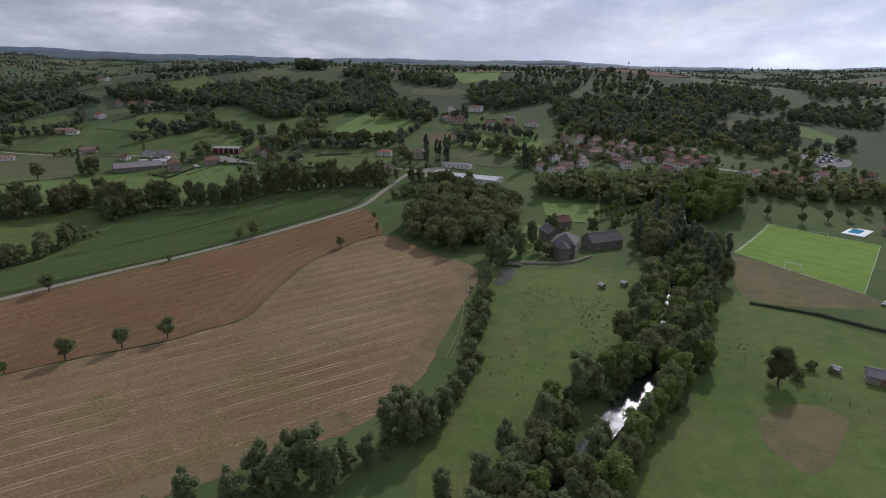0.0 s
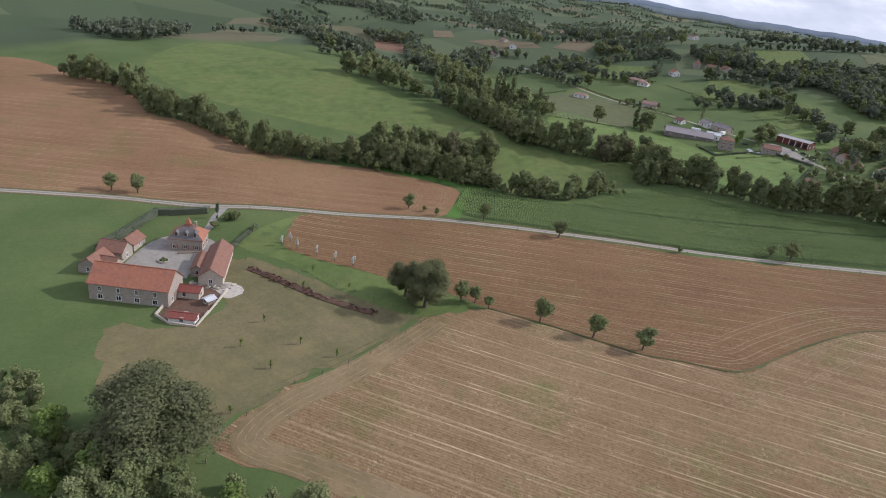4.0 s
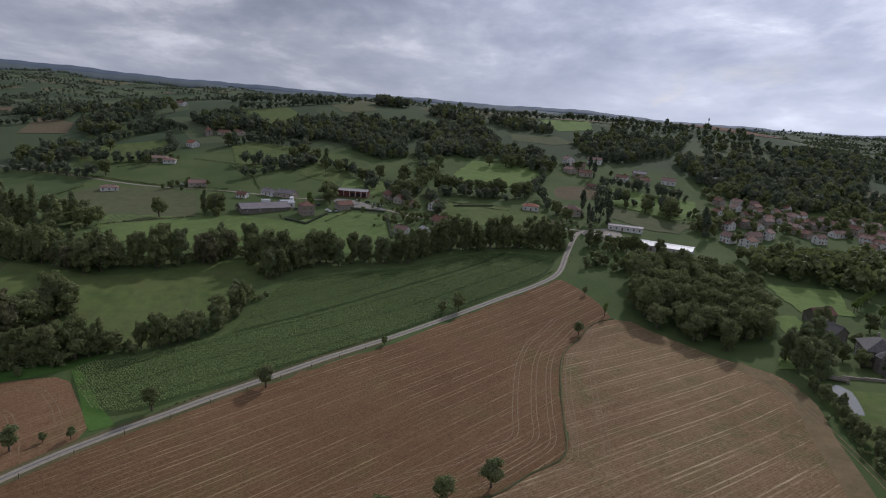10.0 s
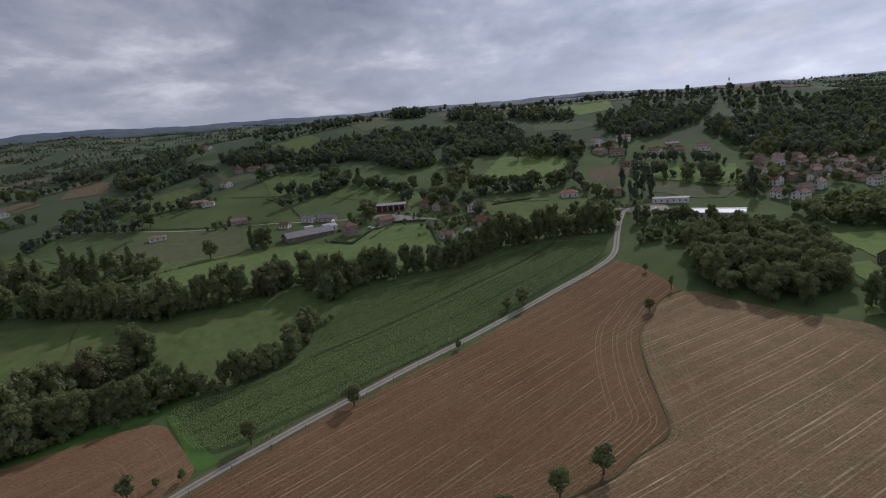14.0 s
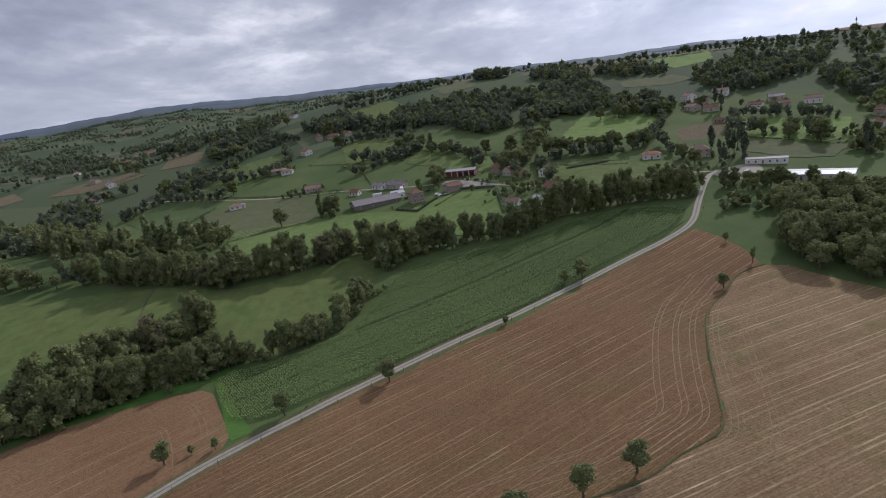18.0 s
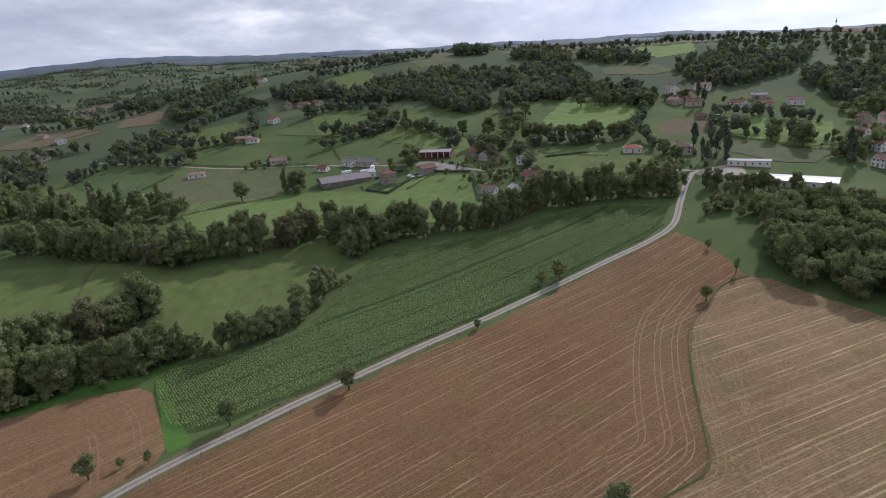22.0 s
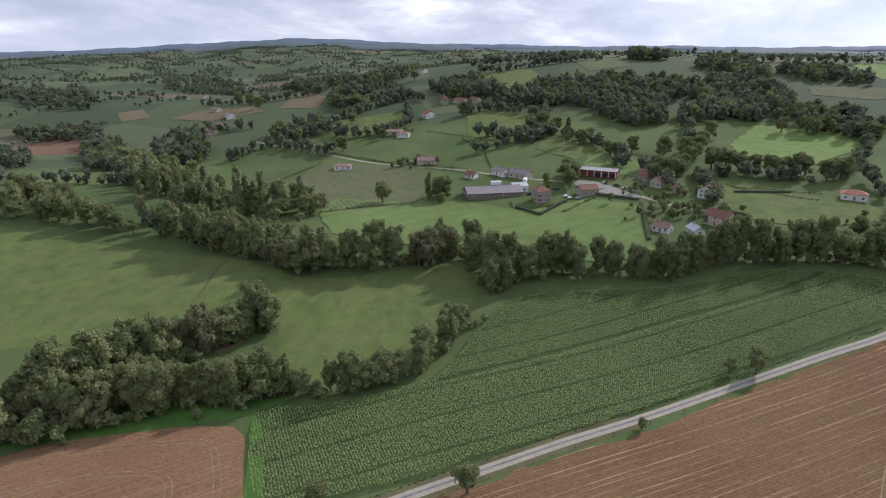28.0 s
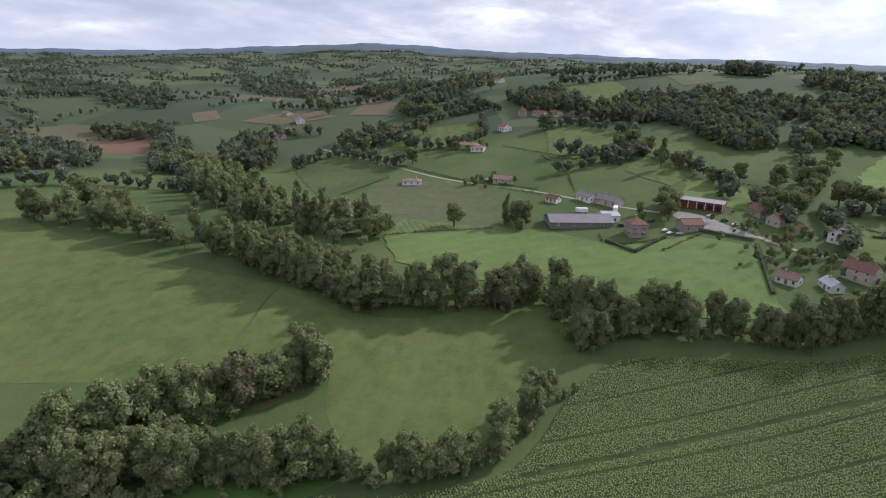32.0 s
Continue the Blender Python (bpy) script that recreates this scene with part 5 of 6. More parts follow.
for pts in ([(-314, 413), (-311, 464)], [(-232, 352), (-222, 366), (-208, 382), (-193, 399)], [(-24, 487), (10, 490), (35, 488)], [(-229, 560), (-194, 524), (-176, 488)], [(-270, 482), (-200, 481)], [(-400, 516), (-270, 484)], [(-134, 411), (-122, 413), (-108, 425)], [(-138, 420), (-134, 411)], [(-103, 412), (-90, 444)], [(-200, 560), (-270, 575)], [(-216, 563), (-167, 590), (-129, 583)], [(-85, 548), (-56, 546)], [(-386, 506), (-248, 478), (-181, 471)], [(-321, 530), (-287, 581)], [(121, 521), (147, 501), (170, 472), (179, 470)], [(-26, 498), (-7, 485), (32, 475)]):
    k += 1
    far_hedge(pts, 1.3, 0.12, 0.22, k, "low clipped green hedge", 0.2, "leaf")
BRUSH = [(-99, 54), (-90, 58), (-79, 62), (-69, 66), (-60, 71), (-53, 76)]
strip("brush_bank", BRUSH, 3.0, M["mud"], lift=0.3, crown=0.5, skirt=0.5, label="low bank of dark earth and dead brush beside the pasture", category="bank")
far_hedge(BRUSH, 0.16, 0.07, 0.17, 99, "withered brown brush along the pasture bank", 0.75, "leaf_brown")
far_hedge(BUND, 0.7, 0.03, 0.08, 100, "ragged tufts of grass along the bund", 0.35, "leaf")
far_hedge([(x - 2.6, y + 2.4) for x, y in ROAD[9:18]], 0.8, 0.05, 0.11, 101, "rank dark grass between lane and maize", 0.35, "leaf")
far_hedge([(x + 2.9, y - 2.6) for x, y in ROAD[5:18]], 1.6, 0.02, 0.06, 102, "dry weeds on the lane verge", 0.35, "leaf_dry")
far_hedge([(131, 208), (124, 180), (122, 146), (116, 111), (108, 88)], 3.0, 0.25, 0.5, 95, "bramble and shrubs at the foot of the hedge", 1.2, "leaf")
far_hedge([(-407, 46), (-371, 73), (-308, 75), (-288, 93), (-253, 102), (-227, 111), (-219, 129), (-199, 153), (-176, 177), (-152, 201)], 2.8, 0.4, 0.8, 94, "undergrowth of the hedgerow by the tilled field", 2.0, "leaf")
far_hedge([(-179, 244), (-184, 225), (-190, 204), (-200, 185), (-203, 164), (-155, 202), (-145, 211), (-130, 214), (-112, 229), (-109, 252), (-107, 283)], 2.8, 0.35, 0.75, 93, "undergrowth of the meadow hedges", 1.5, "leaf")
far_hedge([(-279, 289), (-242, 284), (-214, 283), (-191, 285), (-164, 309), (-138, 336), (-107, 306), (-90, 332), (-63, 339), (-40, 342), (-15, 369), (28, 384), (60, 384)], 2.8, 0.4, 0.85, 92, "undergrowth of the stream-side hedge", 2.0, "leaf")
far_hedge([(121, 43), (149, 92), (171, 107), (191, 158), (212, 205), (232, 222), (224, 185), (200, 122), (170, 78), (146, 41)], 3.2, 0.35, 0.7, 91, "shrubs along the river bank", 2.0, "leaf")

for poly, seed in (([(166, 180), (183, 180), (178, 152), (168, 121), (159, 119), (164, 152)], 61), ([(147, 191), (164, 194), (164, 179), (147, 159), (138, 149)], 62), ([(209, 137), (222, 142), (227, 120), (215, 116)], 63), ([(150, 150), (158, 120), (140, 90), (124, 100), (130, 150)], 64)):
    p = fill(poly, 1.9 if seed < 64 else 4.0, seed)
    p = p[np.random.default_rng(seed).random(len(p)) < 0.6]
    stand("grass_tussocks", p, np.random.default_rng(seed).uniform(0.03, 0.11, len(p)), "rough dark tussocks in the riverside meadow", "grass", TINY, "leaf", seed)


def far_country():
    """Hedges and copses of the far landscape, out to the skyline."""
    rng = np.random.default_rng(77)
    P, S = [], []
    for i in range(-41, 25):
        for j in range(-1, 44):
            x = i * 118 + rng.normal(-5, 29)
            y = j * 108 + rng.normal(-5, 29)
            r, az = math.hypot(x, y), math.degrees(math.atan2(x, y))
            if not (-80 < az < 48) or r > 4300 or r < 640:
                continue
            if (-640 < x < 560 and y < 1000) or (60 < x < 760 and y < 1400):
                continue
            for dx, dy in ((118, rng.normal(-5, 28)), (rng.normal(-5, 28), 108)):
                if rng.random() < 0.46:
                    continue
                n = int(118 / (8 if r < 1500 else 13) * rng.uniform(0.6, 1.1))
                t = np.linspace(0, rng.uniform(0.7, 1.0), n)
                for u in t:
                    P.append((x + dx * u + rng.normal(0, 2), y + dy * u + rng.normal(0, 2)))
                    S.append(rng.uniform(0.6, 1.35) * (1.0 if r < 1600 else 1.3))
            if rng.random() < 0.09:
                n = rng.integers(11, 49)
                for _ in range(n):
                    P.append((x + 60 + rng.normal(-5, 29), y + 50 + rng.normal(0, 20)))
                    S.append(rng.uniform(0.9, 1.5))
    P, S = np.array(P), np.array(S)
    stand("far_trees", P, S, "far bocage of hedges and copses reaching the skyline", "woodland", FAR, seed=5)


far_country()


def maize_crop():
    """Rows of maize plants, each a tuft of bent blades."""
    rng = np.random.default_rng(9)
    a = radians(46.5)
    u, v = np.array([math.cos(a), math.sin(a)]), np.array([-math.sin(a), math.cos(a)])
    s, t = np.meshgrid(np.arange(-60, 420, 0.85), np.arange(-40, 330, 1.0))
    p = s[..., None] * u + t[..., None] * v + np.array([-60.0, 100.0])
    p = p.reshape(-1, 2) + rng.normal(0, 0.07, (s.size, 2))
    tram = (np.round((t.ravel() + 40) / 1.0).astype(int) % 15) == 7
    loop = smooth_loop(MAIZE, True, 6.0)
    keep = inside(p[:, 0], p[:, 1], loop) & (to_line(p[:, 0], p[:, 1], loop + loop[:1]) > 1.2) & (to_line(p[:, 0], p[:, 1], smooth_loop(MLINE, False, 8.0)) > 1.2)
    p = p[keep & ~tram]
    n = len(p)
    z = terrain(p[:, 0], p[:, 1])
    base = np.column_stack([p, z])
    V = []
    for b in range(4):
        w = rng.uniform(0, 2 * math.pi, n)
        d = np.stack([np.cos(w), np.sin(w), np.zeros(n)], 1)
        q = np.stack([-d[:, 1], d[:, 0], np.zeros(n)], 1)
        lo = rng.uniform(0.7, 1.5, n)[:, None] * np.array([[0, 0, 1]])
        hh = lo + rng.uniform(-0.25, 0.4, n)[:, None] * np.array([[0, 0, 1]])
        wd = 0.15
        quad = np.stack([base + lo + q * wd, base + lo - q * wd, base + d * 0.44 + hh - q * wd * 0.5, base + d * 0.40 + hh + q * wd * 0.5], 1)
        V.append(quad.reshape(-1, 3))
    V = np.concatenate(V)
    F = np.arange(len(V)).reshape(-1, 4).tolist()
    ob = new("maize_crop", mesh("maize_crop", V, F, M["maize"]))
    tagged(ob, "dense green maize crop in rows beside the lane", "crop", kind="stuff")


maize_crop()


# ---- buildings ----


def box_data(x0, y0, z0, x1, y1, z1):
    v = [(x, y, z) for z in (z0, z1) for x, y in ((x0, y0), (x1, y0), (x1, y1), (x0, y1))]
    return v, [[3, 2, 1, 0], [4, 5, 6, 7], [0, 1, 5, 4], [1, 2, 6, 5], [2, 3, 7, 6], [3, 0, 4, 7]]


def joined(*boxes):
    V, F = [], []
    for v, f in boxes:
        n = len(V)
        V += list(v)
        F += [[i + n for i in q] for q in f]
    return V, F


def part(name, data, mat, parent, label="", at=None):
    """Links data, or a shared mesh, as one mesh object under a thing or part."""
    me = data if isinstance(data, bpy.types.Mesh) else mesh(name, data[0], data[1], M[mat])
    o = new(name, me)
    o.parent = parent
    if at is not None:
        o.matrix_basis = at
    if label:
        o["label"] = label
    return o


def thing(name, x, y, turn, label, category, group="", z=None, lift=0.0):
    e = new(name)
    e.empty_display_size = 1.0
    e.matrix_world = pose(x, y, (height(x, y) if z is None else z) + lift, 0, 0, turn)
    return tagged(e, label, category, group)


WIN_FRAME = mesh("window", *joined(box_data(-0.62, -0.05, -0.75, -0.5, 0.07, 0.75), box_data(0.5, -0.05, -0.75, 0.62, 0.07, 0.75), box_data(-0.5, -0.05, 0.65, 0.5, 0.07, 0.75), box_data(-0.72, -0.05, -0.87, 0.72, 0.14, -0.75), box_data(-0.03, -0.05, -0.75, 0.03, 0.06, 0.65)), M["render_white"])
WIN_PANE = mesh("pane", *box_data(-0.5, -0.05, -0.75, 0.5, 0.03, 0.65), M["glass"])
SHUTTER = mesh("shutter", *box_data(-0.3, -0.02, -0.75, 0.3, 0.09, 0.75), M["shutter"])
DOOR = mesh("door", *joined(box_data(-0.5, -0.04, 0, 0.5, 0.05, 2.1), box_data(-0.6, -0.04, 0, -0.5, 0.09, 2.2), box_data(0.5, -0.04, 0, 0.6, 0.09, 2.2), box_data(-0.6, -0.04, 2.1, 0.6, 0.09, 2.25)), M["shutter"])


def add_window(e, x, y, z, turn, shutters, wide=1.0):
    o = part("window", WIN_FRAME, "", e, at=pose(x, y, z, 0, 0, turn) @ Matrix.Diagonal((wide, 1, 1, 1)))
    part("pane", WIN_PANE, "", o)
    if shutters:
        for s in (-1, 1):
            part("shutter", SHUTTER, "", o, at=pose(s * 0.95, 0, 0))


def house(x, y, w, l, h, rh, turn, wall, roof, label, hip=False, storeys=1, windows=3, shutters=False, chimney=True, name="house", category="house", group="", door=True, lift=0.0, over=0.4):
    """A building w across and l along its ridge, with eaves at h and its ridge rh higher."""
    e = thing(name, x, y, turn, label, category, group, lift=lift)
    a, b = w / 2, l / 2
    if hip:
        v, f = box_data(-a, -b, -1.2, a, b, h)
    else:
        v = [(-a, -b, -1.2), (a, -b, -1.2), (a, b, -1.2), (-a, b, -1.2), (-a, -b, h), (a, -b, h), (a, b, h), (-a, b, h), (0, -b, h + rh), (0, b, h + rh)]
        f = [[3, 2, 1, 0], [0, 1, 5, 8, 4], [2, 3, 7, 9, 6], [1, 2, 6, 5], [3, 0, 4, 7], [5, 6, 9, 8], [7, 4, 8, 9]]
    part("wall", (v, f), wall, e)
    t = 0.2
    if hip:
        o, r = over, max(0.0, b - a)
        base = [(-a - o, -b - o), (a + o, -b - o), (a + o, b + o), (-a - o, b + o)]
        v = [(p, q, h - 0.1) for p, q in base] + [(p, q, h + 0.06) for p, q in base] + [(0, -r, h + rh), (0, r, h + rh)]
        f = [[3, 2, 1, 0], [0, 1, 5, 4], [1, 2, 6, 5], [2, 3, 7, 6], [3, 0, 4, 7], [4, 5, 8], [5, 6, 9, 8], [6, 7, 9], [7, 4, 8, 9]]
        part("roof", (v, f), roof, e)
    else:
        sl = rh / a
        prof = [(-a - over, h - over * sl), (0, h + rh), (a + over, h - over * sl)]
        lo = [(p, q + 0.03) for p, q in prof]
        hi = [(p, q + 0.03 + t) for p, q in prof]
        v = [(p, -b - over, q) for p, q in lo + hi] + [(p, b + over, q) for p, q in lo + hi]
        f = [[0, 1, 7, 6], [1, 2, 8, 7], [3, 9, 10, 4], [4, 10, 11, 5], [0, 6, 9, 3], [2, 5, 11, 8], [0, 3, 4, 1], [1, 4, 5, 2], [6, 7, 10, 9], [7, 8, 11, 10]]
        f = [q[::-1] for q in f]
        part("roof", (v, f), roof, e)
        part("ridge_cap", box_data(-0.16, -b - over, h + rh + 0.14, 0.16, b + over, h + rh + 0.32), roof, e)
    if chimney:
        zc = h + rh * 0.5
        part("chimney", joined(box_data(-0.45, b * 0.45 - 0.35, zc, 0.35, b * 0.45 + 0.35, h + rh + 0.9), box_data(-0.53, b * 0.45 - 0.43, h + rh + 0.9, 0.43, b * 0.45 + 0.43, h + rh + 1.02)), "stone", e)
    for s in range(storeys):
        z = 1.6 + s * 2.7
        for k in range(windows):
            q = -b + l * (k + 0.5) / windows
            for side, ang in ((a, -90), (-a, 90)):
                if door and s == 0 and k == windows // 2 and side < 0:
                    part("door", DOOR, "", e, at=pose(-a, q, 0, 0, 0, 90))
                else:
                    add_window(e, side, q, z, ang, shutters)
        n = max(1, int(w // 4))
        for k in range(n):
            p = -a + w * (k + 0.5) / n
            add_window(e, p, -b, z, 180, shutters)
            add_window(e, p, b, z, 0, shutters)
    return e


def clipped_hedge(pts, w, h, label):
    """A trimmed hedge: a close wall of small leaves along a line."""
    rng = np.random.default_rng(int(abs(pts[0][0]) * 7))
    V, F, n = [], [], 0
    for (ax, ay), (bx, by) in zip(pts, pts[1:]):
        ln = math.hypot(bx - ax, by - ay)
        d, q = np.array([(bx - ax) / ln, (by - ay) / ln]), np.array([-(by - ay) / ln, (bx - ax) / ln])
        m = int(ln * 70)
        u, face = rng.uniform(-w / 2, ln + w / 2, m), rng.integers(0, 3, m)
        side = np.where(face == 0, -w / 2, np.where(face == 1, w / 2, rng.uniform(-w / 2, w / 2, m)))
        up = np.where(face == 2, h, rng.uniform(0, h, m)) + rng.normal(0, 0.06, m)
        xy = np.array([ax, ay]) + u[:, None] * d + (side + rng.normal(0, 0.07, m))[:, None] * q
        p = np.column_stack([xy, terrain(xy[:, 0], xy[:, 1]) + up])
        leaf = p[:, None, :] + rng.normal(0, 0.16, (m, 3, 3))
        V.append(leaf.reshape(-1, 3))
        F += (np.arange(3 * m).reshape(-1, 3) + n).tolist()
        n += 3 * m
        k = max(2, int(ln / 3))
        t = np.linspace(0, ln, k)
        c = np.array([ax, ay]) + t[:, None] * d
        z = terrain(c[:, 0], c[:, 1])
        core = np.concatenate([np.column_stack([c + s * q * (w / 2 - 0.1), z + e]) for s, e in ((-1, -0.2), (-1, h - 0.1), (1, h - 0.1), (1, -0.2))])
        V.append(core)
        F += [[n + j * k + i, n + j * k + i + 1, n + (j + 1) * k + i + 1, n + (j + 1) * k + i] for j in range(3) for i in range(k - 1)]
        n += 4 * k
    tagged(new("clipped_hedge", mesh("clipped_hedge", np.concatenate(V), F, M["leaf_hazed"])), label, "hedge", "clipped hedges")


# the walled farm beside the lane
clipped_hedge([(242, 172), (264, 160), (280, 144), (300, 118)], 1.0, 1.1, "low dark hedge across the paddock")
for pts, w, h in (([(-132, 13), (-145, 26), (-159, 39), (-157, 43), (-153, 57)], 2.2, 2.6), ([(-117, 54), (-131, 69)], 1.4, 1.4)):
    clipped_hedge(pts, w, h, "tall dark clipped hedge round the farm garden")
farm = house(-96.0, 17.0, 11, 23.5, 5.6, 4.4, -38, "stone", "tile", "long stone farm barn with an orange tiled roof", windows=0, chimney=False, name="farm_barn", category="barn", door=False)
for k in range(4):
    q = -8.4 + k * 5.4
    add_window(farm, 5.5, q, 1.4, -90, False, 1.3)
    add_window(farm, 5.5, q, 4.0, -90, False, 0.8)
part("gable_door", box_data(-1.5, 11.7, 0, 1.5, 11.85, 3.2), "wood", farm, "wide plank door")
house(-103.6, 43.9, 7.6, 24, 3.4, 2.8, 62, "render_cream", "tile_brown", "long low barn with a brown tiled roof beside the courtyard", windows=2, chimney=False, name="farm_barn", category="barn")
house(-106.1, 39.2, 4.0, 12, 2.8, 1.4, 62, "stone", "tile_brown", "low lean-to with a brown tiled roof in the courtyard", windows=1, chimney=False, name="farm_shed", category="shed")
fh = house(-126, 41.5, 9.5, 11.5, 4.4, 4.4, -31, "stone", "tile", "stone farmhouse with a steep orange hipped roof", hip=True, storeys=1, windows=3, shutters=True, name="farmhouse", category="house")
part("turret", ([(-1.0, -1.0, 7.6), (1.0, -1.0, 7.6), (1.0, 1.0, 7.6), (-1.0, 1.0, 7.6), (-1.0, -1.0, 9.0), (1.0, -1.0, 9.0), (1.0, 1.0, 9.0), (-1.0, 1.0, 9.0), (0, 0, 11.6)], [[3, 2, 1, 0], [0, 1, 5, 4], [1, 2, 6, 5], [2, 3, 7, 6], [3, 0, 4, 7], [4, 5, 8], [5, 6, 8], [6, 7, 8], [7, 4, 8]]), "tile", fh, "small orange tiled roof turret")
for x, y, w, l, h, rh, tn in ((-119.0, 10.0, 6.4, 9.0, 3.0, 2.4, 49.6), (-116.6, 13.4, 5.2, 6.0, 2.7, 1.9, 139.6), (-125.2, 16.9, 6.8, 8.4, 3.6, 2.6, 139.6), (-132.0, 23.6, 5.6, 8.0, 2.6, 2.0, 49.6)):
    house(x, y, w, l, h, rh, tn, "stone", "tile_brown", "small stone outbuilding with a brown tiled roof", windows=1, chimney=False, name="outbuilding", category="outbuilding", group="farm outbuildings")
part("slate_slope", ([(5.12, -6.1, 4.57), (5.12, 6.1, 4.57), (0.06, 1.0, 8.9), (0.06, -1.0, 8.9)], [[0, 1, 2, 3]]), "slate", fh, "weathered grey slope of the roof")
for q in (-3.2, 0.0, 3.2):
    dm = part("dormer", joined(box_data(1.9, q - 0.65, 5.3, 4.2, q + 0.65, 6.7)), "stone", fh, "pale stone dormer")
    part("dormer_roof", ([(1.4, q - 0.85, 6.6), (4.45, q - 0.85, 6.6), (4.45, q + 0.85, 6.6), (1.4, q + 0.85, 6.6), (1.4, q, 7.4), (4.45, q, 7.4)], [[0, 1, 5, 4], [2, 3, 4, 5], [1, 2, 5], [3, 0, 4], [3, 2, 1, 0]]), "slate", dm)
    part("pane", box_data(4.2, q - 0.4, 5.5, 4.24, q + 0.4, 6.5), "glass", dm)
house(-89.8, 29.8, 4.2, 9.0, 2.6, 1.2, -38, "render_cream", "tile_dark", "low lean-to with a red-brown roof at the barn gable", windows=1, chimney=False, name="farm_shed", category="shed", door=False)
house(-74.2, 24.2, 3.4, 7.6, 1.9, 0.9, -38, "render_white", "tile_dark", "white walled pen shed with a dark red roof", windows=1, chimney=False, name="pen_shed", category="shed", door=False)
house(-82, 34.1, 2.6, 3.0, 1.8, 0.5, 20, "wood", "sheet_white", "tiny shed with a pale sheet roof", windows=0, chimney=False, name="pen_shed", category="shed", door=False)


def wall_run(name, pts, h, thick, mat, label):
    """A low wall along a line, with a coping."""
    e = thing(name, pts[0][0], pts[0][1], 0, label, "wall", z=0)
    for (ax, ay), (bx, by) in zip(pts, pts[1:]):
        ln = math.hypot(bx - ax, by - ay)
        z = min(height(ax, ay), height(bx, by))
        at = pose(ax - pts[0][0], ay - pts[0][1], z, 0, 0, math.degrees(math.atan2(by - ay, bx - ax)))
        part("wall_panel", box_data(-thick / 2, -thick / 2, -0.4, ln + thick / 2, thick / 2, h), mat, e, at=at)
        part("coping", box_data(-thick / 2, -thick * 0.7, h, ln + thick / 2, thick * 0.7, h + 0.08), mat, e, at=at)


wall_run("garden_wall", [(-86, 22), (-81, 18.2), (-74, 20.3), (-69, 26), (-76, 32), (-88, 42)], 0.9, 0.3, "render_cream", "low pale wall round the farm pen")
hp = thing("stone_basin", -116, 30, 0, "round stone well basin planted with a bush in the courtyard", "basin")
ring = [(math.cos(k * math.pi / 6) * r, math.sin(k * math.pi / 6) * r, z) for r, z in ((1.9, -0.1), (1.9, 0.7), (1.5, 0.7), (1.5, 0.3)) for k in range(12)]
part("rim", (ring, [[j * 12 + k, j * 12 + (k + 1) % 12, (j + 1) * 12 + (k + 1) % 12, (j + 1) * 12 + k] for j in range(3) for k in range(12)]), "stone", hp)
part("soil", ([(math.cos(k * math.pi / 6) * 1.52, math.sin(k * math.pi / 6) * 1.52, 0.45) for k in range(12)], [list(range(12))]), "maize_soil", hp)
tree("shrub", -116, 30, 0.5, "bush", "small bush planted in the stone basin")
tree("conifer", -146, 59, 0.4, "conifer", "slim dark clipped conifer beside the farm drive")
for x, y, s in ((-141, 64, 1.35), (-137, 55, 1.0), (-143, 62, 1.1), (-127, 66, 0.8)):
    tree("shrub", x, y, s, "pale_bush" if s < 1 else "bush", "round garden shrub beside the farm drive", "farm shrubs")
for px, py in ((-112, 75), (-111, 71), (-106, 75), (-98, 79), (-91, 83), (-85, 87)):
    tree("sapling", px, py, 0.95, "blossom", "young white-flowering tree in the grass strip", "pale saplings")
for px, py in ((-63, 44), (-53, 33), (-47, 48), (-40, 36), (-37, 54), (-78, 64), (-70, 77), (-87, 72), (-28, 21)):
    tree("sapling", px, py, 0.7, "sapling", "young staked sapling in the pasture", "pasture saplings")
rh = thing("rubble_heap", -93, 38, 62, "heap of pale broken stone slabs behind the barn", "rubble")
rr = random.Random(8)
for k in range(46):
    a, q, s = rr.gauss(0, 3.4), rr.gauss(0, 1.0), rr.uniform(0.35, 0.9)
    part("slab", box_data(-s, -s * 0.7, -0.15, s, s * 0.7, 0.16), "gravel" if k % 3 else "render_cream", rh, at=pose(a, q, 0.25 + 0.45 * max(0, 1 - abs(q)), rr.uniform(-22, 22), rr.uniform(-22, 22), rr.uniform(0, 180)))
lg = thing("timber_stack", -119.6, 40.6, 75, "long stack of weathered timber in the courtyard", "timber")
for k in range(3):
    part("beam", box_data(-5 + 0.3 * k, -0.7 + k * 0.6, 0, 5 - 0.4 * k, -0.2 + k * 0.6, 0.5), "wood", lg)

# the hamlet across the stream
for pts, w, h in (([(-132, 412), (-115, 404), (-106, 430)], 1.6, 1.5), ([(-63, 439), (-57, 410), (-52, 384)], 1.6, 1.5), ([(-12, 478), (19, 487)], 1.6, 1.5), ([(-24, 441), (-4, 434)], 1.6, 1.5), ([(-93, 449), (-65, 446)], 1.6, 1.5)):
    clipped_hedge(pts, w, h, "low clipped green hedge round a hamlet garden")
house(-154, 431, 16, 36, 2.6, 3.0, -55, "stone_dark", "sheet_grey", "long low farm shed with a grey-brown roof", windows=4, chimney=False, name="farm_shed", category="shed")
house(-140.5, 444, 9, 10, 3.6, 1.6, -55, "render_white", "sheet_white", "white block at the end of the long shed", windows=2, chimney=False, name="farm_shed", category="shed")
house(-121, 428, 9.5, 9.5, 6.8, 3.0, 35, "stone", "tile_brown", "square stone house with a brown hipped roof", hip=True, storeys=2, windows=2, shutters=True)
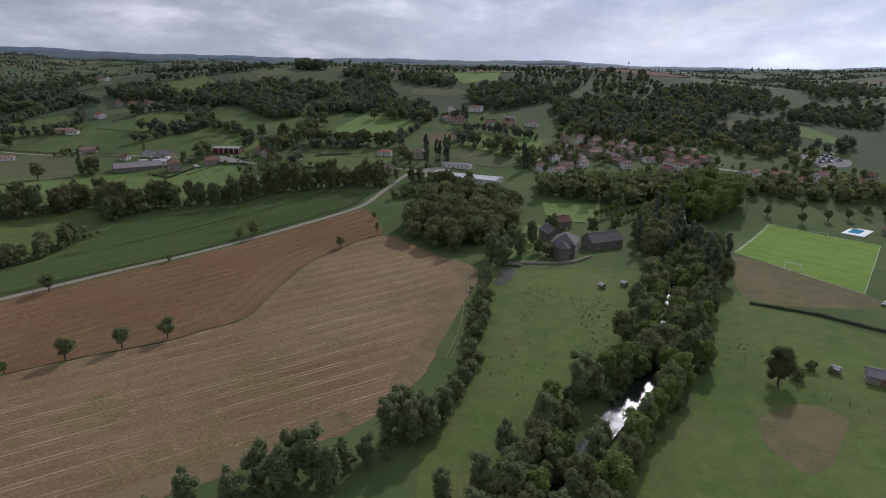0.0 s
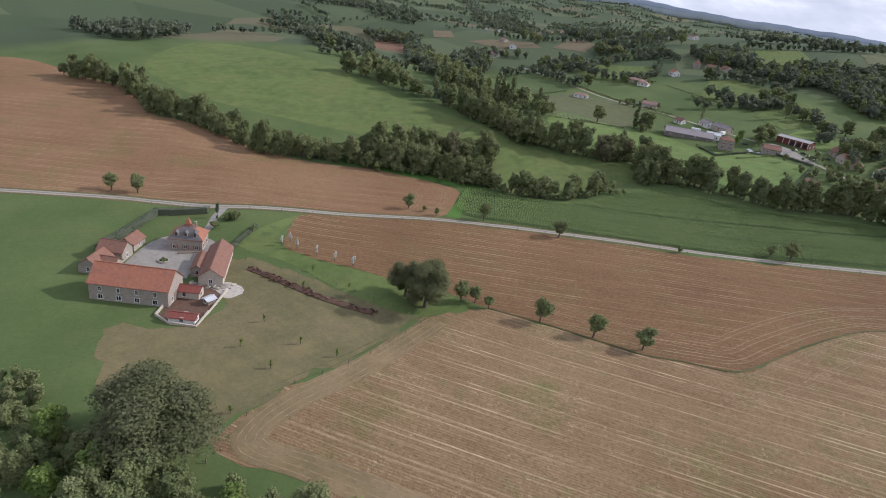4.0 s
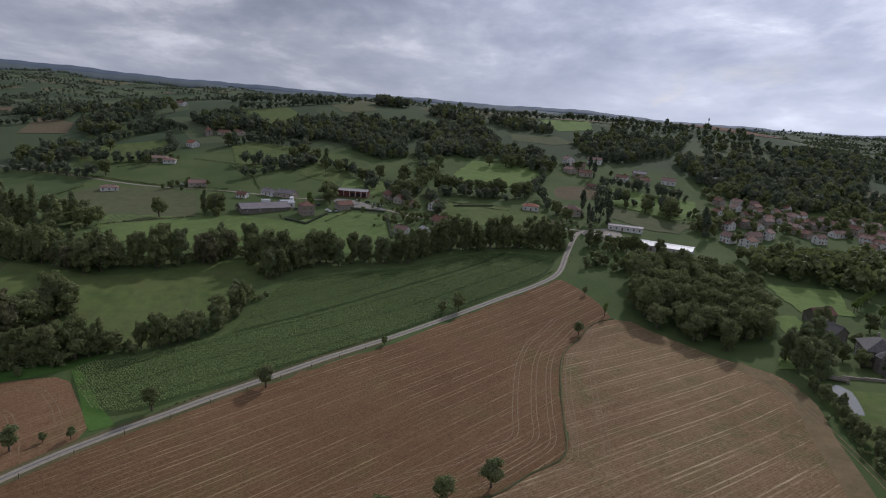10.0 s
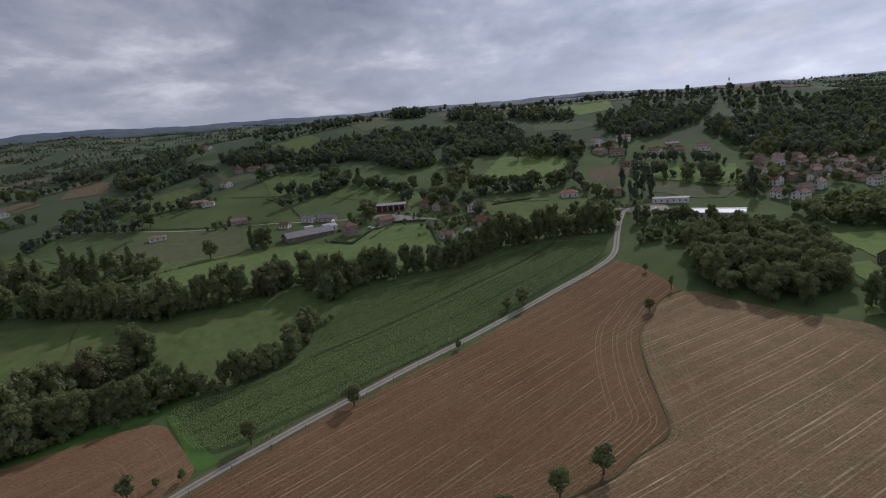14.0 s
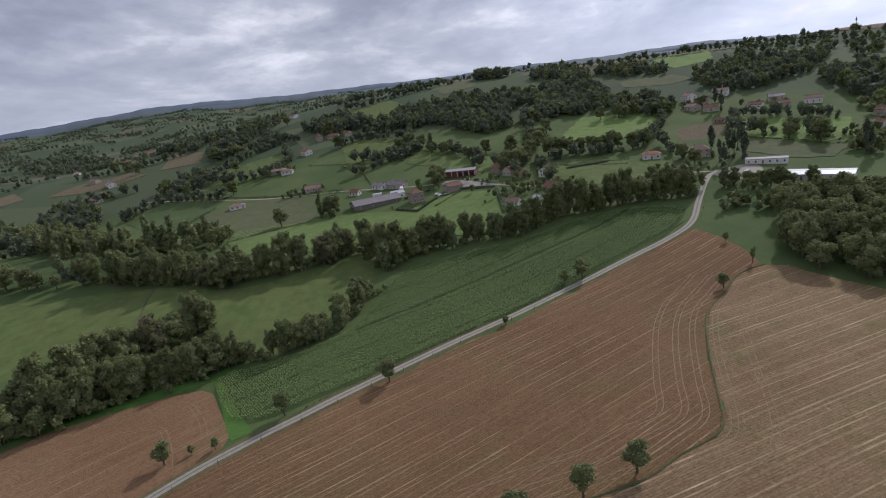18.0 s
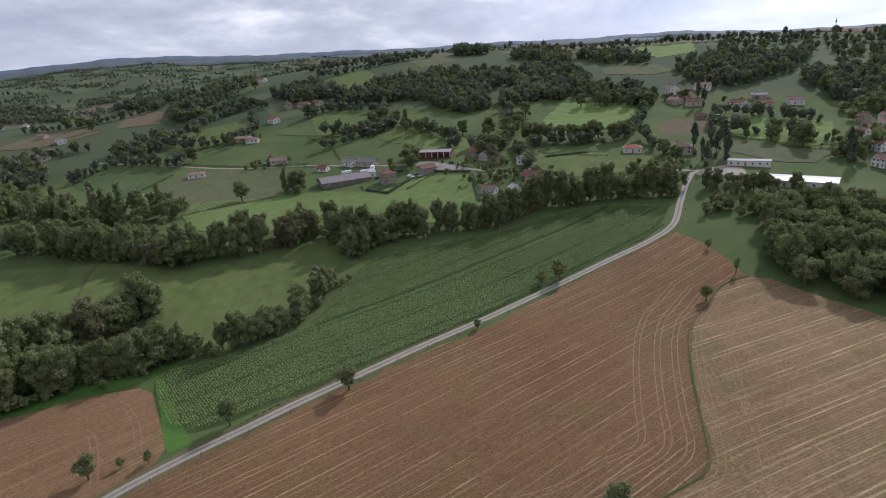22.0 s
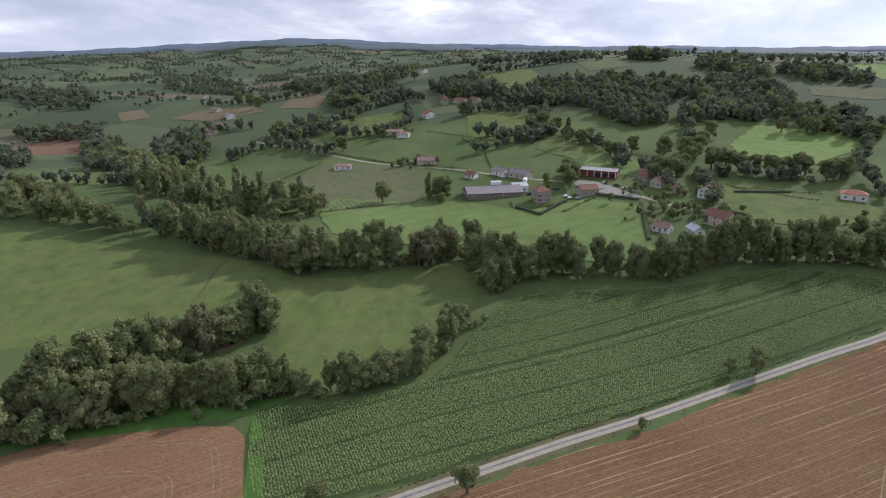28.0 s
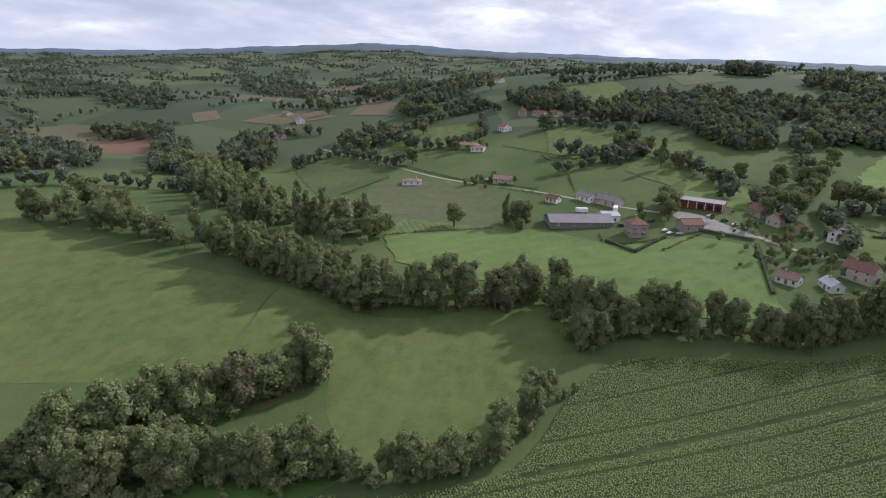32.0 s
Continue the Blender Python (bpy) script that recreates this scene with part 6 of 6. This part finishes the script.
house(-97, 449, 8, 12, 3.6, 2.4, -50, "stone", "tile_brown", "stone barn with a brown roof beside the yard", windows=2, chimney=False, name="stone_barn", category="barn")
rb = house(-97, 490, 11, 25, 4.4, 1.2, 88, "barn_red", "sheet_pale", "open red barn with a grey-brown sheet roof", windows=0, chimney=False, name="red_barn", category="barn", door=False)
for k in range(5):
    if k < 3:
        # No opening is cut: a black panel stands for the shade inside each bay.
        part("bay_opening", box_data(-5.6, -11.0 + k * 4.8, 0, -5.52, -8.4 + k * 4.8, 3.0), "tyre", rb, "black panel standing in for the shade inside an open bay")
    part("post", box_data(-5.8, -12.2 + k * 4.8, 0, -5.5, -11.8 + k * 4.8, 4.4), "render_white", rb)
CREAM, WHITE, TILE, BROWN = "render_cream", "render_white", "tile", "tile_brown"
for x, y, w, l, h, rh, tn, wl, rf, hip, st in (
    (-66, 490, 8, 11, 3.4, 3.0, 40, "stone", BROWN, False, 1),
    (-56, 478, 8, 10, 4.0, 2.8, -30, CREAM, BROWN, False, 1),
    (-46, 470, 7, 9, 3.2, 2.4, 20, CREAM, TILE, False, 1),
    (-27, 464, 9, 10, 4.5, 3.0, -20, WHITE, BROWN, False, 2),
    (-47, 401, 7, 9, 2.8, 2.0, 70, WHITE, "tile_pink", False, 1),
    (-31, 402, 6, 9, 2.6, 2.0, 30, WHITE, "sheet_white", False, 1),
    (-20, 418, 9, 13, 5.0, 3.0, 60, CREAM, BROWN, False, 2),
    (51, 485, 9, 13, 3.4, 2.2, 85, WHITE, TILE, True, 1),
    (83, 476, 10, 14, 5.0, 3.4, 85, CREAM, "tile_pink", True, 2),
    (62, 424, 8, 10, 4.6, 2.8, 30, CREAM, "tile_pink", False, 2),
    (-163, 474, 8, 12, 3.0, 2.0, 60, WHITE, "sheet_grey", False, 1),
    (-148, 472, 9, 15, 3.2, 2.4, 75, CREAM, "sheet_grey", False, 1),
    (-181, 462, 6, 8, 2.6, 1.8, 80, WHITE, BROWN, False, 1),
    (-285, 456, 8, 13, 2.8, 1.8, -60, WHITE, "tile_pink", True, 1),
    (-228, 487, 9, 14, 2.8, 2.2, -70, CREAM, "tile_pink", False, 1),
    (-299, 562, 9, 20, 2.8, 2.0, -75, CREAM, "tile_pink", True, 1),
    (-285, 556, 8, 11, 2.8, 2.0, -75, WHITE, "tile_pink", True, 1),
    (-293, 624, 9, 10, 3.8, 2.6, 60, WHITE, TILE, False, 1),
    (-299, 678, 7, 8, 5.0, 4.5, 40, "stone", BROWN, True, 2),
    (-283, 685, 8, 14, 3.0, 2.2, 80, CREAM, BROWN, False, 1),
    (-268, 690, 8, 12, 3.0, 2.2, 60, CREAM, BROWN, False, 1),
    (-391, 551, 8, 11, 4.2, 2.4, 60, CREAM, "tile_pink", False, 2),
    (-461, 838, 9, 14, 4.0, 2.4, 40, WHITE, BROWN, False, 1),
    (-438, 820, 9, 13, 4.0, 2.4, 10, WHITE, "sheet_grey", False, 1),
    (-406, 842, 9, 13, 3.6, 2.4, 70, WHITE, BROWN, False, 1),
    (-526, 915, 10, 15, 4.5, 2.6, 60, WHITE, "tile_pink", False, 1),
    (-600, 1090, 10, 14, 5.0, 3.0, 20, WHITE, "tile_pink", False, 2),
    (-503, 541, 9, 14, 3.2, 2.4, 70, CREAM, "tile_pink", False, 1),
    (-509, 559, 8, 11, 3.2, 2.4, 20, CREAM, BROWN, False, 1),
    (-534, 603, 9, 16, 3.2, 2.2, 50, WHITE, "sheet_grey", False, 1),
    (-582, 632, 9, 12, 3.2, 2.2, 80, CREAM, "tile_pink", False, 1),
    (-789, 780, 9, 14, 3.2, 2.4, 50, WHITE, "tile_pink", False, 1),
    (-757, 788, 9, 14, 3.2, 2.4, 30, WHITE, BROWN, False, 1),
    (-686, 820, 9, 14, 3.2, 2.4, 60, CREAM, "tile_pink", False, 1),
    (111, 668, 10, 12, 6.0, 3.0, 20, WHITE, "tile_pink", False, 2),
    (119, 648, 9, 14, 4.0, 2.6, 80, CREAM, "tile_pink", False, 1),
    (143, 678, 10, 15, 4.2, 2.6, 70, WHITE, "tile_pink", False, 1),
    (108, 633, 9, 13, 3.6, 2.4, 30, CREAM, "tile_pink", False, 1),
    (122, 622, 9, 13, 3.6, 2.4, 80, CREAM, BROWN, False, 1),
    (157, 610, 9, 12, 3.4, 2.4, 60, WHITE, BROWN, False, 1),
    (180, 630, 9, 13, 3.6, 2.4, 80, CREAM, "sheet_grey", False, 1),
    (176, 604, 9, 14, 3.4, 2.4, 85, CREAM, BROWN, False, 1),
    (203, 606, 9, 14, 4.0, 2.4, 70, WHITE, "tile_pink", False, 1),
    (119, 576, 5, 8, 2.4, 1.4, 80, "stone", BROWN, False, 1),
    (256, 622, 9, 16, 4.0, 2.4, 80, WHITE, "sheet_grey", False, 1),
):
    house(x, y, w, l, h, rh, tn, wl, rf, "%s house with a %s roof among the meadows" % ({"render_cream": "cream", "render_white": "white", "stone": "stone"}[wl], {"tile": "bright red tiled", "tile_brown": "brown tiled", "tile_pink": "faded tiled", "sheet_grey": "grey", "sheet_white": "white"}[rf]), hip=hip, storeys=st, windows=3, group="hamlet houses")
house(-612, 905, 12, 34, 5, 3, -60, "render_white", "sheet_grey", "long pale farm barn on the far ridge", windows=0, chimney=False, name="far_barn", category="barn", door=False)
field("drive_pad", [(-292, 446), (-276, 452), (-260, 470), (-264, 474), (-279, 462), (-296, 452)], "gravel", "pale gravel drive of the white bungalow", 0.1, category="yard")

# the factory by the lane
house(131, 402, 17, 44, 3.4, 0.9, 63, "render_white", "sheet_white", "low factory hall with a broad white roof", windows=6, chimney=False, name="factory_hall", category="factory", storeys=1, over=0.6)
house(118, 441, 7, 25, 3.2, 0.8, 72, "render_white", "sheet_grey", "long white office block beside the factory", windows=6, chimney=False, name="office_block", category="office", over=0.3)

# the village
rngv = random.Random(4)
for x, y in ((223, 516), (238, 528), (235, 499), (251, 512), (249, 493), (268, 518), (263, 493), (221, 475), (230, 470), (272, 488), (281, 480), (296, 498), (257, 466), (190, 429), (201, 421), (298, 484), (312, 493), (310, 474), (308, 455), (320, 445), (261, 456), (358, 415), (365, 406), (381, 412), (386, 399), (409, 408), (420, 400), (430, 392), (447, 406), (294, 430), (307, 437), (245, 540), (228, 540), (285, 510), (282, 530), (275, 503), (210, 500), (330, 470), (335, 490), (243, 482), (255, 528), (226, 445), (210, 434), (259, 469), (263, 441), (290, 463), (303, 447), (321, 458), (326, 499), (287, 494), (261, 542), (337, 461), (204, 465), (373, 410), (374, 389)):
    wl, rf = rngv.choice(["render_cream", "render_white", "render_white", "stone"]), rngv.choice(["tile_pink", "tile_pink", "tile_brown", "tile_brown"])
    st = rngv.choice([1, 2, 2])
    house(x, y, rngv.uniform(6.5, 9), rngv.uniform(7.5, 12.5), 1.5 + st * 1.6, rngv.uniform(1.8, 2.6), rngv.choice([20, 35, 110, 125]) + rngv.uniform(-8, 8), wl, rf, "village house with %s walls and a tiled roof" % {"render_cream": "cream", "render_white": "white", "stone": "stone"}[wl], storeys=st, windows=3, name="village_house", group="village houses", over=0.3)

# the manor by the river
house(176, 245, 13, 16, 7.0, 4.6, -20, "stone_dark", "slate", "dark stone manor with a steep grey slate roof", hip=True, storeys=2, windows=4, name="manor_house", category="manor")
mt = thing("manor_tower", 172.5, 234.5, -20, "polygonal dark stone tower with a pointed slate roof", "tower")
ring8 = [(math.cos(k * math.pi / 4) * r, math.sin(k * math.pi / 4) * r) for r in (4.2,) for k in range(8)]
part("wall", ([(p, q, -1) for p, q in ring8] + [(p, q, 6.5) for p, q in ring8], [[k, (k + 1) % 8, 8 + (k + 1) % 8, 8 + k] for k in range(8)]), "stone_dark", mt)
part("roof", ([(p * 1.1, q * 1.1, 6.45) for p, q in ring8] + [(0, 0, 10.0)], [[k, (k + 1) % 8, 8] for k in range(8)] + [list(range(8))[::-1]]), "slate", mt)
house(199, 257, 11, 20, 4.5, 4.2, -68, "stone_dark", "sheet_dark", "old stone barn with a long grey-brown roof", windows=2, chimney=False, name="manor_barn", category="barn")
house(181, 296, 8, 14, 4.5, 3.0, -70, "stone_dark", "tile_brown", "stone manor wing with a brown tiled roof", windows=3, name="manor_wing", category="house")
house(172, 272, 8, 12, 5.0, 3.0, 20, "stone_dark", "slate", "narrow stone wing of the manor", windows=2, name="manor_wing", category="house")
wall_run("garden_wall", [(150, 226), (158, 225), (168, 224), (178, 227), (188, 236)], 1.2, 0.5, "stone", "curved stone terrace wall below the manor")
br = thing("footbridge", 146, 224, -20, "small pale stone footbridge by the pond", "bridge")
part("deck", box_data(-4.5, -1.2, 0.6, 4.5, 1.2, 0.9), "stone", br)
for s in (-1, 1):
    part("parapet", box_data(-4.5, s * 1.1 - 0.15, 0.9, 4.5, s * 1.1 + 0.15, 1.5), "stone", br)
    part("pier", box_data(s * 4 - 0.5, -1.2, -0.5, s * 4 + 0.5, 1.2, 0.6), "stone", br)
for x, y in ((183, 190), (194, 193), (241, 112)):
    house(x, y, 2.2, 2.6, 1.7, 0.6, 30, "wood", "sheet_white", "small field hut with a pale roof", windows=0, chimney=False, name="field_hut", category="hut", group="field huts", door=False, over=0.2)
house(252, 106, 6, 9, 2.6, 1.6, 60, "stone", "sheet_grey", "low stone shed at the paddock edge", windows=1, chimney=False, name="paddock_shed", category="shed")
for tx, ty, s, kd in ((165, 238, 0.8, "oak"), (161, 244, 0.7, "near"), (178, 262, 0.7, "oak"), (196, 254, 0.6, "round"), (168, 229, 0.5, "conifer"), (200, 285, 0.9, "oak"), (175, 285, 1.0, "near"), (215, 290, 0.9, "oak"), (160, 262, 1.1, "near_pale"), (222, 262, 1.0, "conifer")):
    tree("manor_tree", tx, ty, s, kd, "dark garden tree close to the manor", "manor trees")


# ---- small things ----
def goal(x, y, turn):
    e = thing("football_goal", x, y, turn, "white football goal on the pitch", "goal", "football goals")
    for s in (-1, 1):
        part("post", box_data(s * 3.66 - 0.09, -0.09, 0, s * 3.66 + 0.09, 0.09, 2.44), "white", e)
        part("stay", ([(s * 3.66 - 0.06, 0, 2.44), (s * 3.66 + 0.06, 0, 2.44), (s * 3.66 + 0.06, 2.0, 0), (s * 3.66 - 0.06, 2.0, 0), (s * 3.66 - 0.06, 0, 2.3), (s * 3.66 + 0.06, 0, 2.3), (s * 3.66 + 0.06, 1.85, 0), (s * 3.66 - 0.06, 1.85, 0)], [[0, 1, 2, 3], [7, 6, 5, 4], [0, 3, 7, 4], [1, 5, 6, 2], [3, 2, 6, 7], [0, 4, 5, 1]]), "white", e)
    part("crossbar", box_data(-3.75, -0.09, 2.44, 3.75, 0.09, 2.62), "white", e)


goal(336, 281, -46)
goal(287, 221, 134)
PITCH = [(270, 248), (318, 306), (360, 263), (299, 185)]
pl = thing("pitch_marking", 270, 248, 0, "white painted touchlines of the football pitch", "marking", z=0)
for (ax, ay), (bx, by) in zip(PITCH, PITCH[1:] + PITCH[:1]):
    ln, ang = math.hypot(bx - ax, by - ay), math.degrees(math.atan2(by - ay, bx - ax))
    q = [(ax + (bx - ax) * t - 270, ay + (by - ay) * t - 248, height(ax + (bx - ax) * t, ay + (by - ay) * t) + 0.09) for t in np.linspace(0, 1, 13)]
    nx, ny = -(by - ay) / ln * 0.06, (bx - ax) / ln * 0.06
    v = [(p[0] + nx, p[1] + ny, p[2]) for p in q] + [(p[0] - nx, p[1] - ny, p[2]) for p in q]
    part("touchline", (v, [[k, 13 + k, 14 + k, k + 1] for k in range(12)]), "white", pl)
rl = thing("pitch_rail", 270, 248, 50.4, "white rail along the football pitch", "rail")
part("rail", box_data(0, -1.6, 0.9, 75, -1.5, 1.0), "white", rl)
for k in range(16):
    part("post", box_data(k * 5 - 0.05, -1.6, 0, k * 5 + 0.05, -1.5, 0.95), "white", rl)
for x, y in ((308, 318), (262, 236)):
    fl = thing("floodlight", x, y, 30, "tall grey floodlight mast beside the pitch", "floodlight", "floodlights")
    part("mast", box_data(-0.12, -0.12, 0, 0.12, 0.12, 14), "sheet_grey", fl)
    part("lamp_head", box_data(-1.0, -0.2, 13.4, 1.0, 0.2, 14.1), "sheet_grey", fl)
po = thing("swimming_pool", 364, 291, 42, "bright blue swimming pool in a white deck", "pool", lift=0.15)
part("deck", joined(box_data(-11, -7, -0.5, 9, -3.2, 0.25), box_data(-11, 3.2, -0.5, 9, 5, 0.25), box_data(-11, -3.2, -0.5, -6.5, 3.2, 0.25), box_data(6.5, -3.2, -0.5, 9, 3.2, 0.25)), "white", po)
part("water", box_data(-6.5, -3.2, -0.4, 6.5, 3.2, 0.12), "pool", po, "clear blue water")
house(384, 284, 9, 14, 3.4, 2.0, 40, "stone", "tile_brown", "poolside building with a brown roof", windows=3, name="pool_house", category="house")
house(318, 186, 8, 14, 3.2, 1.8, -45, "render_white", "tile_brown", "club house beside the pitch", windows=3, name="club_house", category="house")


def car_master():
    e = thing("car", 0, 0, 0, "small car parked on gravel", "car")
    prof = [(-2.0, 0.35), (-2.05, 0.8), (-1.9, 0.95), (-1.3, 1.0), (-0.8, 1.42), (0.7, 1.42), (1.35, 0.98), (2.0, 0.85), (2.05, 0.4)]
    n = len(prof)
    v = [(p, -0.85 + (0.12 if q > 1.2 else 0), q) for p, q in prof] + [(p, 0.85 - (0.12 if q > 1.2 else 0), q) for p, q in prof]
    body = part("body", (v, [list(range(n)), list(range(n, 2 * n))[::-1]] + [[k, n + k, n + (k + 1) % n, (k + 1) % n] for k in range(n)]), "car_a", e)
    part("windows", joined(box_data(-0.95, -0.80, 1.04, 0.85, 0.80, 1.34)), "glass", e)
    for a in (-1.25, 1.25):
        for b in (-0.85, 0.85):
            ring = [(a + math.cos(k * math.pi / 5) * 0.31, b + s, 0.31 + math.sin(k * math.pi / 5) * 0.31) for s in (-0.1, 0.1) for k in range(10)]
            part("wheel", (ring, [[k, (k + 1) % 10, 10 + (k + 1) % 10, 10 + k] for k in range(10)] + [list(range(10))[::-1], list(range(10, 20))]), "tyre", e)
    return e


car = car_master()
car_dark = copy_thing(car, pose(0, 0, 0))
for o in car_dark.children:
    if o.name.startswith("body"):
        o.data = o.data.copy()
        o.data.materials[0] = M["car_b"]
car_white = copy_thing(car, pose(0, 0, 0))
for o in car_white.children:
    if o.name.startswith("body"):
        o.data = o.data.copy()
        o.data.materials[0] = M["white"]
for o, lb in ((car, "small silver car parked on gravel"), (car_dark, "small dark car parked on gravel"), (car_white, "small white car parked on gravel")):
    o["label"] = lb
    o["group"] = "parked cars"
spots = [(-128, 440, 30), (-131, 437, 30), (-108, 440, 70), (-105, 437, 70), (-100, 438, 40), (-82, 470, 10), (-76, 466, 50), (-70, 462, 80), (-66, 473, 30), (-240, 486, 20), (-302, 553, 60), (-118, 452, 60), (-90, 474, 0), (98, 416, 20), (100, 420, 20), (102, 424, 20), (299, 172, 40), (304, 176, 40), (62, 415, 60), (-9, 404, 40)]
for r in range(4):
    for c in range(9):
        if (r * 7 + c * 5) % 6:
            spots.append((437 + c * 3.2 + r * 3, 462 + r * 9 + c * 1.0, 70))
masters = [car, car_dark, car_white]
for k, (x, y, tn) in enumerate(spots):
    src = masters[(k * 7 + 2) % 3]
    m = pose(x, y, height(x, y) + 0.14, 0, 0, tn)
    if k < 3:
        masters[k].matrix_basis = m
    else:
        copy_thing(src, m)
tr = [(-158, 449, 35), (-141, 460, 100)]
for x, y, tn in tr:
    e = thing("trailer", x, y, tn, "white farm trailer parked by the sheds", "trailer", "trailers")
    part("body", box_data(-3.5, -1.2, 0.9, 3.5, 1.2, 3.2), "white", e)
    for a in (-2.2, -1.2, 2.4):
        part("axle", box_data(a - 0.4, -1.25, 0, a + 0.4, 1.25, 0.9), "tyre", e)


def post_line(line, step, side, h, label, group, name="fence_post"):
    """Wooden posts beside a line."""
    p = along([tuple(q) for q in offset(line, side)], step)
    me = mesh("post", *joined(box_data(-0.09, -0.09, -0.3, 0.09, 0.09, h), box_data(-0.07, -0.07, h, 0.07, 0.07, h + 0.06)), M["wood"])
    for x, y in p:
        e = new(name, me)
        e.matrix_world = pose(x, y, height(x, y), 0, 0, x * 9)
        tagged(e, label, "post", group)


post_line(ROAD[4:-4], 13.0, -3.4, 1.5, "weathered wooden post on the lane verge", "lane posts")
post_line([(202, 126), (214, 112), (223, 100), (240, 86)], 4.5, 0, 1.2, "grey wooden fence post in the paddock", "paddock posts")
post_line([(-106, 55), (-70, 77), (-47, 86)], 7.0, 0, 1.2, "grey wooden fence post beside the pasture", "pasture posts")
post_line([(-43, 86), (-35, 59), (-32, 31), (-17, 10)], 8.0, 2, 1.2, "grey wooden fence post beside the pasture", "pasture posts")
mast = thing("relay_mast", 470, 1190, 0, "thin lattice relay mast on the skyline", "mast")
part("pole", box_data(-0.3, -0.3, 0, 0.3, 0.3, 45), "sheet_grey", mast)
part("head", box_data(-0.9, -0.9, 39, 0.9, 0.9, 43), "sheet_grey", mast)
